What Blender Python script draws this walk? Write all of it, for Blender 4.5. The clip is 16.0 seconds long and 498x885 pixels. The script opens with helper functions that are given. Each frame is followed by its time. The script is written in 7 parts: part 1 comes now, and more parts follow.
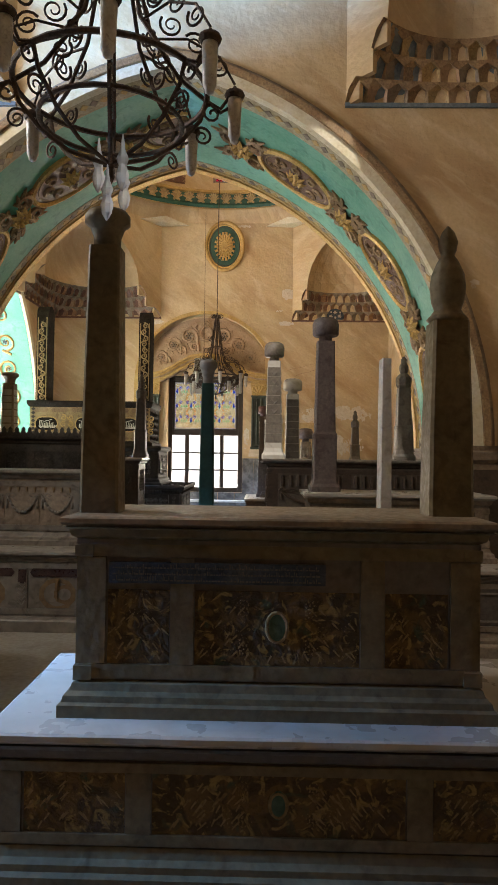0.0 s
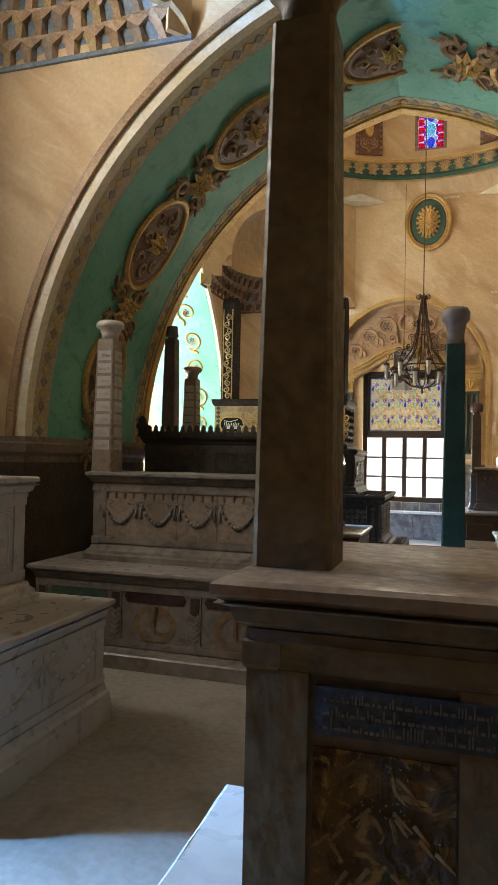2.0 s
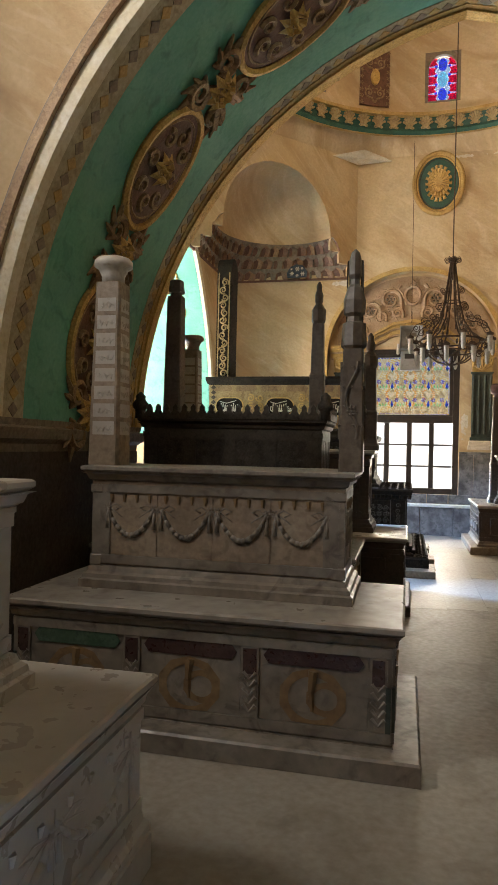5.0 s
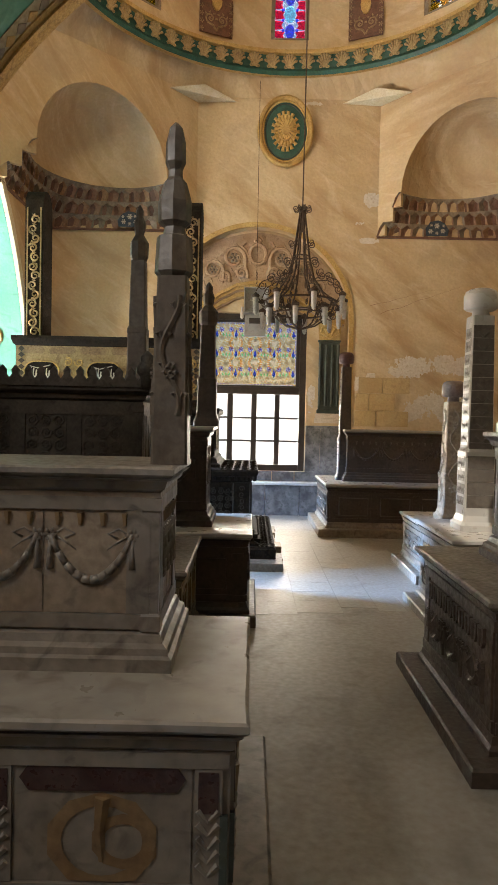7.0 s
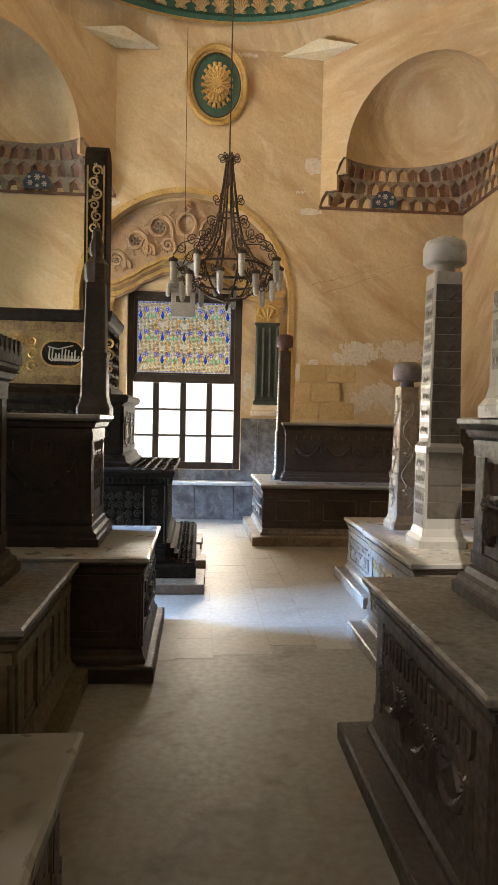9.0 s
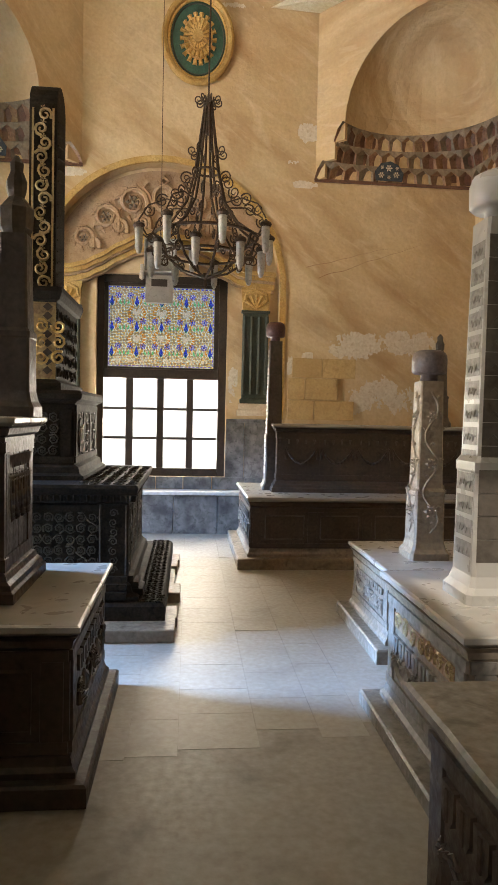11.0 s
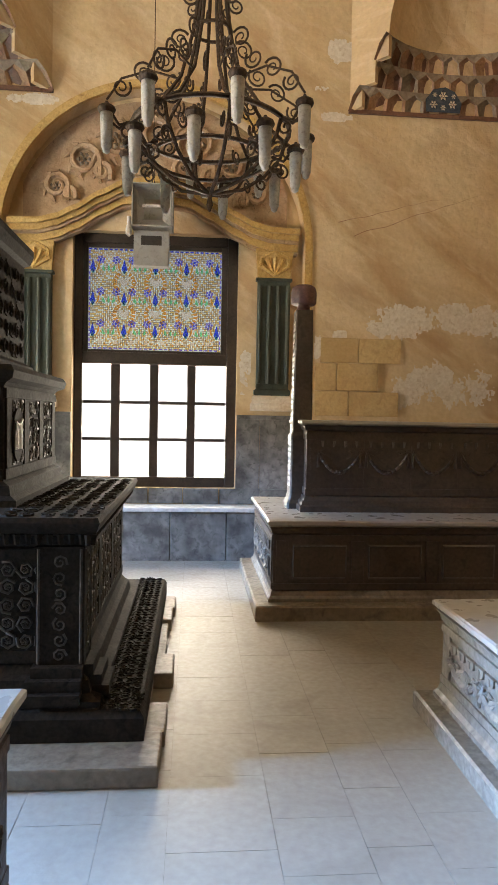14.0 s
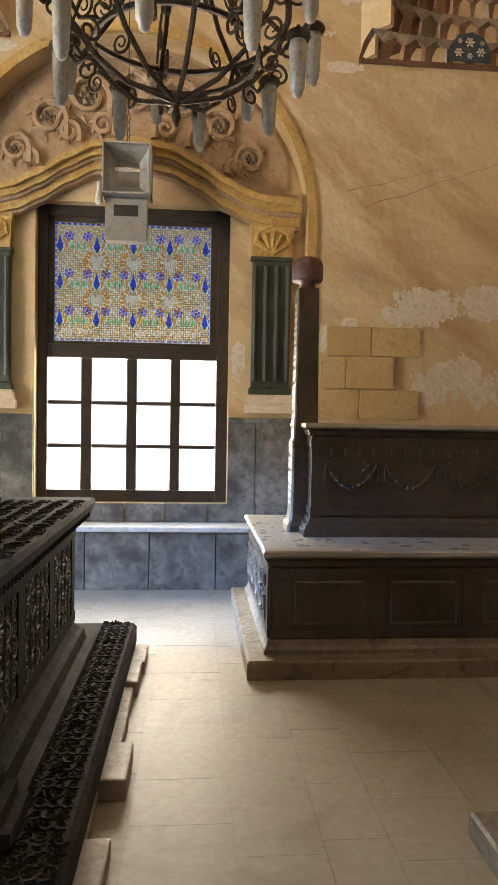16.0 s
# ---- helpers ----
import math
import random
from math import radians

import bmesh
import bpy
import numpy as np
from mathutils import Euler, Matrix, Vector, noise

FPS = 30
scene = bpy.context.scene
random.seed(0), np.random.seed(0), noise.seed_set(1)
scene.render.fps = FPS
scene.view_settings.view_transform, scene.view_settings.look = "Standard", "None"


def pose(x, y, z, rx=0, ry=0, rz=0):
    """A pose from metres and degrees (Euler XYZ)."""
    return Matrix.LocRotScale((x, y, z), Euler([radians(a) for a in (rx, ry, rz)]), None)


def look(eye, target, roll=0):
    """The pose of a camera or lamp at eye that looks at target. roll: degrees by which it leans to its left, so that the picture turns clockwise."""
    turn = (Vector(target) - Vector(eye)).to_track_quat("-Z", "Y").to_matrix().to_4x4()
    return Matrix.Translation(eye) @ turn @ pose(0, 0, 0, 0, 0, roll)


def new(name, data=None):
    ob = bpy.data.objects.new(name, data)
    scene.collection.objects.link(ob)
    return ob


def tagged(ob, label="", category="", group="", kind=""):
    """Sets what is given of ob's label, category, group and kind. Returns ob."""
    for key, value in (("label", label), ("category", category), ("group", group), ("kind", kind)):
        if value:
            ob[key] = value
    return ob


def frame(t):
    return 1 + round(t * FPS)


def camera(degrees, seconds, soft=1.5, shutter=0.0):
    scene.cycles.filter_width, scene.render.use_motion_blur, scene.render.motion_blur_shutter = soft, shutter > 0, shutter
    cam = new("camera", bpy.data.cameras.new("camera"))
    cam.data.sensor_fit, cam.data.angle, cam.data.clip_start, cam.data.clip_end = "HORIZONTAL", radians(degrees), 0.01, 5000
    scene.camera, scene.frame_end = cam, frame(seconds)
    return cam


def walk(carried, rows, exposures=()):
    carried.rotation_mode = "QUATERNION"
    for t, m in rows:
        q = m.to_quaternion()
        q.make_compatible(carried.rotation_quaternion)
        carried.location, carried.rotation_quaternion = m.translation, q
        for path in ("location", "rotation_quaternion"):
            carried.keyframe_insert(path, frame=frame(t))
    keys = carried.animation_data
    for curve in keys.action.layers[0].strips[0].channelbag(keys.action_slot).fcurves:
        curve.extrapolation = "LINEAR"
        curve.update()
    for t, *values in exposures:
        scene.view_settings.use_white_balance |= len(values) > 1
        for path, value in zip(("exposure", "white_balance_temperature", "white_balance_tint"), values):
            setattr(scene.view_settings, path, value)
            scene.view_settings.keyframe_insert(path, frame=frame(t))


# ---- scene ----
cam = camera(41.2, 16.0)
PATH = [
    (0, (0.474, 1.482, 1.709), (0.436, 3.482, 1.75), 0.8),
    (0.5, (0.383, 1.943, 1.702), (0.222, 3.935, 1.749), 0.9),
    (1, (0.323, 2.398, 1.699), (0.017, 4.374, 1.746), 1.2),
    (1.5, (0.253, 2.72, 1.687), (-0.19, 4.669, 1.735), 1.1),
    (2, (0.076, 3.055, 1.679), (-0.514, 4.966, 1.728), 1.2),
    (2.5, (-0.082, 3.279, 1.672), (-0.792, 5.149, 1.722), 0.9),
    (3, (-0.272, 3.541, 1.681), (-1.108, 5.358, 1.72), 1.1),
    (3.2, (-0.316, 3.616, 1.675), (-1.186, 5.417, 1.714), 1.0),
    (5.5, (-1.112, 4.771, 1.69), (-1.401, 6.75, 1.684), 1.3),
    (6, (-1.111, 5.19, 1.705), (-1.259, 7.184, 1.674), 1.3),
    (6.5, (-1.079, 5.431, 1.699), (-1.149, 7.429, 1.645), 1.3),
    (7, (-1.039, 5.812, 1.719), (-1.042, 7.811, 1.653), 1.2),
    (7.5, (-0.97, 6.133, 1.713), (-0.923, 8.131, 1.639), 1.2),
    (8, (-0.853, 6.442, 1.689), (-0.762, 8.439, 1.612), 1.3),
    (8.5, (-0.808, 6.792, 1.689), (-0.685, 8.787, 1.614), 1.3),
    (9, (-0.707, 7.166, 1.658), (-0.555, 9.158, 1.584), 1.2),
    (9.5, (-0.612, 7.471, 1.677), (-0.439, 9.463, 1.603), 1.3),
    (12, (-0.551, 9.098, 1.684), (-0.366, 11.088, 1.603), 1.2),
    (12.5, (-0.553, 9.417, 1.684), (-0.369, 11.407, 1.601), 1.1),
    (13, (-0.527, 9.783, 1.634), (-0.356, 11.774, 1.559), 1.1),
    (13.5, (-0.527, 10.121, 1.638), (-0.363, 12.112, 1.566), 1.0),
    (14, (-0.499, 10.468, 1.617), (-0.333, 12.46, 1.543), 1.1),
    (14.5, (-0.476, 10.714, 1.664), (-0.299, 12.704, 1.582), 1.1),
    (15, (-0.416, 11.085, 1.617), (-0.253, 13.077, 1.552), 1.1),
    (15.5, (-0.375, 11.343, 1.592), (-0.223, 13.336, 1.531), 1.0),
    (16, (-0.335, 11.597, 1.608), (-0.172, 13.589, 1.546), 1.0),
]
walk(cam, [(t, look(eye, target, roll)) for t, eye, target, roll in PATH], [(0.0, 0.0), (16.0, 0.0)])

# ---- world and lights ----
world = bpy.data.worlds.new("sky")
scene.world = world
world.use_nodes = True
wn = world.node_tree
sky = wn.nodes.new("ShaderNodeTexSky")
sky.sky_type, sky.sun_disc = "NISHITA", False
sky.sun_elevation, sky.sun_rotation = radians(50), radians(197)
wn.links.new(sky.outputs["Color"], wn.nodes["Background"].inputs["Color"])
wn.nodes["Background"].inputs["Strength"].default_value = 0.15

sun_data = bpy.data.lights.new("sun", "SUN")
sun_data.energy, sun_data.angle, sun_data.color = 3.5, radians(0.5), (1.0, 0.94, 0.85)
sun = new("sun", sun_data)
sun.matrix_world = look((0, 0, 30), (0.25, 0.8, 29.0))


CX0, CY0 = -0.48, 14.4


def area_lamp(name, eye, target, w, h, watts, color):
    d = bpy.data.lights.new(name, "AREA")
    d.shape, d.size, d.size_y, d.energy, d.color = "RECTANGLE", w, h, watts, color
    ob = new(name, d)
    ob.matrix_world = look(eye, target)
    return ob


area_lamp("window_daylight", (-0.96, 18.62, 1.6), (-0.96, 10.0, 0.6), 1.75, 1.4, 285, (1.0, 0.88, 0.70))
area_lamp("side_door_daylight", (-14.0, 14.7, 3.7), (-1.0, 12.6, 0.2), 3.6, 0.6, 16500, (0.23, 0.49, 1.0))
# Added warm fill in the side room, to brighten the domed hall's upper walls.
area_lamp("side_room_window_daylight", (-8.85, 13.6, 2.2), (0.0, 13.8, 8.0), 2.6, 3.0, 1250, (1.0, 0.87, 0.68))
area_lamp("side_hall_daylight", (-8.6, 3.65, 3.1), (-1.0, 5.0, 0.4), 1.1, 0.7, 6300, (0.20, 0.47, 1.0))
# Added overhead fill for the hall; no skylight is known there.
area_lamp("hall_lantern_daylight", (-0.57, 4.3, 9.6), (-0.57, 4.3, 0.0), 1.8, 1.8, 13, (1.0, 0.94, 0.84))
# Added fill from the west, to brighten the hall's arch and upper walls.
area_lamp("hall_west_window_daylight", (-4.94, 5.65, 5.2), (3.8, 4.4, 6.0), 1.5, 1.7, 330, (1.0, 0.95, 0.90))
# Added fill under the dome crown, which has no lantern opening.
area_lamp("dome_lantern_daylight", (CX0, CY0, 13.4), (CX0, CY0, 0.0), 1.2, 1.2, 6, (1.0, 0.93, 0.80))

for turn in (-1, 0, 1):
    ax, ay = math.sin(turn * math.pi / 4), math.cos(turn * math.pi / 4)
    area_lamp("drum_window_daylight", (CX0 + 3.80 * ax, CY0 + 3.80 * ay, 9.0), (CX0, CY0, 9.0), 0.62, 1.0, 9, (1.0, 0.98, 0.95))

# Added fill inside the drum's unseen south side, to brighten the north walls.
for turn, watts in ((4, 14), (5, 112)):
    ax, ay = math.sin(turn * math.pi / 4), math.cos(turn * math.pi / 4)
    area_lamp("drum_window_daylight", (CX0 + 3.25 * ax, CY0 + 3.25 * ay, 9.0), (CX0 - 2.6 * ax, CY0 - 3.6 * ay, 6.2), 0.6, 0.9, watts, (1.0, 0.86, 0.65))

# ---- materials ----


def mat_base(name):
    m = bpy.data.materials.new(name)
    m.use_nodes = True
    return m, m.node_tree, m.node_tree.nodes["Principled BSDF"]


def mixed(nt, fac, a, b):
    n = nt.nodes.new("ShaderNodeMix")
    n.data_type = "RGBA"
    if hasattr(fac, "is_linked"):
        nt.links.new(fac, n.inputs[0])
    else:
        n.inputs[0].default_value = fac
    for sock, v in ((n.inputs[6], a), (n.inputs[7], b)):
        if hasattr(v, "is_linked"):
            nt.links.new(v, sock)
        else:
            sock.default_value = (*v, 1)
    return n.outputs[2]


def noisy(nt, scale, lo, hi, detail=6, vec=None, distortion=0.0):
    t = nt.nodes.new("ShaderNodeTexNoise")
    t.inputs["Scale"].default_value, t.inputs["Detail"].default_value = scale, detail
    t.inputs["Distortion"].default_value = distortion
    nt.links.new(vec if vec else coords(nt), t.inputs["Vector"])
    r = nt.nodes.new("ShaderNodeMapRange")
    r.inputs[1].default_value, r.inputs[2].default_value = lo, hi
    nt.links.new(t.outputs["Fac"], r.inputs[0])
    return r.outputs[0]


def coords(nt):
    for n in nt.nodes:
        if n.bl_idname == "ShaderNodeNewGeometry":
            return n.outputs["Position"]
    return nt.nodes.new("ShaderNodeNewGeometry").outputs["Position"]


def stretched(nt, s, r=(0, 0, 0)):
    m = nt.nodes.new("ShaderNodeMapping")
    m.vector_type = "TEXTURE"
    m.inputs["Scale"].default_value, m.inputs["Rotation"].default_value = s, [radians(a) for a in r]
    nt.links.new(coords(nt), m.inputs["Vector"])
    return m.outputs[0]


def relief(nt, bsdf, fac, strength, distance):
    b = nt.nodes.new("ShaderNodeBump")
    b.inputs["Strength"].default_value, b.inputs["Distance"].default_value = strength, distance
    nt.links.new(fac, b.inputs["Height"])
    nt.links.new(b.outputs[0], bsdf.inputs["Normal"])


def surface(name, main, dark, light, grain=40, blotch=2.5, rough=0.7, metal=0.0, dirt=0.5, bump=0.3, bump_scale=None, vary=0.0, depth=0.01):
    """Blotches, stains and grain over one base colour."""
    m, nt, b = mat_base(name)
    c = mixed(nt, noisy(nt, blotch, 0.35, 0.7, 8), main, light)
    c = mixed(nt, noisy(nt, blotch * 3.4, 0.53, 0.82, 12, None, 0.9), c, dark)
    g = noisy(nt, grain, 0.3, 0.75, 4)
    k = nt.nodes.new("ShaderNodeMath")
    k.operation = "MULTIPLY"
    k.inputs[1].default_value = dirt
    nt.links.new(g, k.inputs[0])
    c = mixed(nt, k.outputs[0], c, dark)
    if vary:
        info = nt.nodes.new("ShaderNodeObjectInfo")
        v = nt.nodes.new("ShaderNodeMath")
        v.operation = "MULTIPLY"
        v.inputs[1].default_value = vary
        nt.links.new(info.outputs["Random"], v.inputs[0])
        c = mixed(nt, v.outputs[0], c, dark)
    nt.links.new(c, b.inputs["Base Color"])
    r = nt.nodes.new("ShaderNodeMapRange")
    r.inputs[3].default_value, r.inputs[4].default_value = rough - 0.12, min(1, rough + 0.12)
    nt.links.new(g, r.inputs[0])
    nt.links.new(r.outputs[0], b.inputs["Roughness"])
    b.inputs["Metallic"].default_value = metal
    relief(nt, b, noisy(nt, bump_scale or grain * 0.6, 0.25, 0.75, 6), bump, depth)
    return m


def plaster_material():
    m, nt, b = mat_base("ochre_plaster")
    c = mixed(nt, noisy(nt, 0.7, 0.3, 0.7, 6), (0.56, 0.395, 0.205), (0.66, 0.515, 0.315))
    diag = stretched(nt, (2.0, 2.0, 0.45), (-35, 38, 0))
    c = mixed(nt, noisy(nt, 0.9, 0.45, 0.72, 8, diag, 0.8), c, (0.43, 0.275, 0.13))
    c = mixed(nt, noisy(nt, 1.6, 0.58, 0.85, 9, diag, 1.2), c, (0.74, 0.60, 0.40))
    k = nt.nodes.new("ShaderNodeMath")
    k.operation = "MULTIPLY"
    k.inputs[1].default_value = 0.35
    nt.links.new(noisy(nt, 22, 0.3, 0.8, 8), k.inputs[0])
    c = mixed(nt, k.outputs[0], c, (0.36, 0.23, 0.12))
    stain = noisy(nt, 0.55, 0.52, 0.74, 10, None, 1.4)
    k2 = nt.nodes.new("ShaderNodeMath")
    k2.operation = "MULTIPLY"
    k2.inputs[1].default_value = 0.5
    nt.links.new(stain, k2.inputs[0])
    c = mixed(nt, k2.outputs[0], c, (0.33, 0.235, 0.15))
    streak = stretched(nt, (1.0, 1.0, 0.16), (-28, 34, 0))
    k3 = nt.nodes.new("ShaderNodeMath")
    k3.operation = "MULTIPLY"
    k3.inputs[1].default_value = 0.30
    nt.links.new(noisy(nt, 2.6, 0.55, 0.68, 7, streak, 0.6), k3.inputs[0])
    c = mixed(nt, k3.outputs[0], c, (0.70, 0.56, 0.37))
    chips = noisy(nt, 1.7, 0.735, 0.75, 14, None, 0.5)
    c = mixed(nt, chips, c, (0.68, 0.58, 0.46))
    nt.links.new(c, b.inputs["Base Color"])
    b.inputs["Roughness"].default_value = 0.8
    relief(nt, b, noisy(nt, 9, 0.3, 0.7, 9), 0.35, 0.02)
    return m


def glass_material(name, color, clear=0.75):
    m, nt, b = mat_base(name)
    t = nt.nodes.new("ShaderNodeBsdfTransparent")
    t.inputs[0].default_value = (*color, 1)
    d = nt.nodes.new("ShaderNodeBsdfTranslucent")
    d.inputs[0].default_value = (*color, 1)
    g = nt.nodes.new("ShaderNodeBsdfGlossy")
    g.inputs["Roughness"].default_value = 0.08
    a = nt.nodes.new("ShaderNodeMixShader")
    a.inputs[0].default_value = 1 - clear
    nt.links.new(t.outputs[0], a.inputs[1])
    nt.links.new(d.outputs[0], a.inputs[2])
    f = nt.nodes.new("ShaderNodeFresnel")
    e = nt.nodes.new("ShaderNodeMixShader")
    nt.links.new(f.outputs[0], e.inputs[0])
    nt.links.new(a.outputs[0], e.inputs[1])
    nt.links.new(g.outputs[0], e.inputs[2])
    nt.links.new(e.outputs[0], nt.nodes["Material Output"].inputs["Surface"])
    return m


PLASTER = plaster_material()


def painted_panel_material():
    """Faded flower painting: rust, ochre and green blots on near black."""
    m, nt, b = mat_base("faded_flower_painting")
    c = mixed(nt, noisy(nt, 9, 0.46, 0.56, 5, None, 1.5), (0.072, 0.047, 0.023), (0.15, 0.093, 0.036))
    c = mixed(nt, noisy(nt, 13, 0.55, 0.63, 5, None, 2.0), c, (0.28, 0.19, 0.068))
    c = mixed(nt, noisy(nt, 7, 0.60, 0.70, 5, None, 1.0), c, (0.07, 0.085, 0.05))
    c = mixed(nt, noisy(nt, 40, 0.5, 0.9, 5), c, (0.10, 0.06, 0.04))
    nt.links.new(c, b.inputs["Base Color"])
    b.inputs["Roughness"].default_value = 0.8
    relief(nt, b, noisy(nt, 14, 0.4, 0.6, 5, None, 1.5), 0.5, 0.015)
    return m


PAINTED = painted_panel_material()
OCHREPAINT = surface("ochre_wash", (0.19, 0.115, 0.05), (0.09, 0.055, 0.03), (0.27, 0.185, 0.09), 24, 5, 0.5)
CREAMMARBLE = surface("stained_cream_marble", (0.175, 0.148, 0.115), (0.034, 0.023, 0.016), (0.28, 0.248, 0.205), 14, 2.6, 0.42, dirt=0.4)
PEEL = surface("bare_white_plaster", (0.69, 0.61, 0.51), (0.45, 0.35, 0.23), (0.72, 0.66, 0.57), 30, 6, 0.85)
MEDGREEN = surface("bottle_green_paint", (0.02, 0.085, 0.058), (0.012, 0.045, 0.032), (0.035, 0.12, 0.085), 40, 4, 0.5)
PALE_PLASTER = surface("bare_lime_render", (0.66, 0.55, 0.42), (0.48, 0.36, 0.24), (0.76, 0.69, 0.58), 35, 3, 0.85)
ASHLAR = surface("ochre_limestone_block", (0.56, 0.385, 0.16), (0.36, 0.235, 0.10), (0.66, 0.49, 0.25), 30, 3, 0.85, vary=0.5)
# Screed is coloured below the paving's tone, partly for the hall's weaker light.
DUSTY_DIM = surface("dusty_dim_screed", (0.285, 0.253, 0.205), (0.15, 0.126, 0.097), (0.335, 0.302, 0.252), 22, 0.8, 0.55, dirt=0.4, bump=0.07, bump_scale=34)
FLOOR = surface("worn_limestone_paving", (0.37, 0.337, 0.285), (0.285, 0.252, 0.205), (0.435, 0.40, 0.345), 26, 0.9, 0.50, dirt=0.45, bump=0.05, vary=0.16, bump_scale=60)
FLOOR.node_tree.nodes["Principled BSDF"].inputs["Specular IOR Level"].default_value = 0.32
JOINT = surface("paving_joint", (0.30, 0.268, 0.222), (0.22, 0.19, 0.15), (0.44, 0.40, 0.34), 40, 3, 0.85)
DUSTSLAB = surface("dusty_stained_slab", (0.25, 0.222, 0.185), (0.10, 0.078, 0.058), (0.32, 0.29, 0.245), 9, 1.8, 0.38, dirt=0.2, bump=0.10)
MARBLE = surface("dusty_grey_marble", (0.215, 0.188, 0.155), (0.06, 0.046, 0.035), (0.32, 0.29, 0.245), 30, 2.6, 0.5, dirt=0.4, vary=0.15)
SLAB = surface("pale_marble_slab", (0.37, 0.337, 0.29), (0.315, 0.28, 0.235), (0.45, 0.415, 0.365), 9, 2.2, 0.34, dirt=0.14, bump=0.10)
TAN = surface("tan_weathered_marble", (0.23, 0.175, 0.118), (0.085, 0.055, 0.036), (0.34, 0.275, 0.20), 30, 2.6, 0.55, dirt=0.45, vary=0.15)
BROWN = surface("brown_painted_marble", (0.062, 0.042, 0.029), (0.025, 0.016, 0.011), (0.105, 0.074, 0.052), 34, 3.4, 0.5, dirt=0.5, vary=0.1)
GREYBROWN = surface("grey_brown_marble", (0.10, 0.080, 0.061), (0.04, 0.030, 0.022), (0.16, 0.132, 0.103), 30, 2.8, 0.5, dirt=0.45, vary=0.12)
WHITE = surface("white_carved_marble", (0.50, 0.465, 0.405), (0.24, 0.205, 0.165), (0.60, 0.57, 0.52), 30, 3, 0.5, dirt=0.3)
LEAD = surface("dull_lead_grey_metal", (0.066, 0.056, 0.045), (0.026, 0.021, 0.016), (0.105, 0.09, 0.072), 50, 6, 0.6, 0.0, 0.5, 0.1, depth=0.003)
SOOT = surface("black_carved_metal", (0.024, 0.018, 0.013), (0.009, 0.007, 0.006), (0.046, 0.036, 0.027), 60, 6, 0.82, 0.0, 0.5, 0.08, depth=0.003)
SOOT.node_tree.nodes["Principled BSDF"].inputs["Specular IOR Level"].default_value = 0.10
LEAD.node_tree.nodes["Principled BSDF"].inputs["Specular IOR Level"].default_value = 0.2
GILT = surface("aged_gilding", (0.62, 0.40, 0.12), (0.26, 0.14, 0.05), (0.78, 0.56, 0.22), 50, 6, 0.48, 0.45, 0.5, 0.4)
OLDGOLD = surface("dull_gold_paint", (0.51, 0.325, 0.10), (0.27, 0.155, 0.05), (0.63, 0.44, 0.17), 45, 5, 0.55, 0.25, 0.45, 0.4)
BRONZE = surface("brown_gold_relief", (0.30, 0.19, 0.10), (0.12, 0.07, 0.04), (0.46, 0.32, 0.17), 45, 6, 0.55, 0.2, 0.5, 0.5)
GREEN = surface("sea_green_paint", (0.10, 0.36, 0.26), (0.05, 0.20, 0.15), (0.20, 0.50, 0.38), 30, 1.8, 0.55, dirt=0.2, bump=0.15)
DARKGREEN = surface("dark_green_paint", (0.036, 0.047, 0.036), (0.018, 0.022, 0.017), (0.06, 0.074, 0.058), 40, 4, 0.5, dirt=0.3)
POSTGREEN = surface("green_painted_post", (0.006, 0.045, 0.036), (0.004, 0.025, 0.02), (0.015, 0.07, 0.058), 40, 4, 0.5)
BORDER = surface("dusty_yellow_border", (0.40, 0.33, 0.19), (0.20, 0.15, 0.08), (0.56, 0.49, 0.33), 30, 5, 0.65)
CREAM = surface("cream_painted_border", (0.70, 0.62, 0.42), (0.52, 0.42, 0.24), (0.78, 0.74, 0.62), 30, 5, 0.65)
BLUEPAINT = surface("faded_blue_paint", (0.13, 0.17, 0.20), (0.07, 0.09, 0.10), (0.22, 0.26, 0.28), 30, 5, 0.65)
REDBROWN = surface("oxblood_paint", (0.135, 0.056, 0.032), (0.06, 0.026, 0.017), (0.21, 0.105, 0.062), 40, 5, 0.5)
STUCCO = surface("pinkish_stucco", (0.40, 0.262, 0.152), (0.20, 0.122, 0.065), (0.52, 0.375, 0.245), 40, 5, 0.75, dirt=0.4)
TERRACOTTA = surface("red_brown_stalactite", (0.26, 0.135, 0.08), (0.11, 0.055, 0.035), (0.44, 0.29, 0.19), 40, 5, 0.7, vary=0.2)
DADO = surface("blue_grey_marble", (0.085, 0.084, 0.083), (0.026, 0.025, 0.024), (0.34, 0.335, 0.325), 16, 4.2, 0.45, dirt=0.4, vary=0.3)
BENCHTOP = surface("pale_grey_bench_slab", (0.52, 0.53, 0.54), (0.34, 0.33, 0.32), (0.62, 0.63, 0.64), 20, 3, 0.4)
WOOD = surface("dark_stained_window_wood", (0.035, 0.026, 0.021), (0.016, 0.012, 0.010), (0.06, 0.045, 0.036), 60, 6, 0.45)
IRON = surface("rusty_wrought_iron", (0.075, 0.050, 0.035), (0.03, 0.022, 0.018), (0.14, 0.085, 0.05), 80, 12, 0.6, 0.5)
CANDLE = surface("dusty_milk_glass", (0.55, 0.525, 0.475), (0.24, 0.21, 0.17), (0.68, 0.65, 0.60), 60, 14, 0.4, dirt=0.4)
STEEL = surface("grey_lamp_housing", (0.36, 0.35, 0.33), (0.20, 0.19, 0.175), (0.46, 0.45, 0.43), 40, 5, 0.4, 0.4, 0.2, 0.1)
CRYSTAL = glass_material("cut_glass", (0.9, 0.92, 0.95), 0.5)
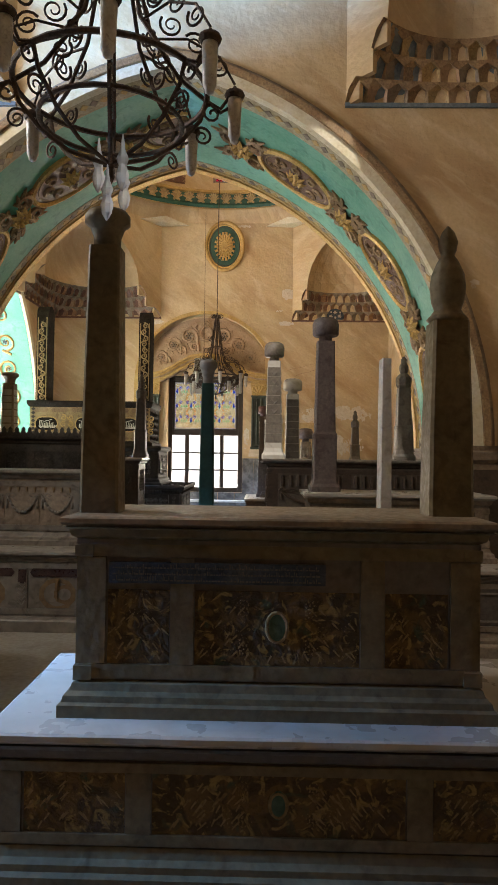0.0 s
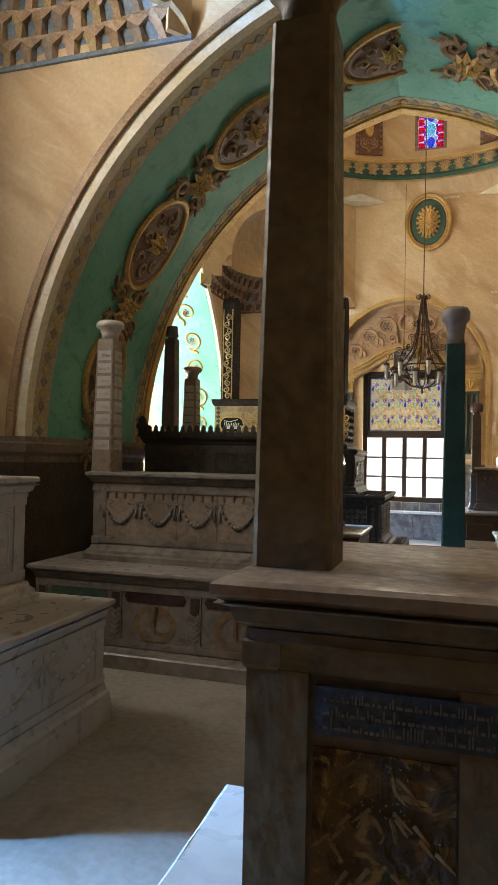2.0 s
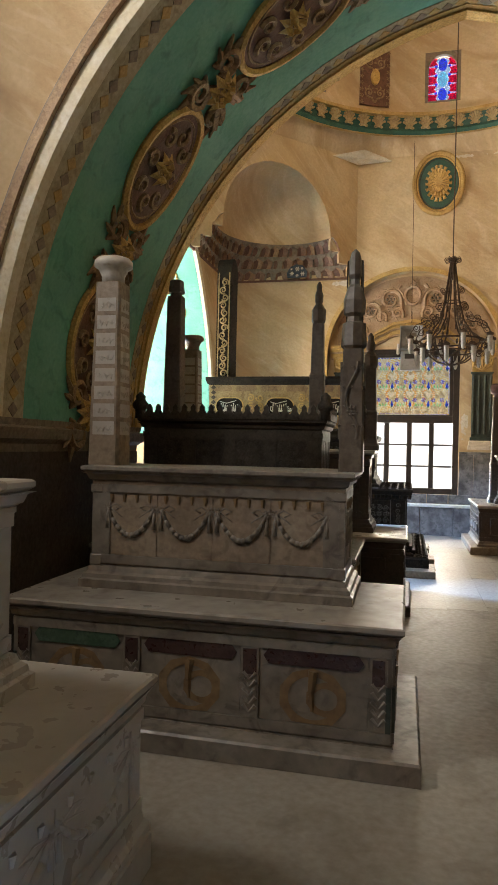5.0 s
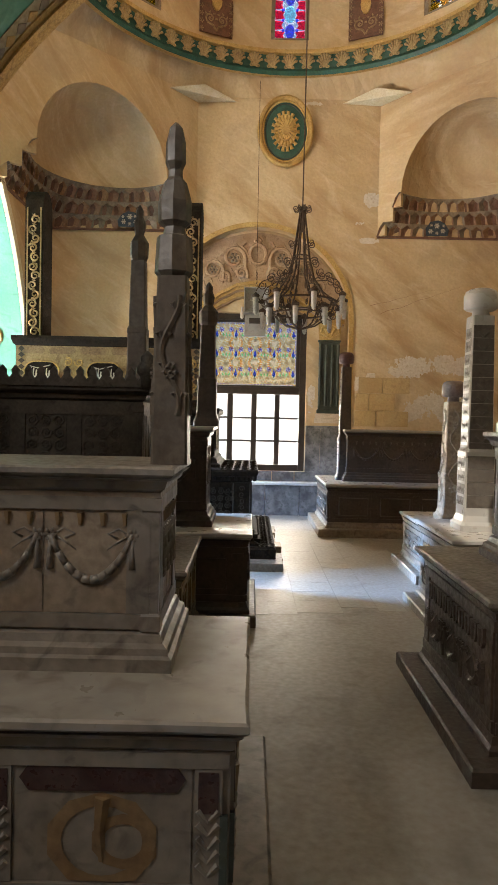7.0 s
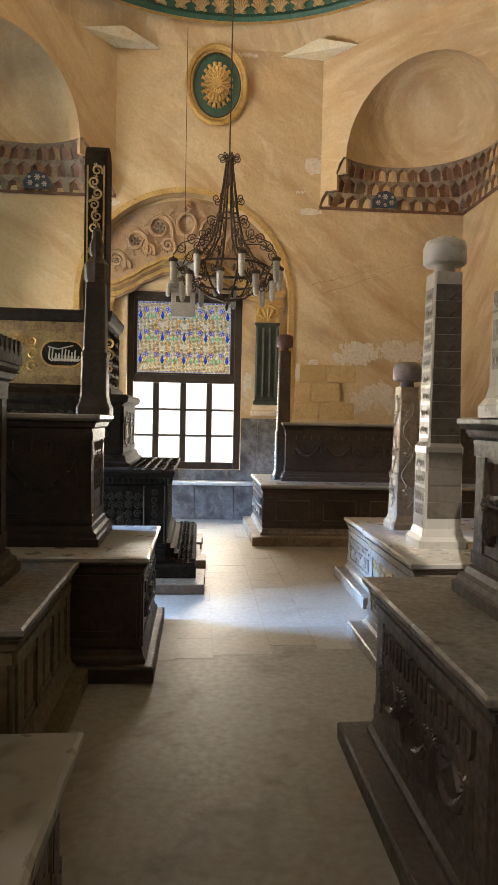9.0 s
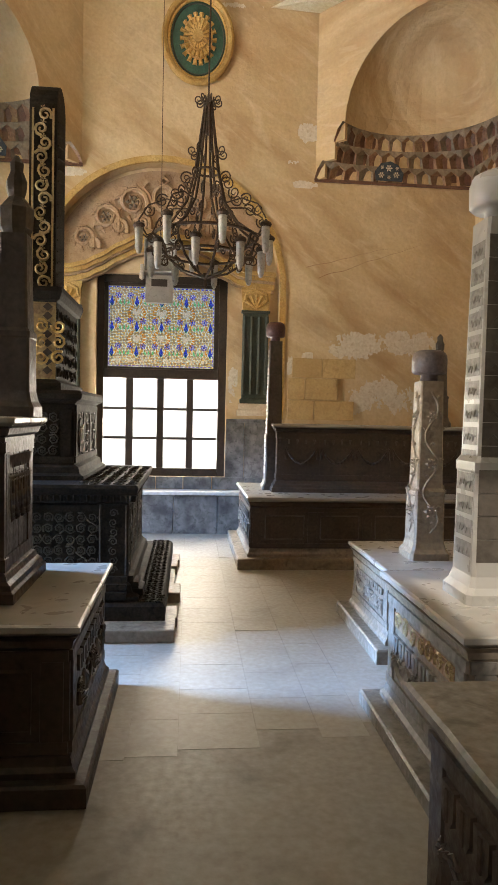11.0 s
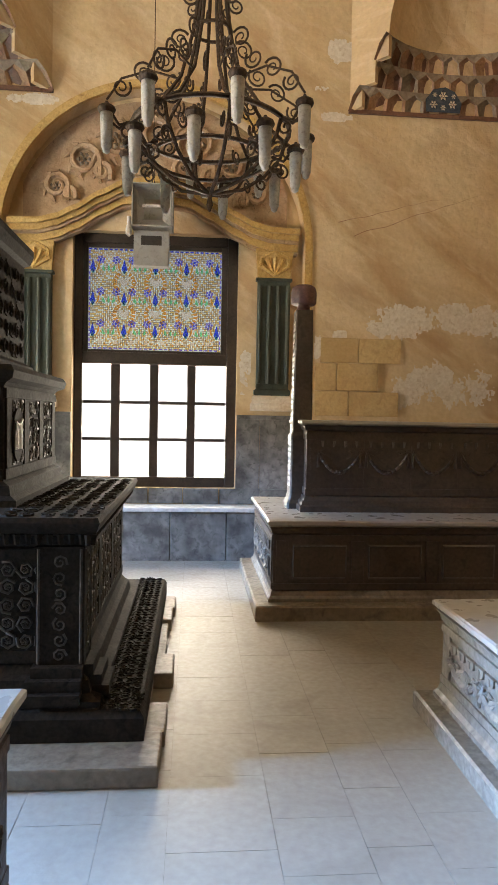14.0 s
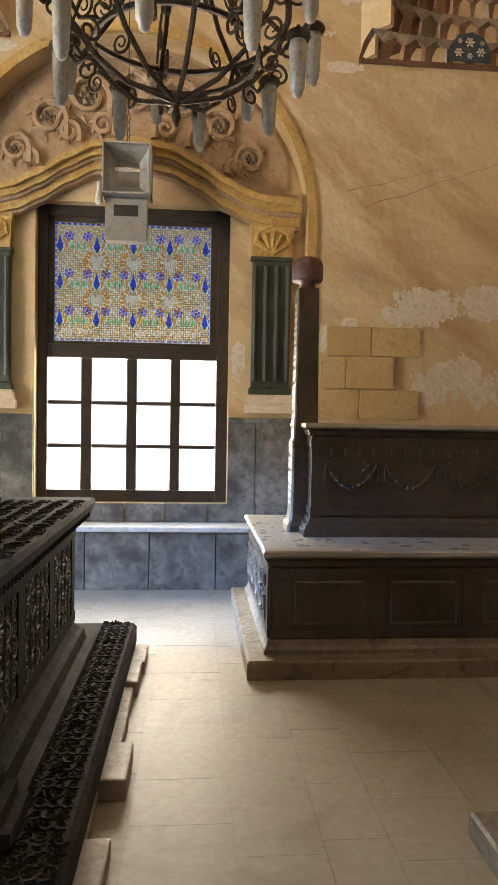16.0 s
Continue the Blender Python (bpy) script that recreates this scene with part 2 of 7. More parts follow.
PURPLE = surface("plum_grey_stone", (0.115, 0.088, 0.082), (0.055, 0.04, 0.038), (0.18, 0.145, 0.135), 40, 4, 0.5)
OXBLACK = surface("dark_maroon_inlay", (0.040, 0.016, 0.014), (0.018, 0.009, 0.008), (0.085, 0.05, 0.042), 40, 8, 0.35)
MAROON = surface("maroon_turban_stone", (0.10, 0.045, 0.045), (0.05, 0.025, 0.025), (0.16, 0.08, 0.075), 40, 6, 0.5)
INLAY_BLUE = surface("dark_blue_inscription_band", (0.045, 0.06, 0.085), (0.02, 0.025, 0.035), (0.10, 0.12, 0.14), 60, 14, 0.4)
INLAY_GREEN = surface("green_marble_inlay", (0.04, 0.085, 0.05), (0.025, 0.045, 0.03), (0.10, 0.15, 0.10), 40, 8, 0.5)
RUST = surface("rust_painted_marble", (0.34, 0.175, 0.075), (0.17, 0.09, 0.05), (0.44, 0.29, 0.17), 34, 6, 0.55, dirt=0.5)
DIMSCRIPT = surface("worn_inscription", (0.13, 0.115, 0.09), (0.07, 0.06, 0.045), (0.18, 0.16, 0.13), 60, 8, 0.6)
SCRIPT = surface("pale_inscription", (0.62, 0.56, 0.44), (0.44, 0.38, 0.28), (0.70, 0.66, 0.56), 60, 8, 0.6)
OLIVE = surface("olive_brown_frame_paint", (0.155, 0.117, 0.062), (0.055, 0.04, 0.023), (0.22, 0.175, 0.10), 30, 2.8, 0.55, dirt=0.45, vary=0.12)
for worn in (OLIVE, INLAY_GREEN, INLAY_BLUE):
    worn.node_tree.nodes["Principled BSDF"].inputs["Specular IOR Level"].default_value = 0.22
PALMGILT = surface("dusty_gilt_palmette", (0.40, 0.275, 0.12), (0.15, 0.09, 0.045), (0.54, 0.40, 0.20), 45, 6, 0.5, 0.2, 0.5, 0.4)
DARKGILT = surface("tarnished_gilt_relief", (0.235, 0.155, 0.066), (0.08, 0.05, 0.024), (0.34, 0.24, 0.11), 45, 9, 0.72, 0.0, 0.5, 0.5)
for gilt in (DARKGILT, PAINTED):
    gilt.node_tree.nodes["Principled BSDF"].inputs["Specular IOR Level"].default_value = 0.18
CLEAR = glass_material("window_glass", (0.96, 0.98, 1.0), 0.97)
BEADS = glass_material("pale_bead_glass", (1.0, 0.92, 0.80), 0.92)
GLASS = [glass_material("glass_" + n, c, 0.93) for n, c in (
    ("blue", (0.27, 0.33, 0.93)), ("green", (0.58, 0.90, 0.66)), ("orange", (1.0, 0.70, 0.28)),
    ("violet", (0.62, 0.53, 0.95)), ("rose", (1.0, 0.90, 0.84)), ("red", (0.95, 0.10, 0.24)), ("yellow", (0.97, 0.74, 0.12)), ("sky", (0.55, 0.88, 0.98)))]

# ---- mesh helpers ----


def mesh_object(name, bm, material, smooth=False):
    bmesh.ops.recalc_face_normals(bm, faces=bm.faces)
    me = bpy.data.meshes.new(name)
    bm.to_mesh(me)
    bm.free()
    for m in (material if isinstance(material, (list, tuple)) else [material]):
        me.materials.append(m)
    if smooth:
        me.shade_smooth()
    return new(name, me)


def part(name, bm, material, parent, label="", smooth=False):
    ob = mesh_object(name, bm, material, smooth)
    ob.parent = parent
    ob.matrix_parent_inverse = parent.matrix_world.inverted()
    if label:
        ob["label"] = label
    return ob


def thing(name, x, y, z, label, category, group="", kind=""):
    ob = new(name)
    ob.matrix_world = Matrix.Translation((x, y, z))
    bpy.context.view_layer.update()
    return tagged(ob, label, category, group, kind)


def structure(name, bm, material, label, category, smooth=False):
    return tagged(mesh_object(name, bm, material, smooth), label, category, "", "structure")


def box(bm, x0, x1, y0, y1, z0, z1, bevel=0.0):
    r = bmesh.ops.create_cube(bm, size=1)
    for v in r["verts"]:
        v.co = ((x0 + x1) / 2 + v.co.x * (x1 - x0), (y0 + y1) / 2 + v.co.y * (y1 - y0), (z0 + z1) / 2 + v.co.z * (z1 - z0))
    if bevel:
        es = {e for v in r["verts"] for e in v.link_edges}
        bmesh.ops.bevel(bm, geom=list(es), offset=bevel, segments=2, affect="EDGES", profile=0.6)
    return bm


def loft(bm, rings, closed=True):
    """Joins rings of points of equal number by faces, and caps the ends."""
    vs = [[bm.verts.new(p) for p in ring] for ring in rings]
    n = len(vs[0])
    for a, b in zip(vs, vs[1:]):
        for i in range(n if closed else n - 1):
            j = (i + 1) % n
            bm.faces.new((a[i], a[j], b[j], b[i]))
    if closed:
        bm.faces.new(list(reversed(vs[0])))
        bm.faces.new(vs[-1])
    return bm


def tier(bm, rect, steps):
    """A rectangular block with a moulded outline: steps of (height, outward offset)."""
    x0, x1, y0, y1 = rect
    return loft(bm, [[(x0 - o, y0 - o, z), (x1 + o, y0 - o, z), (x1 + o, y1 + o, z), (x0 - o, y1 + o, z)] for z, o in steps])


def turned(bm, x, y, steps, sides=16, twist=0.0):
    """A shape of revolution, or a prism with few sides: steps of (height, radius)."""
    return loft(bm, [[(x + r * math.cos(2 * math.pi * (i + twist) / sides), y + r * math.sin(2 * math.pi * (i + twist) / sides), z) for i in range(sides)] for z, r in steps])


def tube(bm, pts, r, sides=6, taper=None):
    """A bent rod through points; taper: radii factor at its two ends."""
    pts = [Vector(p) for p in pts]
    rings, up = [], None
    for i, p in enumerate(pts):
        d = (pts[min(i + 1, len(pts) - 1)] - pts[max(i - 1, 0)]).normalized()
        a = d.orthogonal().normalized() if up is None else (up - d * up.dot(d)).normalized()
        up = a
        b = d.cross(a)
        k = r if taper is None else r * (taper[0] + (taper[1] - taper[0]) * i / (len(pts) - 1))
        rings.append([p + (a * math.cos(2 * math.pi * j / sides) + b * math.sin(2 * math.pi * j / sides)) * k for j in range(sides)])
    return loft(bm, rings)


def prism(bm, outline, place, depth):
    """An outline of (u, w) pushed out along the face's own depth: place(u, w, d) gives the point."""
    a = [bm.verts.new(place(u, w, 0)) for u, w in outline]
    b = [bm.verts.new(place(u, w, depth)) for u, w in outline]
    n = len(a)
    bm.faces.new(a)
    bm.faces.new(list(reversed(b)))
    for i in range(n):
        j = (i + 1) % n
        bm.faces.new((a[j], a[i], b[i], b[j]))
    return bm


def face_of(side, rect):
    """The upright plane of a block's side, as place(u, w, d): along it, up, outward. Gives it with its width."""
    x0, x1, y0, y1 = rect
    return {
        "near": (lambda u, w, d: (x0 + u, y0 - d, w), x1 - x0),
        "far": (lambda u, w, d: (x1 - u, y1 + d, w), x1 - x0),
        "right": (lambda u, w, d: (x1 + d, y0 + u, w), y1 - y0),
        "left": (lambda u, w, d: (x0 - d, y1 - u, w), y1 - y0),
    }[side]


def spiral(u, w, r, turns, start, hand=1, n=18):
    return [(u + r * (1 - 0.8 * i / n) * math.cos(start + hand * turns * 2 * math.pi * i / n), w + r * (1 - 0.8 * i / n) * math.sin(start + hand * turns * 2 * math.pi * i / n)) for i in range(n + 1)]


def line_on(bm, place, pts, d, r, sides=5, taper=None):
    return tube(bm, [place(u, w, d) for u, w in pts], r, sides, taper)


def blossom(bm, place, u, w, d, r, petals=6):
    """A carved flower: petals round a button."""
    for i in range(petals):
        a = 2 * math.pi * i / petals
        c, s = math.cos(a), math.sin(a)
        tip, mid = r, r * 0.6
        pts = [(0.15 * r, 0, 0), (mid, 0.26 * r, 0.3 * r), (tip, 0, 0.05 * r), (mid, -0.26 * r, 0.3 * r)]
        q = [bm.verts.new(place(u + c * x - s * y, w + s * x + c * y, d + z)) for x, y, z in pts]
        top = bm.verts.new(place(u + c * mid, w + s * mid, d + 0.45 * r))
        for k in range(4):
            bm.faces.new((q[k], q[(k + 1) % 4], top))
    n = 8
    ring = [bm.verts.new(place(u + 0.25 * r * math.cos(2 * math.pi * i / n), w + 0.25 * r * math.sin(2 * math.pi * i / n), d + 0.1 * r)) for i in range(n)]
    top = bm.verts.new(place(u, w, d + 0.55 * r))
    for i in range(n):
        bm.faces.new((ring[i], ring[(i + 1) % n], top))


def scroll_pair(bm, place, u, w, d, s, r, lean=1):
    """Two facing leafy scrolls with a stem."""
    for h in (1, -1):
        pts = [(u, w - 0.9 * s), (u + h * 0.25 * s, w - 0.5 * s)] + spiral(u + h * 0.5 * s, w, 0.42 * s, 1.4, -math.pi / 2, h)
        line_on(bm, place, pts, d, r, 5, (1.2, 0.5))
        blossom(bm, place, u + h * 0.5 * s, w, d, 0.16 * s, 5)
        for k in range(4):
            a = 0.6 + 0.8 * k
            line_on(bm, place, [(u + h * (0.5 * s + 0.42 * s * math.cos(a)), w + 0.42 * s * math.sin(a)), (u + h * (0.5 * s + 0.62 * s * math.cos(a + 0.2)), w + 0.62 * s * math.sin(a + 0.2))], d, r, 4, (1.3, 0.3))


def swag(bm, place, u0, u1, w, drop, d, r):
    """A hanging garland between two points, with its knots and a tassel."""
    n = 10
    pts = [(u0 + (u1 - u0) * i / n, w - drop * math.sin(math.pi * i / n) ** 0.8) for i in range(n + 1)]
    for i in range(n):
        k = 0.7 + 0.5 * math.sin(math.pi * (i + 0.5) / n)
        line_on(bm, place, [pts[i], pts[i + 1]], d, r * k, 6)
    for u in (u0, u1):
        blossom(bm, place, u, w, d, r * 1.9, 6)
        line_on(bm, place, [(u, w - r), (u, w - drop * 0.75)], d, r * 0.8, 6, (0.6, 1.3))
    for u, h in ((u0, 1), (u1, -1)):
        k = 0.30 * (u1 - u0)
        line_on(bm, place, [(u + h * r, w), (u + h * 0.55 * k, w + drop * 0.14), (u + h * k, w + drop * 0.02), (u + h * 0.6 * k, w - drop * 0.08)], d - 0.004, r * 0.45, 5, (0.7, 0.9))
        line_on(bm, place, [(u + h * r, w - drop * 0.02), (u + h * 0.6 * k, w - drop * 0.16), (u + h * 1.05 * k, w - drop * 0.34)], d - 0.004, r * 0.42, 5, (1, 0.5))


def pointed_arch(cx, spring, half, rise, n=14):
    """Points of a two-centred arch from its one foot over the crown to the other."""
    c = (rise * rise - half * half) / (2 * half)
    R = half + c
    am = math.acos(c / R)
    lft = [(cx + c - R * math.cos(am * i / n), spring + R * math.sin(am * i / n)) for i in range(n + 1)]
    return lft + [(2 * cx - x, z) for x, z in reversed(lft[:-1])]


def round_arch(cx, spring, r, n=20):
    return [(cx - r * math.cos(math.pi * i / n), spring + r * math.sin(math.pi * i / n)) for i in range(n + 1)]

# ---- the setting ----
XA0, XA1, YA0, YA1 = -4.9, 3.78, -5.0, 8.5      # entrance hall
XB0, XB1, YB0, YB1 = -4.78, 3.6, 11.0, 17.99   # domed hall
AX, HALF, SPRING, RISE = -0.57, 3.3, 1.85, 4.05  # the great arch between them
CX, CY, RR, ZR = -0.48, 14.4, 3.42, 7.98       # the dome's ring
WX0, WX1, WZ0, WZ1 = -1.91, -0.01, 0.78, 3.73  # the window
RX, RHALF, RSPR = -0.96, 1.70, 3.56            # the arched recess round it
T = 0.4


def xz(y0):
    return lambda u, w, d: (u, y0 + d, w)


def yz(x0):
    return lambda u, w, d: (x0 + d, u, w)


bm = bmesh.new()
box(bm, -9.3, 6, -5.6, 18.1, -0.3, -0.0038)
floor = structure("floor", bm, JOINT, "worn pale limestone paving with open joints", "floor")

# wall with the great arch
hole = [(AX - HALF, 0)] + pointed_arch(AX, SPRING, HALF, RISE) + [(AX + HALF, 0)]
bm = bmesh.new()
prism(bm, [(XA0 - T, 0), (XA0 - T, 9.2), (XA1 + T, 9.2), (XA1 + T, 0)] + list(reversed(hole)), xz(YA1), YB0 - YA1)
structure("wall_arch", bm, PLASTER, "stained ochre plaster wall round a great pointed arch", "wall")

# hall walls
bm = bmesh.new()
# Upper opening is added for the fill lamp; doorway height limits the low beam.
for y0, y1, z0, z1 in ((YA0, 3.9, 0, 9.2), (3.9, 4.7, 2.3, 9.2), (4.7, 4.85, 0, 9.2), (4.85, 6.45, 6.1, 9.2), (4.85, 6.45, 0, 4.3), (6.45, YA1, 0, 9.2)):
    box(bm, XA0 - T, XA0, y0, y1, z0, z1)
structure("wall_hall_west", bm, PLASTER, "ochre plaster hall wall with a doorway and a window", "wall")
bm = bmesh.new()
box(bm, XA1, XA1 + T, YA0, YA1, 0, 9.2)
structure("wall_hall_east", bm, PLASTER, "stained ochre plaster hall wall", "wall")
# Unseen south wall, set far back so less light bounces onto the first tomb.
bm = bmesh.new()
box(bm, XA0 - T, XA1 + T, YA0 - T, YA0, 0, 9.2)
structure("wall_hall_south", bm, PLASTER, "unseen plain ochre plaster hall wall, set back to dim the bounce", "wall")
# Middle of the ceiling is left open only for the overhead fill lamp.
bm = bmesh.new()
for q in ((XA0 - T, -1.5, YA0 - T, YA1 + 0.3), (0.36, XA1 + T, YA0 - T, YA1 + 0.3), (-1.5, 0.36, YA0 - T, 3.37), (-1.5, 0.36, 5.23, YA1 + 0.3)):
    box(bm, *q, 9.2, 9.5)
structure("ceiling_hall", bm, PLASTER, "plastered hall ceiling with a square opening added for a fill lamp", "ceiling")

# back wall with the arched window recess
bm = bmesh.new()
rec = [(RX - RHALF, 0)] + round_arch(RX, RSPR, RHALF) + [(RX + RHALF, 0)]
prism(bm, [(XB0 - T, 0), (XB0 - T, 7.55), (XB1 + T, 7.55), (XB1 + T, 0)] + list(reversed(rec)), xz(YB1), 0.26)
structure("wall_north", bm, PLASTER, "stained ochre plaster wall with peeling patches", "wall")
bm = bmesh.new()
prism(bm, [(XB0 - T, 0), (XB0 - T, 7.55), (XB1 + T, 7.55), (XB1 + T, 0), (WX1, 0), (WX1, WZ1), (WX0, WZ1), (WX0, 0)], xz(YB1 + 0.26), 0.5)
box(bm, WX0, WX1, YB1 + 0.263, YB1 + 0.75, 0, WZ0)
structure("wall_recess", bm, PLASTER, "ochre plaster back of the window recess", "wall")
bm = bmesh.new()
rim_o, rim_i = round_arch(RX, RSPR, RHALF + 0.07, 28), round_arch(RX, RSPR, RHALF - 0.015, 28)
prism(bm, [(RX - RHALF - 0.10, 1.65)] + rim_o + [(RX + RHALF + 0.07, 1.65), (RX + RHALF - 0.015, 1.65)] + list(reversed(rim_i)) + [(RX - RHALF + 0.015, 1.65)], xz(YB1 - 0.025), 0.05)
structure("trim_recess", bm, OLDGOLD, "yellow painted edge moulding of the window recess", "moulding")

# west wall of the domed hall with its arch, and the side room behind it
harch = [(CY - 2.5, 0)] + pointed_arch(CY, 1.85, 2.5, 4.25) + [(CY + 2.5, 0)]
bm = bmesh.new()
prism(bm, [(YB0, 0), (YB0, 7.55), (YB1, 7.55), (YB1, 0)] + list(reversed(harch)), yz(XB0 - 1.6), 1.6)
structure("wall_west", bm, PLASTER, "ochre plaster wall with a green painted arch", "wall")
bm = bmesh.new()
inner = pointed_arch(CY, 1.85, 2.5, 4.25, 20)
inner2 = pointed_arch(CY, 1.85, 2.47, 4.21, 20)
prism(bm, inner + list(reversed(inner2)), yz(XB0 - 1.59), 1.56)
side_soffit = structure("soffit_west", bm, GREEN, "sea-green painted soffit of the side arch", "arch")
bm = bmesh.new()
outer3, inner3 = pointed_arch(CY, 1.85, 2.60, 4.40, 24), pointed_arch(CY, 1.85, 2.46, 4.20, 24)
prism(bm, [(CY - 2.60, 0.9)] + outer3 + [(CY + 2.60, 0.9), (CY + 2.46, 0.9)] + list(reversed(inner3)) + [(CY - 2.46, 0.9)], yz(XB0 - 0.02), 0.06)
structure("trim_west", bm, CREAM, "cream and orange edge moulding of the side arch", "moulding")
bm = bmesh.new()
# Doorway kept low and wide so its beam stays near the floor.
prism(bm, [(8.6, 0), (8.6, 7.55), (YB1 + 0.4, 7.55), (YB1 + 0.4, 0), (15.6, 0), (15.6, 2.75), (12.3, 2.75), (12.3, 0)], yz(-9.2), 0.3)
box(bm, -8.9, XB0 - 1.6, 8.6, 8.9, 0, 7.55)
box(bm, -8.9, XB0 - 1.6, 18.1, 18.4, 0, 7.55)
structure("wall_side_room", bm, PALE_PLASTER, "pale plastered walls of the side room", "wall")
bm = bmesh.new()
box(bm, -9.2, XB0 - 1.6, 8.6, 18.4, 7.55, 7.8)
structure("ceiling_side_room", bm, PALE_PLASTER, "plain side room ceiling", "ceiling")
bm = bmesh.new()
box(bm, XB1, XB1 + T, YB0, YB1 + 0.3, 0, 7.55)
structure("wall_east", bm, PLASTER, "stained ochre plaster wall", "wall")

# zone between the eight-sided walls and the ring of the dome
n8 = 96
bm = bmesh.new()
low, top = [], []
for i in range(n8):
    a = 2 * math.pi * i / n8
    c, s = math.cos(a), math.sin(a)
    ds = []
    for nx, ny, dist in ((1, 0, XB1 - CX), (-1, 0, CX - XB0), (0, 1, YB1 - CY), (0, -1, CY - YB0)):
        if c * nx + s * ny > 1e-6:
            ds.append(dist / (c * nx + s * ny))
    for sx in (1, -1):
        for sy in (1, -1):
            k = (c * sx + s * sy)
            if k > 1e-6:
                px = (CX + 1.66) if sx > 0 else (CX - 1.64)
                py = YB1 if sy > 0 else YB0
                ds.append(((px - CX) * sx + (py - CY) * sy) / k)
    r = min(ds) + 0.02
    low.append(bm.verts.new((CX + c * r, CY + s * r, 7.52)))
    top.append(bm.verts.new((CX + c * RR, CY + s * RR, ZR)))
for i in range(n8):
    j = (i + 1) % n8
    bm.faces.new((low[i], low[j], top[j], top[i]))
structure("wall_ring_zone", bm, PLASTER, "sloping ochre plaster zone below the dome ring", "wall")

# drum with coloured windows, and the dome
bm = bmesh.new()
na = 96
zs = [ZR, 8.5, 9.5, 10.3]
rows = [[bm.verts.new((CX + (RR + 0.02) * math.sin(2 * math.pi * (i + 0.5) / na), CY + (RR + 0.02) * math.cos(2 * math.pi * (i + 0.5) / na), z)) for i in range(na)] for z in zs]
for k in range(3):
    for i in range(na):
        if k == 1 and i % 12 in (0, 10, 11):
            continue
        j = (i + 1) % na
        bm.faces.new((rows[k][i], rows[k][j], rows[k + 1][j], rows[k + 1][i]))
drum = structure("wall_drum", bm, PLASTER, "ochre plaster drum pierced by coloured windows", "wall")
mod = drum.modifiers.new("thickness", "SOLIDIFY")
mod.thickness, mod.offset = 0.25, 1
bm = bmesh.new()
for z0, r0, z1, r1 in [(10.3 + 3.4 * math.sin(math.pi / 2 * k / 12), 3.46 * math.cos(math.pi / 2 * k / 12), 10.3 + 3.4 * math.sin(math.pi / 2 * (k + 1) / 12), 3.46 * math.cos(math.pi / 2 * (k + 1) / 12)) for k in range(12)]:
    a = [bm.verts.new((CX + r0 * math.cos(2 * math.pi * i / 48), CY + r0 * math.sin(2 * math.pi * i / 48), z0)) for i in range(48)]
    b = [bm.verts.new((CX + max(r1, 0.01) * math.cos(2 * math.pi * i / 48), CY + max(r1, 0.01) * math.sin(2 * math.pi * i / 48), z1)) for i in range(48)]
    for i in range(48):
        j = (i + 1) % 48
        bm.faces.new((a[i], a[j], b[j], b[i]))
structure("ceiling_dome", bm, PLASTER, "plastered dome", "ceiling", True)
# roof over the corners, seen by no one, closes the hall
bm = bmesh.new()
ringo = [bm.verts.new((CX + 3.7 * math.cos(2 * math.pi * i / 48), CY + 3.7 * math.sin(2 * math.pi * i / 48), 8.3)) for i in range(48)]
sq = []
for i in range(48):
    c, s = math.cos(2 * math.pi * i / 48), math.sin(2 * math.pi * i / 48)
    k = 5.2 / max(abs(c), abs(s))
    sq.append(bm.verts.new((CX + c * k, CY + s * k, 8.3)))
for i in range(48):
    j = (i + 1) % 48
    bm.faces.new((ringo[i], ringo[j], sq[j], sq[i]))
box(bm, XB0 - 0.5, XB1 + 0.5, YB0 - 0.9, YB0 - 0.1, 7.3, 8.4)
box(bm, XB0 - 0.6, XB0 - 0.1, YB0 - 0.9, YB1 + 1.0, 7.55, 8.4)
box(bm, XB1 + 0.1, XB1 + 0.6, YB0 - 0.9, YB1 + 1.0, 7.55, 8.4)
box(bm, XB0 - 0.6, XB1 + 0.6, YB1 + 0.3, YB1 + 0.9, 7.55, 8.4)
structure("roof", bm, PLASTER, "flat roof round the dome drum", "roof")


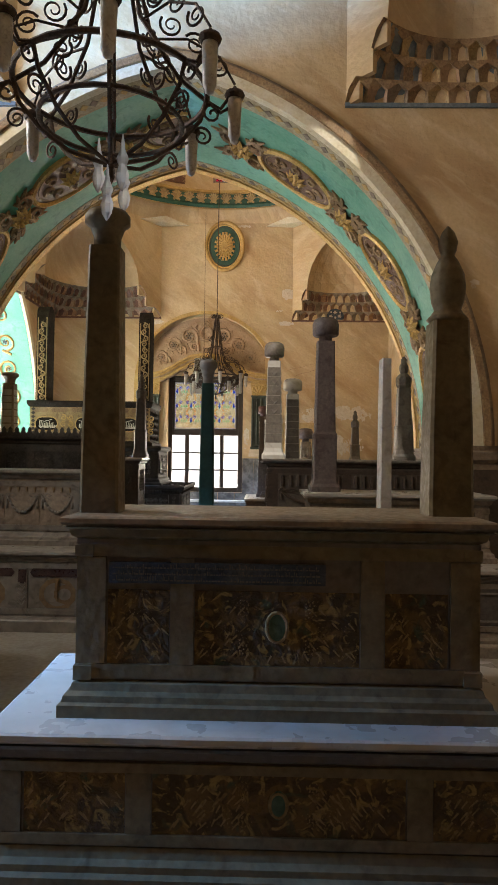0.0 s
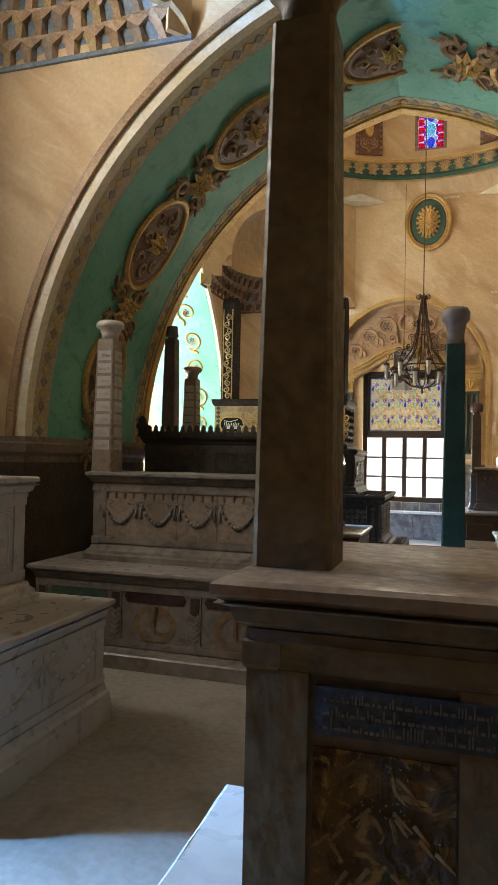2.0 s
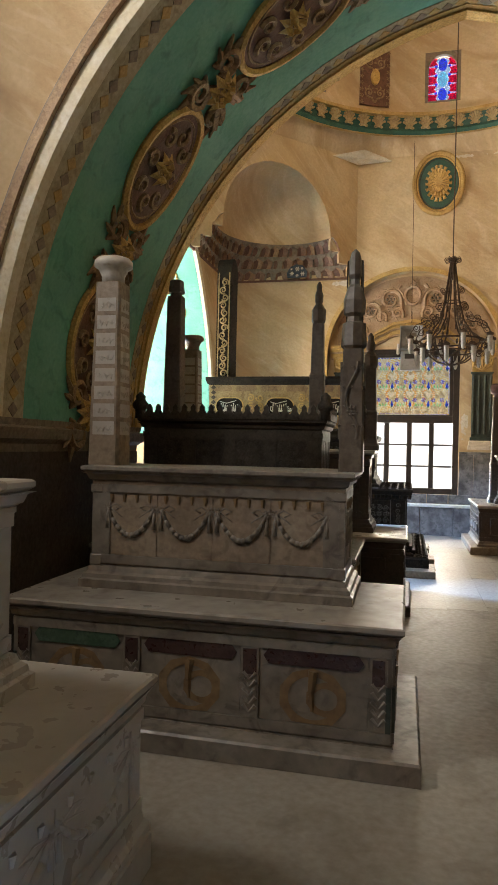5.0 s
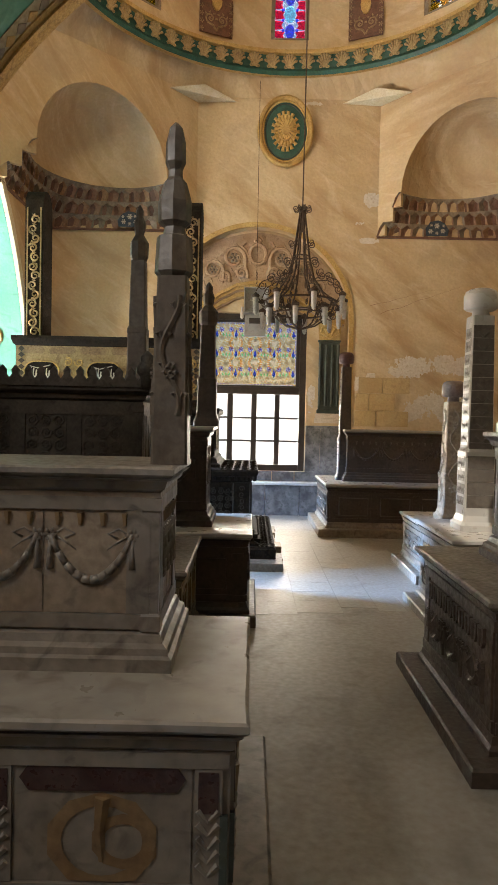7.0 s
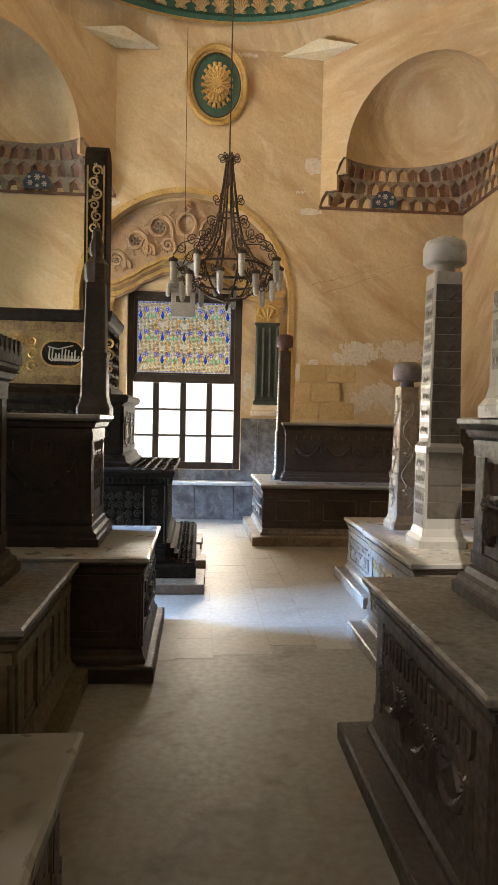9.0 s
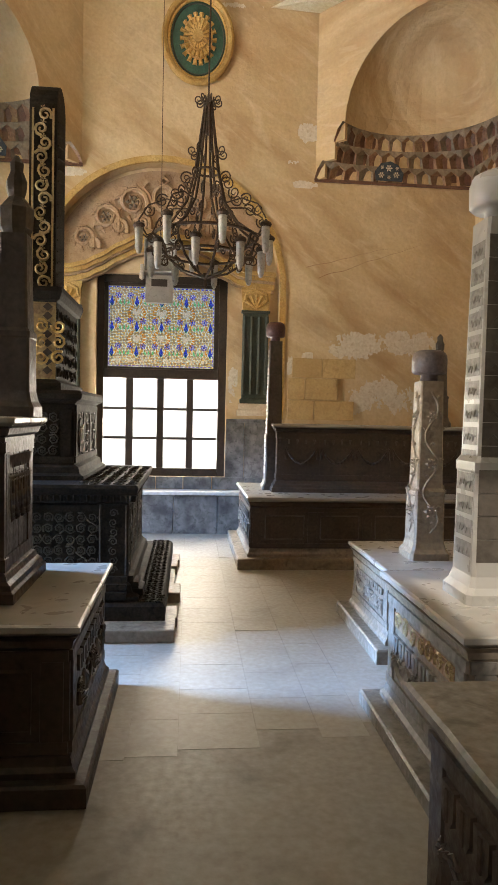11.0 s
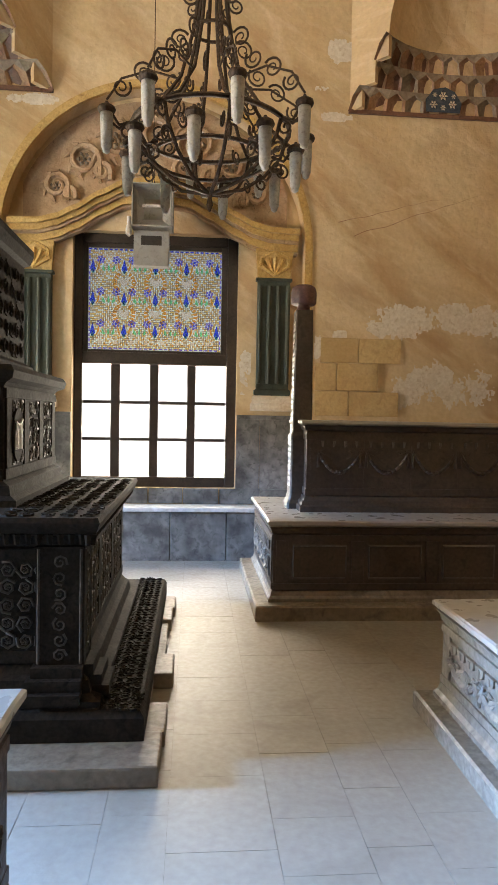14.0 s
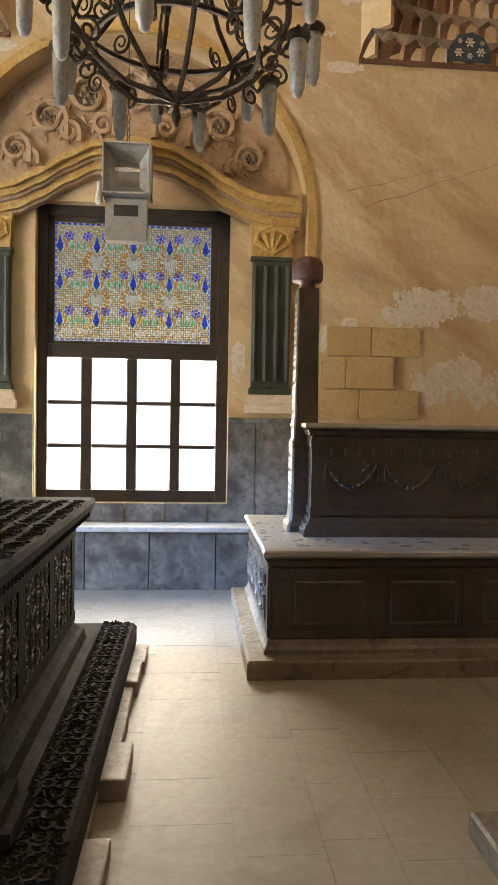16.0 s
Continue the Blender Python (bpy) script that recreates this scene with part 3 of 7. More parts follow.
def squinch(name, cx, cy, dx, dy, L, z0, ztop, mat_cells, lo_mat, rn=1.22, cells=13):
    """A corner niche: a wall across the corner with a half dome, on three tiers of stalactites."""
    A, C, B = Vector((cx + dx * L, cy)), Vector((cx, cy)), Vector((cx, cy + dy * L))
    M, along = (A + B) / 2, (B - A).normalized()
    back = (C - M).normalized()
    hl, z1 = (B - A).length / 2, z0 + 0.70

    def diag(u, w, d):
        p = M + along * u - back * d
        return (p.x, p.y, w)

    bm = bmesh.new()
    n = 18
    arch = [(-rn * math.cos(math.pi * i / n), z1 + rn * 0.98 * math.sin(math.pi * i / n)) for i in range(n + 1)]
    st = (hl - rn) / 3
    ramp_l = [(-hl, z0), (-hl + st, z0 + 0.02), (-hl + st, z0 + 0.24), (-hl + 2 * st, z0 + 0.24), (-hl + 2 * st, z0 + 0.47), (-rn, z0 + 0.47)]
    ramp_r = [(-u, w) for u, w in reversed(ramp_l)]
    prism(bm, ramp_l + arch + ramp_r + [(hl, ztop), (-hl, ztop)], diag, -0.06)
    # the half dome behind the opening
    rings = []
    for k in range(9):
        b = math.pi / 2 * k / 8
        ring = []
        for i in range(n + 1):
            a = math.pi * i / n
            p = M + along * (-rn * math.cos(a) * math.cos(b)) + back * (rn * math.sin(a) * math.cos(b) + 0.01)
            ring.append((p.x, p.y, z1 + rn * math.sin(b)))
        rings.append(ring)
    loft(bm, rings, closed=False)
    niche = structure(name, bm, PLASTER, "corner niche with a plastered half dome", "niche", False)

    def lpath(s):
        return A + (C - A) * (2 * s) if s < 0.5 else C + (B - C) * (2 * s - 1)

    def apath(s):
        a = math.pi * s
        return M + along * (-rn * math.cos(a)) + back * (rn * math.sin(a))

    def path(s, k):
        return lpath(s) * (1 - k) + apath(s) * k

    for k in range(3):
        zb, zt = z0 + 0.233 * k, z0 + 0.233 * (k + 1)
        off = 0.5 * (k % 2) / cells
        for i in range(cells - k % 2):
            s0, s1 = i / cells + off, (i + 1) / cells + off
            sm = (s0 + s1) / 2
            p0, p1 = path(s0 * 0.85 + sm * 0.15, k / 3), path(s1 * 0.85 + sm * 0.15, k / 3)
            q0, q1, qm = path(s0, (k + 1) / 3), path(s1, (k + 1) / 3), path(sm, (k + 1) / 3)
            pm = path(sm, k / 3)
            out = -back * 0.07
            e0, e1 = path(s0, k / 3), path(s1, k / 3)
            zq = zb + 0.135
            bm = bmesh.new()
            v = [bm.verts.new((*p, z)) for p, z in (
                (e0 + out * 0.5, zb), (e1 + out * 0.5, zb), (pm + back * 0.05, zb + 0.01),
                (e0 * 0.5 + q0 * 0.5 + out, zq), (e1 * 0.5 + q1 * 0.5 + out, zq), (pm * 0.4 + qm * 0.6 + out, zt - 0.025), (pm * 0.6 + qm * 0.4 + back * 0.05, zt - 0.06),
                (q0 + out * 0.9, zt), (q1 + out * 0.9, zt), (q0 + back * 0.04, zt), (q1 + back * 0.04, zt))]
            for f, im in (((0, 2, 6, 3), 0), ((3, 6, 5), 0), ((2, 1, 4, 6), 0), ((6, 4, 5), 0), ((3, 5, 7), 1), ((5, 4, 8), 1), ((7, 5, 8), 1), ((7, 8, 10, 9), 1)):
                bm.faces.new([v[q] for q in f]).material_index = im
            part("stalactite", bm, [mat_cells[(i + k) % len(mat_cells)], mat_cells[-1]], niche)
    # plain band under the cells
    bm = bmesh.new()
    tube(bm, [(*(A - (C - A).normalized() * 0.0 - back * 0.02), z0), (*(C - back * 0.03), z0), (*(B - back * 0.02), z0)], 0.03, 4)
    part("ledge", bm, lo_mat, niche)
    # weathered flower plaque set into the band
    if mat_cells[0] is TERRACOTTA:
        P0, tv = path(0.235, 0.3), (C - A).normalized()
        pq = lambda u, w, d: (*(P0 + tv * u - back * (0.085 + d)), z0 + 0.16 + w)
        bm = bmesh.new()
        prism(bm, [(-0.20, -0.13), (0.19, -0.13), (0.21, -0.02), (0.13, 0.10), (0.02, 0.15), (-0.12, 0.12), (-0.21, 0.0)], pq, 0.012)
        plaque = part("flower_plaque", bm, INLAY_BLUE, niche, "dark blue plaque with flaking white flowers")
        bm = bmesh.new()
        for u, w, r in ((-0.11, -0.05, 0.05), (0.0, 0.05, 0.055), (0.11, -0.04, 0.05), (0.0, -0.08, 0.035), (-0.10, 0.06, 0.03), (0.12, 0.05, 0.03)):
            blossom(bm, pq, u, w, 0.010, r, 6)
        part("plaque_flower", bm, PEEL, plaque)
    # backing keeps the corner shut behind the cells
    bm = bmesh.new()
    nb = 18
    loft(bm, [[(*(path(i / nb, k / 3) + back * 0.03), z0 + 0.233 * k) for i in range(nb + 1)] for k in range(4)], closed=False)
    part("backing", bm, lo_mat, niche)
    return niche


squinch("niche_north_east", XB1, YB1, -1, -1, XB1 - 1.2, 5.10, 7.55, [TERRACOTTA, RUST, TERRACOTTA, TAN], REDBROWN, cells=22)
squinch("niche_north_west", XB0, YB1, 1, -1, -2.10 - XB0, 5.14, 7.55, [TERRACOTTA, RUST, TERRACOTTA, TAN], REDBROWN, cells=22)
squinch("niche_hall_north_east", XA1, YA1, -1, -1, XA1 - 1.33, 5.46, 8.6, [PALMGILT, STUCCO, TAN, BRONZE], BLUEPAINT, cells=22)
squinch("niche_hall_north_west", XA0, YA1, 1, -1, -2.23 - XA0, 5.46, 8.6, [PALMGILT, STUCCO, TAN, BRONZE], BLUEPAINT, cells=22)

# sloping facets above the corners, coloured pale to stand in for light from below
for sx, bx in ((1, 1.20), (-1, -2.10)):
    bm = bmesh.new()
    q = [bm.verts.new((bx + sx * dx, y, z)) for dx, y, z in ((-0.70, YB1 - 0.012, 7.47), (0.0, YB1 - 0.02, 7.44), (0.46, YB1 - 0.50, 7.47), (-0.15, YB1 - 0.40, 7.58))]
    for f in ((0, 1, 3), (1, 2, 3), (0, 3, 2), (0, 2, 1)):
        bm.faces.new([q[i] for i in f])
    structure("pendentive_facet", bm, CREAM, "sloping plaster facet, coloured pale to look lit from below", "pendentive")

# ring of the dome: green band, gold bead and palmettes
ring_thing = thing("ring_cornice", CX, CY, ZR, "green and gold cornice ring below the dome", "cornice", "", "structure")
bm = bmesh.new()
prof = [(RR + 0.02, -0.14), (RR - 0.06, -0.14), (RR - 0.09, -0.08), (RR - 0.06, -0.02), (RR - 0.07, 0.20), (RR - 0.13, 0.22), (RR - 0.13, 0.28), (RR + 0.02, 0.30)]
nr = 96
loops = [[bm.verts.new((CX + r * math.cos(2 * math.pi * i / nr), CY + r * math.sin(2 * math.pi * i / nr), ZR + z)) for i in range(nr)] for r, z in prof]
for k, (a, b) in enumerate(zip(loops, loops[1:])):
    for i in range(nr):
        f = bm.faces.new((a[i], a[(i + 1) % nr], b[(i + 1) % nr], b[i]))
        f.material_index = 1 if k in (1, 2, 3) else 0
part("ring_moulding", bm, [OLDGOLD, MEDGREEN], ring_thing)
bm = bmesh.new()
for a in (-78, -50, -25, 0, 25, 50, 78):
    sa, ca = math.sin(radians(a)), math.cos(radians(a))
    tube(bm, [(0.01 * sa, -0.005, -0.09), (0.055 * sa, -0.022, -0.035 + 0.07 * ca), (0.088 * sa, -0.03, -0.015 + 0.115 * ca), (0.096 * sa, -0.018, -0.015 + 0.13 * ca)], 0.017, 6, (0.6, 1.3))
for h in (-1, 1):
    tube(bm, [(h * (0.045 + x), -0.02, -0.085 + z) for x, z in spiral(0, 0, 0.03, 1.2, 2.0, h, 8)], 0.010, 4)
me_palm = mesh_object("palmette", bm, PALMGILT)
me_palm.parent = ring_thing
me_palm.matrix_parent_inverse = ring_thing.matrix_world.inverted()
NP = 68
for i in range(NP):
    a = 2 * math.pi * i / NP
    o = me_palm if i == 0 else me_palm.copy()
    if i:
        scene.collection.objects.link(o)
    o.matrix_basis = pose(CX + (RR - 0.075) * math.sin(a), CY + (RR - 0.075) * math.cos(a), ZR + 0.08, 0, 0, -math.degrees(a)) @ Matrix.Diagonal((1.28, 1.2, 1.1, 1))

# drum windows and the relief panels between them
half_w = RR * math.tan(math.pi / na * 3)
for i in range(8):
    a = 2 * math.pi * i / 8
    m = pose(CX + (RR + 0.10) * math.sin(a), CY + (RR + 0.10) * math.cos(a), 9.0, 0, 0, -math.degrees(a))
    win = new("window_drum_%d" % (i + 1))
    tagged(win, "small arched drum window of coloured glass", "window", "drum windows", "structure")
    place = lambda u, w, d: (u, -d, w)
    bm = bmesh.new()
    prism(bm, [(-0.27, -0.46), (-0.44, -0.56), (0.44, -0.56), (0.44, 0.56), (-0.44, 0.56), (-0.44, -0.555), (-0.27, -0.455)] + [(-0.27 * math.cos(math.pi * k / 10), 0.18 + 0.27 * math.sin(math.pi * k / 10)) for k in range(11)] + [(0.27, -0.46)], place, 0.08)
    fr = part("frame", bm, TAN, win)
    tints = (5, 0, 7) if i % 2 == 0 else (6, 2, 1)
    for side in (-1, 1):
        for k in range(5):
            z0, z1 = -0.455 + 0.178 * k, -0.295 + 0.178 * k
            u0, bow = side * (0.12 if k % 2 else 0.095), side * 0.035
            bm = bmesh.new()
            prism(bm, [(u0, z0 + 0.02), (side * 0.268, z0), (side * 0.268, z1), (u0, z1 - 0.02), (u0 + bow, (z0 + z1) / 2)], place, 0.012)
            part("pane", bm, GLASS[tints[0]], win)
        for k in range(4):
            bm = bmesh.new()
            c, r = (side * 0.125, -0.29 + 0.178 * k), 0.030
            prism(bm, [(c[0] + r * math.cos(2 * math.pi * j / 10), c[1] + r * math.sin(2 * math.pi * j / 10)) for j in range(10)], place, 0.016)
            part("pane", bm, GLASS[0], win)
    for k, (z, ru, rw) in enumerate(((-0.31, 0.085, 0.13), (-0.01, 0.10, 0.15), (0.28, 0.085, 0.13))):
        bm = bmesh.new()
        prism(bm, [(ru * math.cos(2 * math.pi * j / 14), z + rw * math.sin(2 * math.pi * j / 14)) for j in range(14)], place, 0.012)
        part("pane", bm, GLASS[tints[2] if k == 1 else tints[1]], win)
    bm = bmesh.new()
    prism(bm, [(-0.27, -0.46), (0.27, -0.46), (0.27, 0.18)] + [(0.27 * math.cos(math.pi * k / 10), 0.18 + 0.27 * math.sin(math.pi * k / 10)) for k in range(1, 11)], lambda u, w, d: (u, 0.02 - d, w), 0.006)
    part("backing_pane", bm, CLEAR, win)
    win.matrix_basis = m
    a += math.pi / 8
    pan = new("drum_panel")
    tagged(pan, "brown and gold relief panel on the drum", "relief panel", "drum panels")
    bm = bmesh.new()
    prism(bm, [(-0.30, -0.55), (0.30, -0.55), (0.30, 0.55), (-0.30, 0.55)], place, 0.03)
    part("panel_field", bm, REDBROWN, pan)
    bm = bmesh.new()
    for z in (-0.30, 0.28):
        scroll_pair(bm, place, 0, z, 0.03, 0.22, 0.016)
    for s in (-1, 1):
        for k in range(9):
            blossom(bm, place, s * 0.27, -0.5 + 0.125 * k, 0.03, 0.05, 5)
    tagged(part("relief_scroll", bm, BRONZE, pan), kind="stuff")
    bm = bmesh.new()
    prism(bm, [(0.09 * math.cos(2 * math.pi * j / 12), 0.16 * math.sin(2 * math.pi * j / 12)) for j in range(12)], place, 0.07)
    part("boss", bm, GILT, pan)
    pan.matrix_basis = pose(CX + (RR - 0.01) * math.sin(a), CY + (RR - 0.01) * math.cos(a), 8.95, 0, 0, -math.degrees(a))

# ---- the great arch's painted soffit ----
cc = (RISE * RISE - HALF * HALF) / (2 * HALF)
RA = HALF + cc
AM = math.acos(cc / RA)


def soffit(side, a, y, d):
    """A point of the arch's underside; d: how far below it."""
    return (AX - side * cc + side * (RA - d) * math.cos(a), y, SPRING + (RA - d) * math.sin(a))


arch = thing("arch_lining", AX, YA1, 0, "green painted arch soffit with gilt mouldings and medallions", "arch", "", "structure")
profile = pointed_arch(AX, SPRING, HALF, RISE, 24)


def arch_band(name, y0, y1, d, mat, label="", proud=0.0, outside=0.0):
    """A strip that follows the arch."""
    bm = bmesh.new()

    def ring(k):
        out = []
        for s in (-1, 1):
            row = [(p[0], p[2]) for p in (soffit(s, AM * i / 24, 0, k) for i in range(25))]
            out += row if s < 0 else list(reversed(row))[1:]
        return out
    o, i_ = ring(-outside), ring(d)
    prism(bm, o + list(reversed(i_)), xz(y0), y1 - y0)
    return part(name, bm, mat, arch, label)


arch_band("soffit_field", YA1 + 0.02, YB0 - 0.02, 0.03, GREEN, "sea-green painted field")
arch_band("painted_border", YA1 + 0.05, YA1 + 0.33, 0.036, BORDER, "dusty yellow border with painted lozenges")
arch_band("painted_border", YB0 - 0.30, YB0 - 0.10, 0.036, BORDER, "dusty yellow border with painted lozenges")
arch_band("edge_moulding", YA1 - 0.06, YA1 + 0.05, 0.05, CREAM, "worn white edge moulding", 0, 0.06)
arch_band("outer_moulding", YA1 - 0.10, YA1 + 0.0, -0.06, BRONZE, "dark brown outer moulding", 0, 0.13)
arch_band("outer_moulding", YA1 - 0.05, YA1 + 0.0, -0.13, TAN, "brown outer moulding", 0, 0.18)
arch_band("edge_moulding", YB0 - 0.10, YB0 + 0.04, 0.07, GILT, "gilt edge moulding", 0, 0.05)
arch_band("edge_moulding", YB0 - 0.16, YB0 - 0.10, 0.05, OLDGOLD)
for s in (-1, 1):
    for k in range(46):
        a = AM * (k + 0.5) / 46
        for yy in (YA1 + 0.19, YB0 - 0.20):
            pl = lambda u, w, d, a=a, s=s, yy=yy: soffit(s, a + u / RA, yy + w, d)
            bm = bmesh.new()
            prism(bm, [(-0.055, 0), (0, 0.06), (0.055, 0), (0, -0.06)], pl, 0.043)
            part("border_lozenge", bm, (TAN, OLDGOLD)[k % 2], arch)


def soffit_medallion(s, a, ym):
    pl = lambda u, w, d: soffit(s, a + u / RA, ym + w, d)
    n = 28
    ell = [(0.56 * math.cos(2 * math.pi * i / n), 0.40 * math.sin(2 * math.pi * i / n)) for i in range(n)]
    bm = bmesh.new()
    prism(bm, ell, pl, 0.05)
    med = part("medallion", bm, REDBROWN, arch, "oval oxblood medallion with gilt rim and leaves")
    bm = bmesh.new()
    line_on(bm, pl, ell + ell[:2], 0.05, 0.038, 6)
    part("medallion_rim", bm, GILT, med)
    bm = bmesh.new()
    line_on(bm, pl, [(u * 0.84, w * 0.84) for u, w in ell + ell[:2]], 0.05, 0.014, 5)
    for k in range(8):
        b = 2 * math.pi * k / 8
        line_on(bm, pl, [(u * 1.0 + 0.32 * math.cos(b), w + 0.22 * math.sin(b)) for u, w in spiral(0, 0, 0.085, 1.2, b)], 0.065, 0.022, 5, (1.3, 0.5))
    part("medallion_leafwork", bm, BRONZE, med)
    bm = bmesh.new()
    blossom(bm, pl, 0, 0, 0.05, 0.17, 8)
    blossom(bm, pl, 0.02, 0.0, 0.06, 0.10, 6)
    part("medallion_flower", bm, GILT, med)


def soffit_ornament(s, a, ym):
    pl = lambda u, w, d: soffit(s, a + u / RA, ym + w, d)
    bm = bmesh.new()
    for h in (1, -1):
        for g in (1, -1):
            line_on(bm, pl, [(0, 0), (g * 0.08, h * 0.12)] + [(g * 0.17 + u, h * 0.20 + w) for u, w in spiral(0, 0, 0.13, 1.5, 2, h * g)], 0.06, 0.034, 5, (1.3, 0.5))
            for k in range(4):
                b = 0.4 + 0.75 * k
                line_on(bm, pl, [(g * 0.17 + 0.1 * math.cos(b), h * (0.2 + 0.1 * math.sin(b))), (g * (0.17 + 0.06) + 0.21 * math.cos(b), h * (0.2 + 0.2 * math.sin(b)))], 0.05, 0.03, 5, (1.2, 0.3))
    o = part("leaf_ornament", bm, BRONZE, arch, "bronze and gilt leaf scrolls")
    bm = bmesh.new()
    blossom(bm, pl, 0, 0, 0.05, 0.20, 9)
    blossom(bm, pl, 0, 0, 0.07, 0.12, 6)
    part("leaf_flower", bm, GILT, o)


YM = (YA1 + YB0) / 2 + 0.05
for s in (-1, 1):
    for a in (10, 33, 56):
        soffit_medallion(s, radians(a), YM)
    for a in (-1, 21.5, 44.5, 67):
        soffit_ornament(s, radians(max(a, 1)), YM)
soffit_medallion(-1, AM, YM)

# imposts and dado of the arch piers
for s, name in ((-1, "pier_west"), (1, "pier_east")):
    x = AX + s * HALF
    bm = bmesh.new()
    rect = (x - 0.5 if s < 0 else x - 0.0, x if s < 0 else x + 0.5, YA1 - 0.0, YB0 + 0.0)
    tier(bm, rect, [(1.60, 0.02), (1.66, 0.03), (1.70, 0.08), (1.78, 0.10), (1.80, 0.05), (1.85, 0.06)])
    structure("impost_" + name, bm, TAN, "moulded stone impost of the great arch", "impost")
    bm = bmesh.new()
    tier(bm, rect, [(0.0, 0.03), (1.60, 0.03)])
    structure("dado_" + name, bm, BROWN, "dark stained dado of the arch pier", "dado")
    side_x = XA0 if s < 0 else XA1
    bm = bmesh.new()
    x0, x1 = sorted((side_x, x + s * 0.5))
    tier(bm, (x0, x1, YA1 - 0.05, YA1), [(0.0, 0.0), (1.62, 0.0), (1.66, 0.05), (1.76, 0.06), (1.80, 0.0)])
    structure("dado_hall_" + name, bm, BROWN, "dark stained dado with a moulded stone cap", "dado")

# ---- cenotaphs ----


def square_post(top_z, hw, z0, taper=0.82, chamfer=0.14):
    """An eight-cornered outline that narrows upward, as rings at heights."""
    def ring(x, y, z, h):
        c = h * chamfer
        return [(x - h + c, y - h, z), (x + h - c, y - h, z), (x + h, y - h + c, z), (x + h, y + h - c, z), (x + h - c, y + h, z), (x - h + c, y + h, z), (x - h, y + h - c, z), (x - h, y - h + c, z)]
    return ring


def headstone(parent, x, y, z0, z1, hw, kind, mat, cap_mat=None, flat=None, carve=None):
    """An upright end post of a cenotaph, with a moulded foot and a cap or finial.
    kind: turban, fez, disc, onion, tiers, crest, plain, scroll. flat: half depth when it is a slab."""
    cap_mat = cap_mat or mat
    ring = square_post(z1, hw, z0)
    hy = flat or hw
    H = z1 - z0
    cap_h = {"turban": 0.24, "fez": 0.16, "disc": 0.17, "onion": 0.46, "tiers": 0.62, "crest": 0.30, "plain": 0.0, "scroll": 0.26, "knob": 0.40}[kind]
    zt = z1 - cap_h
    bm = bmesh.new()
    k = hy / hw

    def rr(z, h):
        return [(px, y + (py - y) * k, pz) for px, py, pz in ring(x, y, z, h)]
    foot = [(z0, hw * 1.02), (z0 + 0.01, hw * 1.02)] if kind in ("disc", "onion", "crest", "tiers", "plain", "fez") else [(z0, hw * 1.45), (z0 + 0.05, hw * 1.45), (z0 + 0.08, hw * 1.25), (z0 + 0.13, hw * 1.12)]
    waist = [(z0 + H * 0.3, hw * 0.97)] if kind in ("disc", "onion", "crest", "plain", "fez", "tiers") else [(z0 + H * 0.30, hw * 1.08), (z0 + H * 0.305, hw * 1.12), (z0 + H * 0.325, hw * 1.12), (z0 + H * 0.34, hw * 0.96)]
    loft(bm, [rr(z, h) for z, h in foot + waist + [(zt, hw * 0.82)]])
    post = part("headstone", bm, mat, parent)
    if carve:
        bm = bmesh.new()
        dark = bmesh.new()
        nn = max(4, int((zt - z0 - 0.25) / 0.11))
        for j in range(nn):
            z = z0 + 0.2 + (zt - z0 - 0.28) * j / nn
            for side in (("left",) if carve == "siderows" else ("near", "left", "right")):
                s = hw * ((1.10 if kind in ("turban", "knob") else 1.0) if z < z0 + H * 0.30 else 0.955 - 0.135 * (z - z0 - H * 0.34) / (zt - z0 - H * 0.34))
                sy = s * k
                place, wdt = face_of(side, (x - s, x + s, y - sy, y + sy))
                if wdt < 0.1:
                    continue
                # Carved front panel's dark colour paints in the shade on the near face.
                if carve == "rows" and side == "near" and mat is SLAB:
                    hz = (zt - z0 - 0.28) / nn
                    prism(dark, [(wdt * 0.05, z), (wdt * 0.95, z), (wdt * 0.95, z + hz * 0.97), (wdt * 0.05, z + hz * 0.97)], place, 0.003)
                    for g in ((-1, 1) if z > z0 + H * 0.34 else ()):
                        line_on(dark, place, [(wdt * 0.5, z + 0.01), (wdt * (0.5 + 0.22 * g), z + 0.05), (wdt * (0.5 + 0.30 * g), z + 0.03)], 0.002, 0.011, 5, (1.2, 0.5))
                elif carve in ("rows", "siderows"):
                    prism(bm, [(wdt * 0.14, z), (wdt * 0.86, z), (wdt * 0.86, z + 0.088), (wdt * 0.14, z + 0.088)], place, 0.0015)
                    line_on(bm, place, [(wdt * (0.2 + 0.06 * i), z + 0.037 + 0.02 * math.sin(i * 2.3 + j)) for i in range(11)], 0.001, 0.004, 4)
                else:
                    step = (zt - z0 - 0.28) / nn
                    line_on(bm, place, [(wdt * 0.5 + 0.26 * wdt * math.sin((z + step * i / 6) * 15), z + step * i / 6) for i in range(7)], 0.0, 0.011, 5)
                    for g in (-1, 1):
                        zz = z + 0.5 * step
                        uu = wdt * 0.5 + 0.26 * wdt * math.sin(zz * 15)
                        line_on(bm, place, [(uu, zz), (uu + g * 0.12 * wdt, zz + 0.03), (uu + g * 0.20 * wdt, zz + 0.02)], -0.002, 0.012, 5, (0.6, 1.1))
                    if j % 3 == 1:
                        blossom(bm, place, wdt * 0.5, z + 0.05, 0.0, wdt * 0.26, 6)
        tagged(part("carving", bm, (mat if carve == "vine" else MARBLE if mat is SLAB else SLAB), post), kind="stuff")
        if carve == "rows" and mat is SLAB:
            part("carved_panel", dark, GREYBROWN, post, "carved front panel, coloured dark for its shaded side")
    bm = bmesh.new()
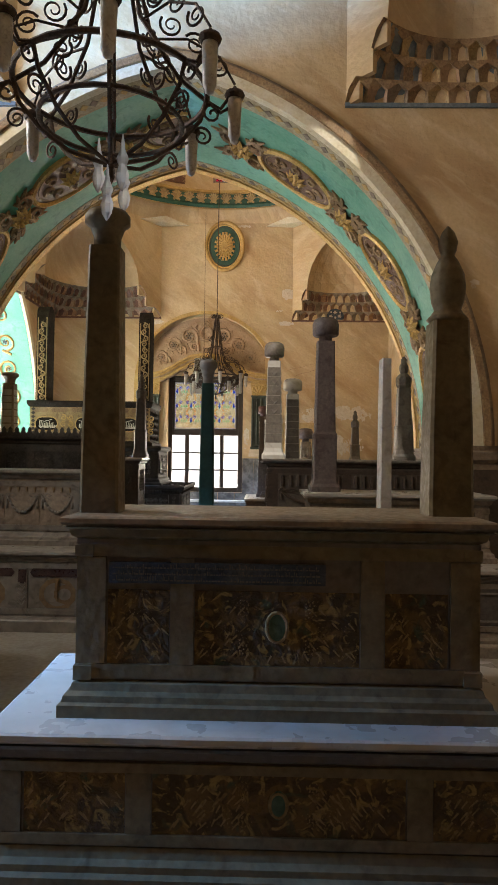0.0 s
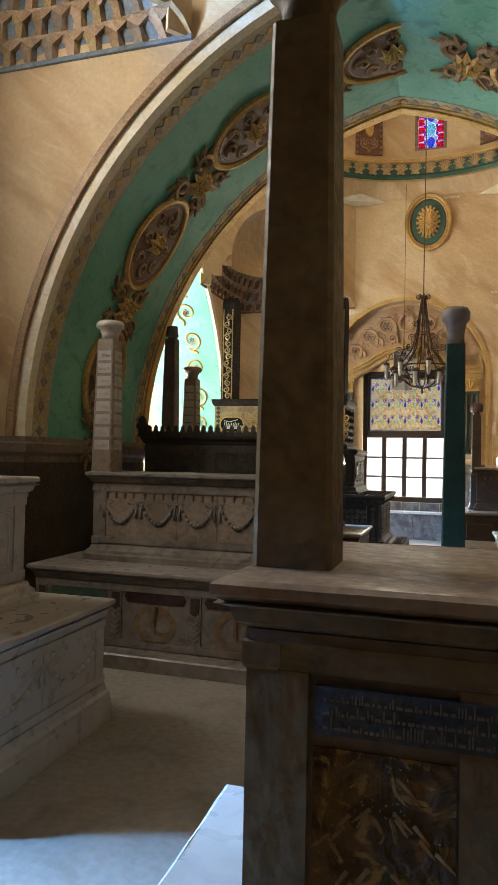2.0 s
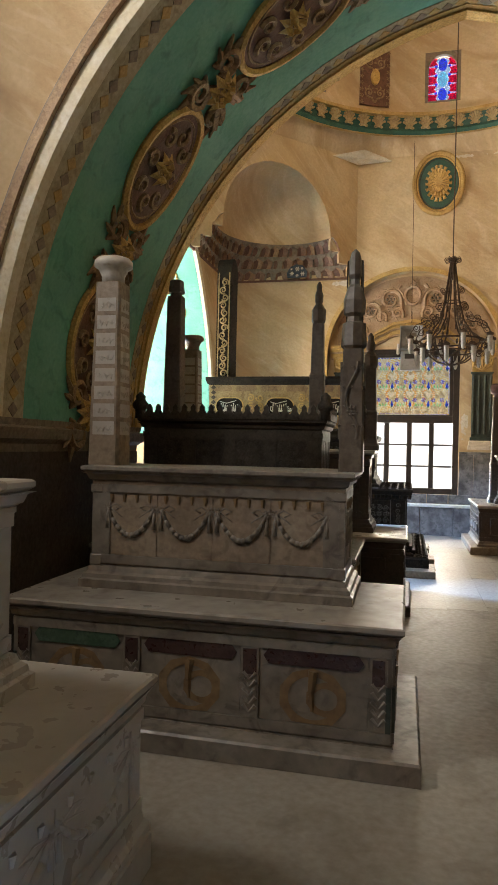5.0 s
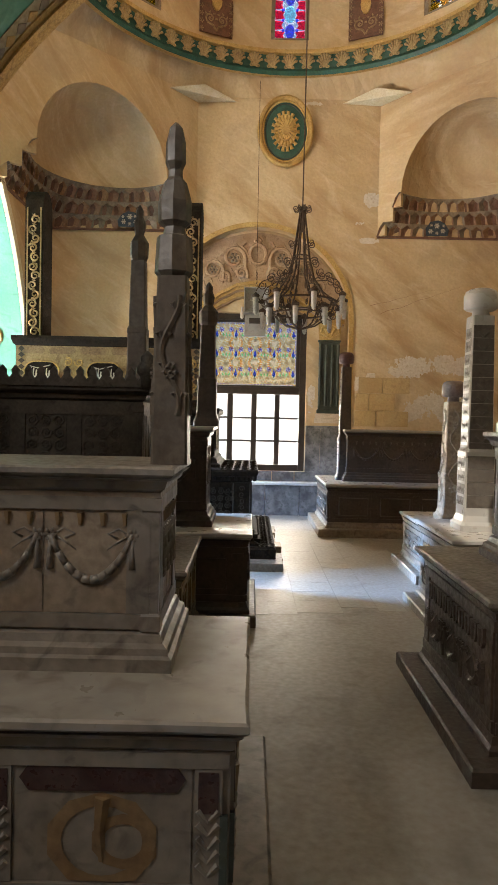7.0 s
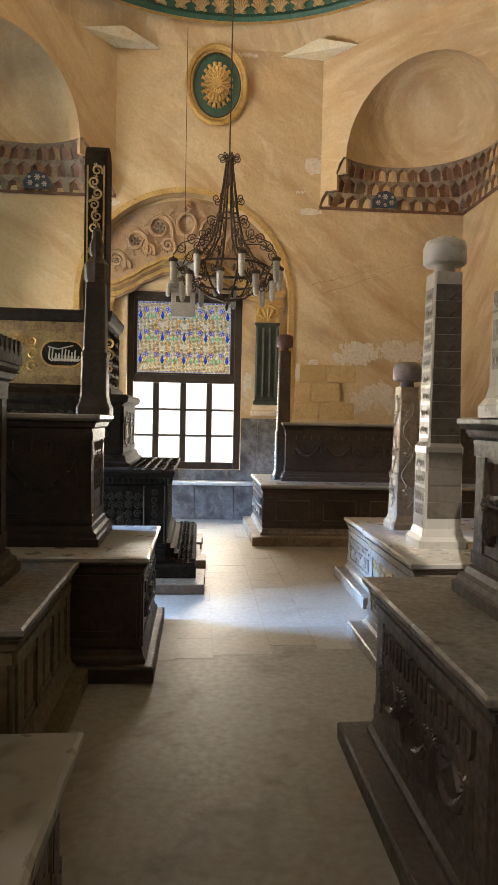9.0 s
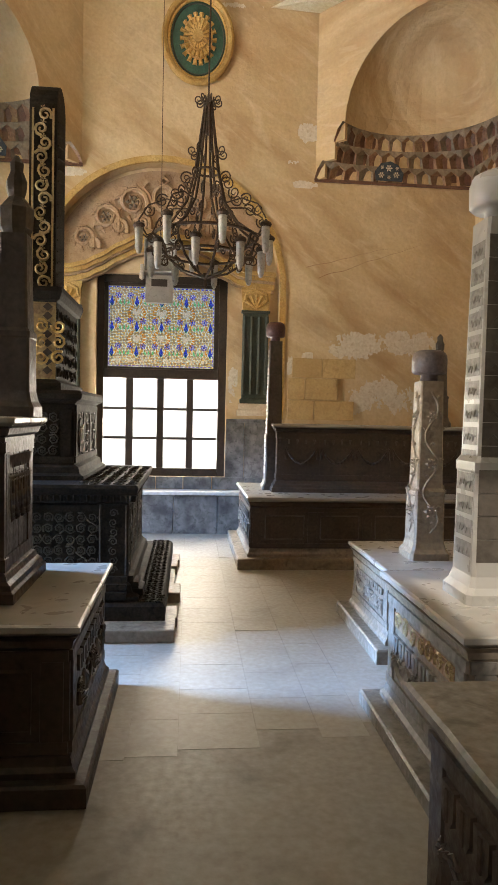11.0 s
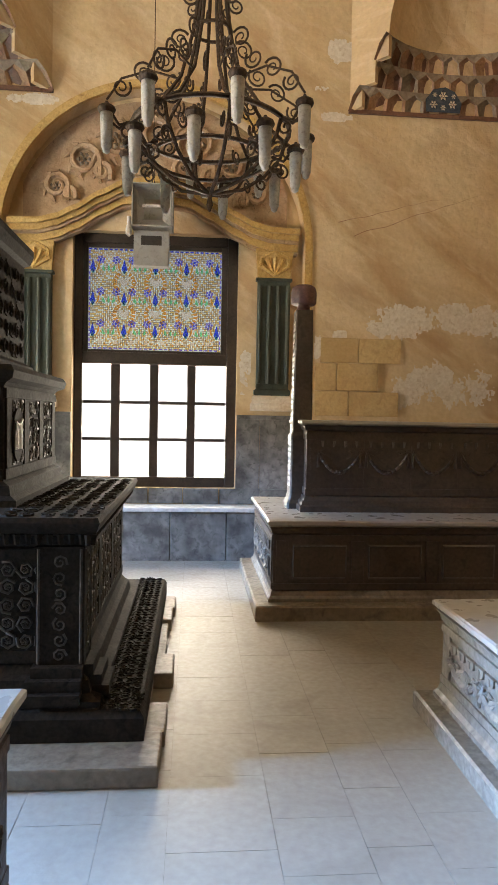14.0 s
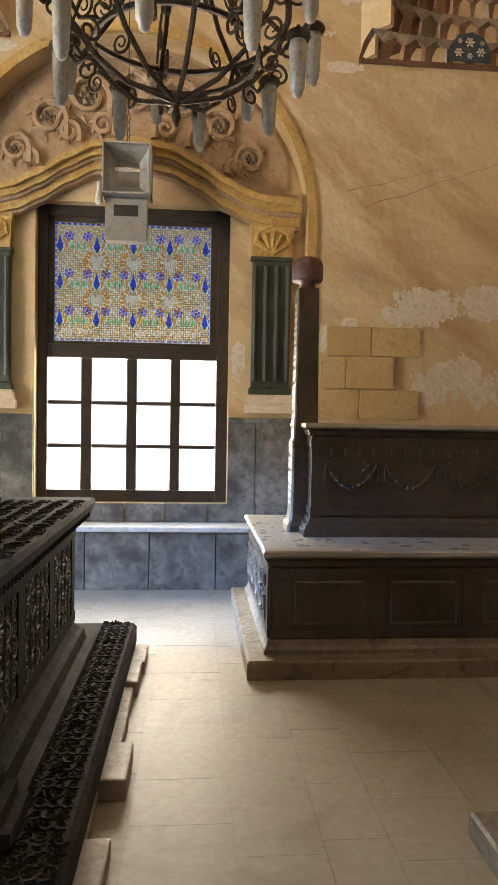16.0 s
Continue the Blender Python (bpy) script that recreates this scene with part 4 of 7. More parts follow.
    steps = {
        "turban": [(0, 0.66), (0.05, 0.58), (0.055, 1.08), (0.07, 1.24), (0.17, 1.26), (0.215, 1.12), (0.235, 0.8), (0.24, 0.3)],
        "fez": [(0, 0.75), (0.03, 0.72), (0.035, 1.02), (0.15, 0.84), (0.16, 0.7)],
        "disc": [(0, 0.72), (0.05, 0.74), (0.10, 0.95), (0.115, 1.22), (0.15, 1.22), (0.17, 1.05)],
        "onion": [(0, 0.82), (0.015, 0.98), (0.035, 0.80), (0.06, 0.62), (0.10, 0.76), (0.17, 0.84), (0.23, 0.76), (0.29, 0.50), (0.32, 0.30), (0.345, 0.40), (0.385, 0.46), (0.43, 0.30), (0.46, 0.06)],
        "tiers": [(0, 0.85), (0.02, 1.1), (0.16, 1.0), (0.17, 0.65), (0.20, 0.6), (0.22, 0.92), (0.30, 0.96), (0.38, 0.66), (0.40, 0.42), (0.43, 0.40), (0.46, 0.58), (0.54, 0.56), (0.60, 0.36), (0.62, 0.1)],
        "knob": [(0, 0.85), (0.03, 1.05), (0.13, 1.1), (0.17, 0.7), (0.19, 0.5), (0.22, 0.62), (0.27, 0.66), (0.32, 0.4), (0.36, 0.44), (0.40, 0.12)],
        "scroll": [(0, 0.9), (0.05, 1.0), (0.15, 0.8), (0.22, 0.5), (0.26, 0.2)],
    }.get(kind)
    if steps:
        turned(bm, x, y, [(zt + z, hw * r) for z, r in steps], 8 if kind in ("fez", "tiers", "knob") else 20)
        part({"turban": "turban_cap", "fez": "fez_cap", "disc": "disc_cap"}.get(kind, "finial"), bm, cap_mat, post, "", kind in ("turban", "onion", "disc"))
    if kind == "crest":
        place, wdt = face_of("right", (x - hw * 0.8, x + hw * 0.8, y - hy * 0.82, y + hy * 0.82))
        prism(bm, [(0, zt), (0, zt + 0.05), (wdt * 0.10, zt + 0.14), (wdt * 0.3, zt + 0.18), (wdt * 0.36, zt + 0.26), (wdt * 0.5, zt + 0.30), (wdt * 0.64, zt + 0.26), (wdt * 0.7, zt + 0.18), (wdt * 0.9, zt + 0.14), (wdt, zt + 0.05), (wdt, zt)], place, -hw * 1.6)
        for s in (0.5,):
            z = zt + 0.30
            tube(bm, [place(wdt * s, z - 0.04, 0.02), place(wdt * s, z, -hw * 0.8), place(wdt * s, z - 0.04, -hw * 1.6 - 0.02)], 0.05, 8)
        place2, w2 = face_of("near", (x - hw * 0.8, x + hw * 0.8, y - hy * 0.82, y + hy * 0.82))
        for q in range(4):
            tube(bm, [place2(w2 * 0.5, zt + 0.02 + 0.07 * q, 0.02 - 0.05 * q), place2(w2 * 0.5, zt + 0.07 + 0.07 * q, 0.03 - 0.05 * q)], 0.04, 7)
        part("crest", bm, MARBLE, post, "dusty grey carved crest")
    return post


def panelled(parent, rect, sides, z0, z1, style, mats, count=3):
    """Dresses the sides of a body. Styles: panel, swag, scroll, inlay, flute, arabesque."""
    field, orn, rail = mats
    for side in sides:
        place, wdt = face_of(side, rect)
        h = z1 - z0
        if wdt < 0.2:
            continue
        m = 0.07
        # rails, stiles
        for lo, hi, name in ((z0, z0 + 0.07 * h + 0.02, "bottom_rail"), (z1 - 0.06 * h - 0.02, z1, "top_rail")):
            bm = bmesh.new()
            prism(bm, [(0.004, lo), (wdt - 0.004, lo), (wdt - 0.004, hi), (0.004, hi)], place, 0.014)
            part(name, bm, rail, parent)
        zl, zh = z0 + 0.07 * h + 0.022, z1 - 0.06 * h - 0.022
        edges = [m + (wdt - 2 * m) * i / count for i in range(count + 1)]
        if style == "inlay":
            edges = [m, m + (wdt - 2 * m) * 0.24, m + (wdt - 2 * m) * 0.76, wdt - m] if count == 3 and wdt > 1.2 else edges
        for i, e in enumerate(edges):
            if style == "swag" and 0 < i < count:
                continue
            bm = bmesh.new()
            w2 = 0.05 if 0 < i < count else 0.045
            prism(bm, [(max(0.004, e - w2), zl), (min(wdt - 0.004, e + w2), zl), (min(wdt - 0.004, e + w2), zh), (max(0.004, e - w2), zh)], place, 0.012)
            part("stile", bm, rail, parent)
            if style == "wreath":
                bm = bmesh.new()
                zi = zl + 0.62 * (zh - zl)
                prism(bm, [(max(0.012, e - w2 + 0.012), zi), (min(wdt - 0.012, e + w2 - 0.012), zi), (min(wdt - 0.012, e + w2 - 0.012), zh - 0.01), (max(0.012, e - w2 + 0.012), zh - 0.01)], place, 0.015)
                part("red_inlay", bm, OXBLACK, parent)
                if i in (0, count):
                    bm = bmesh.new()
                    g0, g1 = (0.006, 0.032) if i == 0 else (wdt - 0.032, wdt - 0.006)
                    prism(bm, [(g0, zl), (g1, zl), (g1, zi - 0.006), (g0, zi - 0.006)], place, 0.016)
                    part("green_inlay", bm, DARKGREEN, parent)
                bm = bmesh.new()
                for q in range(5):
                    for g in (-1, 1):
                        line_on(bm, place, [(e, zl + 0.03 + 0.045 * q), (e + g * 0.035, zl + 0.07 + 0.045 * q)], 0.010, 0.011, 5, (0.6, 1.2))
                part("leaf_spray", bm, MARBLE, parent)
        if style == "inlay" and z0 > 0.5:
            bm = bmesh.new()
            zb = zh - 0.24 * (zh - zl)
            prism(bm, [(m + 0.06, zb), (wdt * 0.62, zb), (wdt * 0.62, zh - 0.02), (m + 0.06, zh - 0.02)], place, 0.016)
            band = part("inscription_band", bm, INLAY_BLUE, parent, "dark blue band of raised script")
            bm = bmesh.new()
            rnd = random.Random(5)
            for row in range(3):
                u, zr = m + 0.075, zb + 0.010 + (zh - zb - 0.03) * row / 3
                while u < wdt * 0.62 - 0.03:
                    bw, bh = rnd.uniform(0.004, 0.014), rnd.uniform(0.35, 0.95) * (zh - zb - 0.03) / 3
                    tall = rnd.random() < 0.45
                    prism(bm, [(u, zr), (u + (0.003 if tall else bw), zr), (u + (0.003 if tall else bw), zr + (bh if tall else 0.006)), (u, zr + (bh if tall else 0.006))], place, 0.018)
                    u += (0.003 if tall else bw) + rnd.uniform(0.002, 0.005)
            tagged(part("script_lettering", bm, DIMSCRIPT, band), kind="stuff")
            zh = zb - 0.03
        for e0, e1 in zip(edges, edges[1:]):
            a, b = (e0 + 0.004, e1 - 0.004) if style == "swag" else (e0 + 0.055, e1 - 0.055)
            if b - a < 0.08:
                continue
            uc, ww, hh = (a + b) / 2, b - a, zh - zl
            bm = bmesh.new()
            prism(bm, [(a, zl), (b, zl), (b, zh), (a, zh)], place, 0.004)
            fld = part("panel", bm, field, parent)
            bm = bmesh.new()
            if style == "swag":
                swag(bm, place, a + 0.02, b - 0.02, zh - 0.24 * hh, 0.44 * hh, 0.006, 0.016)
                for j in range(4):
                    u = a + ww * (0.14 + 0.24 * j)
                    b2 = bmesh.new()
                    line_on(b2, place, [(u, zh - 0.01), (u, zh - 0.15 * hh)], 0.004, 0.016, 5, (1, 0.5))
                    part("frieze_drop", b2, orn, fld)
            elif style == "scroll":
                for j in range(max(1, int(ww / 0.34))):
                    u = a + ww * (j + 0.5) / max(1, int(ww / 0.34))
                    scroll_pair(bm, place, u, zl + 0.66 * hh, 0.012, min(0.19, 0.42 * hh), 0.014)
                    scroll_pair(bm, lambda p, q, d: place(p, 2 * (zl + 0.33 * hh) - q, d), u, zl + 0.33 * hh, 0.012, min(0.17, 0.4 * hh), 0.014)
            elif style in ("tongue", "frieze"):
                top = zh
                if style == "frieze":
                    top = zh - 0.30 * hh
                    b2 = bmesh.new()
                    prism(b2, [(a, top + 0.02), (b, top + 0.02), (b, zh - 0.02), (a, zh - 0.02)], place, 0.010)
                    band = part("frieze_band", b2, RUST, fld, "rust-red band with gilt leaf scrolls")
                    b2 = bmesh.new()
                    for j in range(max(2, int(ww / 0.11))):
                        u = a + ww * (j + 0.5) / max(2, int(ww / 0.11))
                        line_on(b2, place, spiral(u, (top + zh) / 2, 0.11 * hh, 1.5, 2.0 * j, (-1) ** j, 12), 0.008, 0.010, 5, (1.4, 0.5))
                        blossom(b2, place, u + 0.04, (top + zh) / 2 + 0.02, 0.008, 0.028, 5)
                    part("frieze_scrollwork", b2, PALMGILT, band)
                nf = max(3, int(ww / 0.10))
                for j in range(nf):
                    u, wq = a + ww * (j + 0.5) / nf, ww / nf * 0.42
                    prism(bm, [(u - wq, top - 0.02), (u + wq, top - 0.02), (u + wq * 0.96, top - 0.22 * hh), (u + wq * 0.5, top - 0.29 * hh), (u, top - 0.31 * hh), (u - wq * 0.5, top - 0.29 * hh), (u - wq * 0.96, top - 0.22 * hh)], place, 0.022)
                    line_on(bm, place, [(u, top - 0.03), (u, top - 0.27 * hh)], 0.018, 0.012, 5)
                ng = max(1, int(ww / 0.32))
                for j in range(ng):
                    u0, u1 = a + ww * j / ng, a + ww * (j + 1) / ng
                    um, low_w = (u0 + u1) / 2, top - zl
                    swag(bm, place, u0 + 0.03, u1 - 0.03, zl + 0.50 * low_w, 0.30 * low_w, 0.014, 0.022)
                    for q in range(7):
                        an = -math.pi / 2 + (q - 3) * 0.34
                        line_on(bm, place, [(um, zl + 0.52 * low_w), (um + 0.09 * math.cos(an), zl + 0.50 * low_w + 0.24 * low_w * math.sin(an))], 0.008, 0.016, 5, (0.5, 1.2))
                    line_on(bm, place, [(u1 - 0.015, zl + 0.56 * low_w), (u1 - 0.025, zl + 0.3 * low_w), (u1 - 0.01, zl + 0.08 * low_w)], 0.012, 0.020, 6, (1.2, 0.5))
            elif style == "flute":
                nf = max(2, int(ww / 0.09))
                for j in range(nf):
                    u = a + ww * (j + 0.5) / nf
                    line_on(bm, place, [(u, zh - 0.02), (u, zh - 0.36 * hh)], 0.008, 0.022, 6, (1, 1.15))
                swag(bm, place, a + 0.03, b - 0.03, zl + 0.52 * hh, 0.36 * hh, 0.012, 0.024)
                blossom(bm, place, uc, zl + 0.3 * hh, 0.01, 0.12 * hh, 8)
            elif style == "inlay":
                zc, rr = zl + 0.52 * hh, 0.2 * hh
                if ww > 0.5:
                    line_on(bm, place, [(uc + rr * 0.7 * math.cos(t * 0.4), zc + rr * math.sin(t * 0.4)) for t in range(17)], 0.004, 0.009, 6)
                rnd = random.Random(int(a * 100))
                for q in range(int(ww * 120)):
                    u, w = rnd.uniform(0.02, ww / 2 - 0.03), rnd.uniform(zl + 0.035, zh - 0.035)
                    if ww > 0.5 and u < 0.11 and abs(w - zc) < 0.12:
                        continue
                    r = rnd.uniform(0.014, 0.032)
                    for g in (-1, 1):
                        blossom(bm, place, uc + g * u, w, -0.008, r, 5)
                        if q % 3 == 0:
                            line_on(bm, place, [(uc + g * u, w), (uc + g * (u + r), w - 0.03), (uc + g * (u + 0.4 * r), w - 0.06)], 0.001, 0.005, 4, (1.2, 0.5))
                if ww > 0.5:
                    for g in (-1, 1):
                        for dz in (-1.5, -1.0, 1.0, 1.5):
                            blossom(bm, place, uc + g * 0.14, zc + dz * rr, -0.006, 0.030, 7)
            elif style == "arabesque":
                n1 = max(1, int(ww / 0.082))
                n2 = max(1, int(hh / 0.082))
                for p in range(n1):
                    for q in range(n2):
                        u, w = a + ww * (p + 0.5) / n1, zl + hh * (q + 0.5) / n2
                        line_on(bm, place, spiral(u, w, 0.52 * min(ww / n1, hh / n2), 1.7, p + q * 1.7, 1 if (p + q) % 2 else -1, 10), 0.004, 0.0075, 4, (1.3, 0.6))
                        blossom(bm, place, u, w, 0.004, 0.20 * min(ww / n1, hh / n2), 5)
            elif style == "wreath":
                zc = zl + 0.36 * hh
                for r0, r1, du in ((0.30 * hh, 0.40 * hh, 0.0), (0.15 * hh, 0.23 * hh, 0.07)):
                    n = 20
                    ring0 = [(uc + du + r0 * 1.15 * math.cos(2 * math.pi * j / n), zc + r0 * math.sin(2 * math.pi * j / n)) for j in range(n)]
                    ring1 = [(uc + du + r1 * 1.15 * math.cos(2 * math.pi * j / n) * (1 + 0.05 * (j % 2)), zc + r1 * math.sin(2 * math.pi * j / n) * (1 + 0.05 * (j % 2))) for j in range(n)]
                    vs = [[bm.verts.new(place(u, max(zl + 0.004, w), 0.0075 + 0.0008 * (du > 0))) for u, w in rg] for rg in (ring0, ring1)]
                    for j in range(n):
                        bm.faces.new((vs[0][j], vs[0][(j + 1) % n], vs[1][(j + 1) % n], vs[1][j]))
                line_on(bm, place, [(uc, zc + 0.38 * hh), (uc - 0.01, zc + 0.1 * hh), (uc, zc - 0.18 * hh)], 0.0, 0.024, 6, (1.2, 0.5))
            else:
                line_on(bm, place, [(a + 0.04, zl + 0.04), (b - 0.04, zl + 0.04), (b - 0.04, zh - 0.04), (a + 0.04, zh - 0.04), (a + 0.04, zl + 0.05)], 0.004, 0.012, 4)
            part({"swag": "garland", "scroll": "scrollwork", "flute": "fluting", "inlay": "inlay_scrollwork", "arabesque": "arabesque", "wreath": "wreath", "tongue": "carved_relief", "frieze": "carved_relief"}.get(style, "bead"), bm, rail if style == "swag" else orn, fld, "", style in ("swag", "arabesque"))
            if style == "inlay" and ww > 0.5:
                bm = bmesh.new()
                prism(bm, [(uc + 0.036 * math.cos(2 * math.pi * j / 14), zl + 0.52 * hh + 0.057 * math.sin(2 * math.pi * j / 14)) for j in range(14)], place, 0.010)
                part("oval_boss", bm, INLAY_GREEN, fld, "dark green oval boss")
            if style == "wreath":
                bm = bmesh.new()
                zc = zh - 0.10 * hh
                prism(bm, [(a + 0.02, zc), (a + 0.05, zc - 0.042), (b - 0.05, zc - 0.042), (b - 0.02, zc), (b - 0.05, zc + 0.042), (a + 0.05, zc + 0.042)], place, 0.010)
                part("cartouche", bm, (OXBLACK, INLAY_GREEN, OXBLACK)[int(uc * 10) % 3], fld)


def broken_slab(rect, z, thick, over, seed):
    """A slab with a moulded, slightly chipped edge."""
    bm = bmesh.new()
    x0, x1, y0, y1 = rect
    rnd = random.Random(seed)
    per = []
    nseg = 9
    corners = [(x0 - over, y0 - over), (x1 + over, y0 - over), (x1 + over, y1 + over), (x0 - over, y1 + over)]
    for (ax, ay), (bx, by) in zip(corners, corners[1:] + corners[:1]):
        for i in range(nseg):
            per.append((ax + (bx - ax) * i / nseg, ay + (by - ay) * i / nseg, 0 if i == 0 else rnd.uniform(0, 0.006)))
    mx, my = (x0 + x1) / 2, (y0 + y1) / 2
    rings = []
    for dz, o in ((-thick, 0.035), (-thick * 0.8, 0.015), (-thick * 0.55, 0.0), (-thick * 0.15, 0.0), (0, 0.012)):
        rings.append([(px + (mx - px) * 0 - (o + c) * (1 if px > mx else -1) * (abs(px - mx) > (x1 - x0) * 0.499), py - (o + c) * (1 if py > my else -1) * (abs(py - my) > (y1 - y0) * 0.499), z + dz + rnd.uniform(-0.0015, 0.0015)) for px, py, c in per])
    return loft(bm, rings)


def cenotaph(label, low, slab_z, mats, up=None, up_top=0, low_style="panel", up_style="swag", sides=("near", "right"), plinth=0.10, plinth_out=0.11, step_z=0.0, counts=(3, 3), slab_mat=SLAB, overs=(0.05, 0.05), group="cenotaphs", posts=(), name="cenotaph", foot=1.0, end_style=None):
    """A stepped tomb marker: plinth, body, slab, and as a rule an upper chest with upright headstones."""
    body, orn, rail = mats[:3]
    x0, x1, y0, y1 = low
    c = thing(name, (x0 + x1) / 2, (y0 + y1) / 2, 0, label, "tomb", group)
    bm = bmesh.new()
    tier(bm, low, [(0, plinth_out), (plinth - 0.012, plinth_out), (plinth, plinth_out - 0.012), (plinth + 0.003, 0.035 * foot), (plinth + 0.03 * foot, 0.035 * foot), (plinth + 0.05 * foot, 0.018 * foot), (plinth + 0.09 * foot, 0.008)])
    part("plinth", bm, rail, c)
    th = 0.055
    bm = bmesh.new()
    tier(bm, low, [(plinth + 0.085 * foot, 0), (slab_z - th - 0.06, 0), (slab_z - th - 0.05, 0.012), (slab_z - th - 0.02, 0.018), (slab_z - th + 0.002, overs[0] * 0.7)])
    b = part("lower_body", bm, body, c)
    for side in sides:
        short = end_style and side in ("left", "right")
        panelled(b, low, (side,), plinth + 0.10 * foot, slab_z - th - 0.065, end_style if short else low_style, (mats[3] if len(mats) > 3 else body, orn, rail), 1 if short else counts[0])
    part("slab", broken_slab(low, slab_z, th, overs[0], int(x0 * 100)), slab_mat, c)
    if up:
        bm = bmesh.new()
        tier(bm, up, [(slab_z - 0.002, 0.07), (slab_z + 0.05, 0.07), (slab_z + 0.06, 0.055), (slab_z + 0.085, 0.05), (slab_z + 0.10, 0.03), (slab_z + 0.13, 0.02), (slab_z + 0.14, 0)])
        part("upper_base", bm, rail, c)
        bm = bmesh.new()
        tier(bm, up, [(slab_z + 0.135, 0), (up_top - 0.13, 0), (up_top - 0.12, 0.012), (up_top - 0.10, 0.012)])
        ub = part("upper_body", bm, mats[4] if len(mats) > 4 else body, c)
        panelled(ub, up, sides, slab_z + 0.15, up_top - 0.12, up_style, (mats[5] if len(mats) > 5 else body, orn, rail), counts[1])
        bm = bmesh.new()
        tier(bm, up, [(up_top - 0.10, 0.005), (up_top - 0.085, 0.03), (up_top - 0.055, 0.04), (up_top - 0.045, 0.065)])
        part("cornice", bm, rail, c)
        part("upper_slab", broken_slab(up, up_top, 0.05, overs[1] + 0.02, int(y0 * 100)), mats[6] if len(mats) > 6 else slab_mat, c)
        # corner piers
        for px, sx in ((up[0], 1), (up[1], -1)):
            bm = bmesh.new()
            w = 0.06
            xa, xb = sorted((px - sx * 0.018, px + sx * w))
            tier(bm, (xa, xb, up[2] - 0.018, up[2] + w), [(slab_z + 0.14, 0), (slab_z + 0.2, 0.0), (slab_z + 0.21, -0.008), (up_top - 0.18, -0.008), (up_top - 0.17, 0), (up_top - 0.125, 0)])
            part("corner_pier", bm, rail, c)
    for p in posts:
        headstone(c, *p)
    return c


# F: painted two-tier tomb in the entrance hall
cenotaph("dark painted marble tomb with gilt floral inlay panels", (-0.58, 1.70, 4.14, 5.12), 0.604, (GREYBROWN, DARKGILT, OLIVE, PAINTED, GREYBROWN, PAINTED, TAN), (-0.30, 1.40, 4.33, 4.93), 1.445,
         "inlay", "inlay", ("near", "left"), 0.06, 0.05, counts=(3, 3), slab_mat=SLAB, overs=(0.05, 0.05),
         posts=[(-0.257, 4.54, 1.44, 2.835, 0.086, "disc", OLIVE), (1.345, 4.62, 1.44, 2.81, 0.10, "onion", OLIVE)])
cenotaph("grey marble tomb with a green painted headstone", (-0.05, 1.65, 5.85, 6.75), 0.62, (GREYBROWN, MARBLE, TAN), (0.0, 1.45, 6.0, 6.6), 1.22, "panel", "panel", ("near", "left"),
         posts=[(0.08, 6.28, 1.22, 2.40, 0.052, "disc", POSTGREEN, MARBLE), (1.36, 6.28, 1.22, 2.42, 0.04, "plain", WHITE, None, 0.09)])
cenotaph("grey-brown marble tomb with plum turban headstone", (0.42, 2.75, 7.35, 8.75), 0.74, (GREYBROWN, MARBLE, TAN), (0.95, 2.6, 7.75, 8.45), 1.37, "panel", "panel", ("near", "left"),
         posts=[(1.10, 8.1, 1.37, 3.10, 0.105, "turban", PURPLE)])
# L5: grey marble tomb with two crested slabs
cenotaph("dusty grey marble tomb with carved wreaths and two crested steles", (-4.35, -2.03, 5.52, 6.84), 0.767, (SLAB, WHITE, SLAB), (-4.1, -2.44, 5.72, 6.56), 1.54, "swag", "panel", ("near", "right"), 0.15, 0.04, counts=(2, 2), slab_mat=SLAB, overs=(0.05, 0.04),
         posts=[(-2.53, 5.83, 1.54, 2.92, 0.05, "crest", GREYBROWN, None, 0.17), (-2.62, 6.24, 1.54, 2.86, 0.05, "crest", GREYBROWN, None, 0.16)])
# L4: marble tomb with garlands on an inlaid base
cenotaph("weathered tan marble tomb with garlands on a colour-inlaid base", (-3.30, -1.08, 7.94, 9.0), 0.755, (CREAMMARBLE, OCHREPAINT, CREAMMARBLE, CREAMMARBLE, TAN, TAN, MARBLE), (-3.0, -1.39, 8.36, 8.92), 1.535, "wreath", "swag", ("near", "right"), 0.115, 0.15, foot=0.25, counts=(3, 4), slab_mat=DUSTSLAB, overs=(0.06, 0.05),
         posts=[(-2.98, 8.52, 1.535, 2.92, 0.105, "disc", TAN, WHITE, None, "rows"), (-1.362, 8.52, 1.535, 2.91, 0.072, "tiers", GREYBROWN, None, None, "vine")])
# L3: tomb with the black crested chest
l3 = cenotaph("brown marble tomb carrying a black openwork-crested chest", (-3.85, -1.47, 10.0, 11.2), 0.76, (OLIVE, OLIVE, OLIVE), (-3.46, -1.78, 10.32, 10.95), 1.93, "panel", "arabesque", ("near", "right"), counts=(3, 4), slab_mat=MARBLE, overs=(0.05, 0.04),
              posts=[(-3.28, 10.6, 1.93, 3.30, 0.085, "fez", PURPLE, None, None), (-1.86, 10.6, 1.93, 3.24, 0.062, "knob", GREYBROWN)])
for o in l3.children:
    if o.name.split(".")[0] in ("upper_body", "cornice", "upper_base", "corner_pier", "upper_slab"):
        o.data.materials[0] = LEAD
        for q in o.children_recursive:
            q.data.materials[0] = LEAD
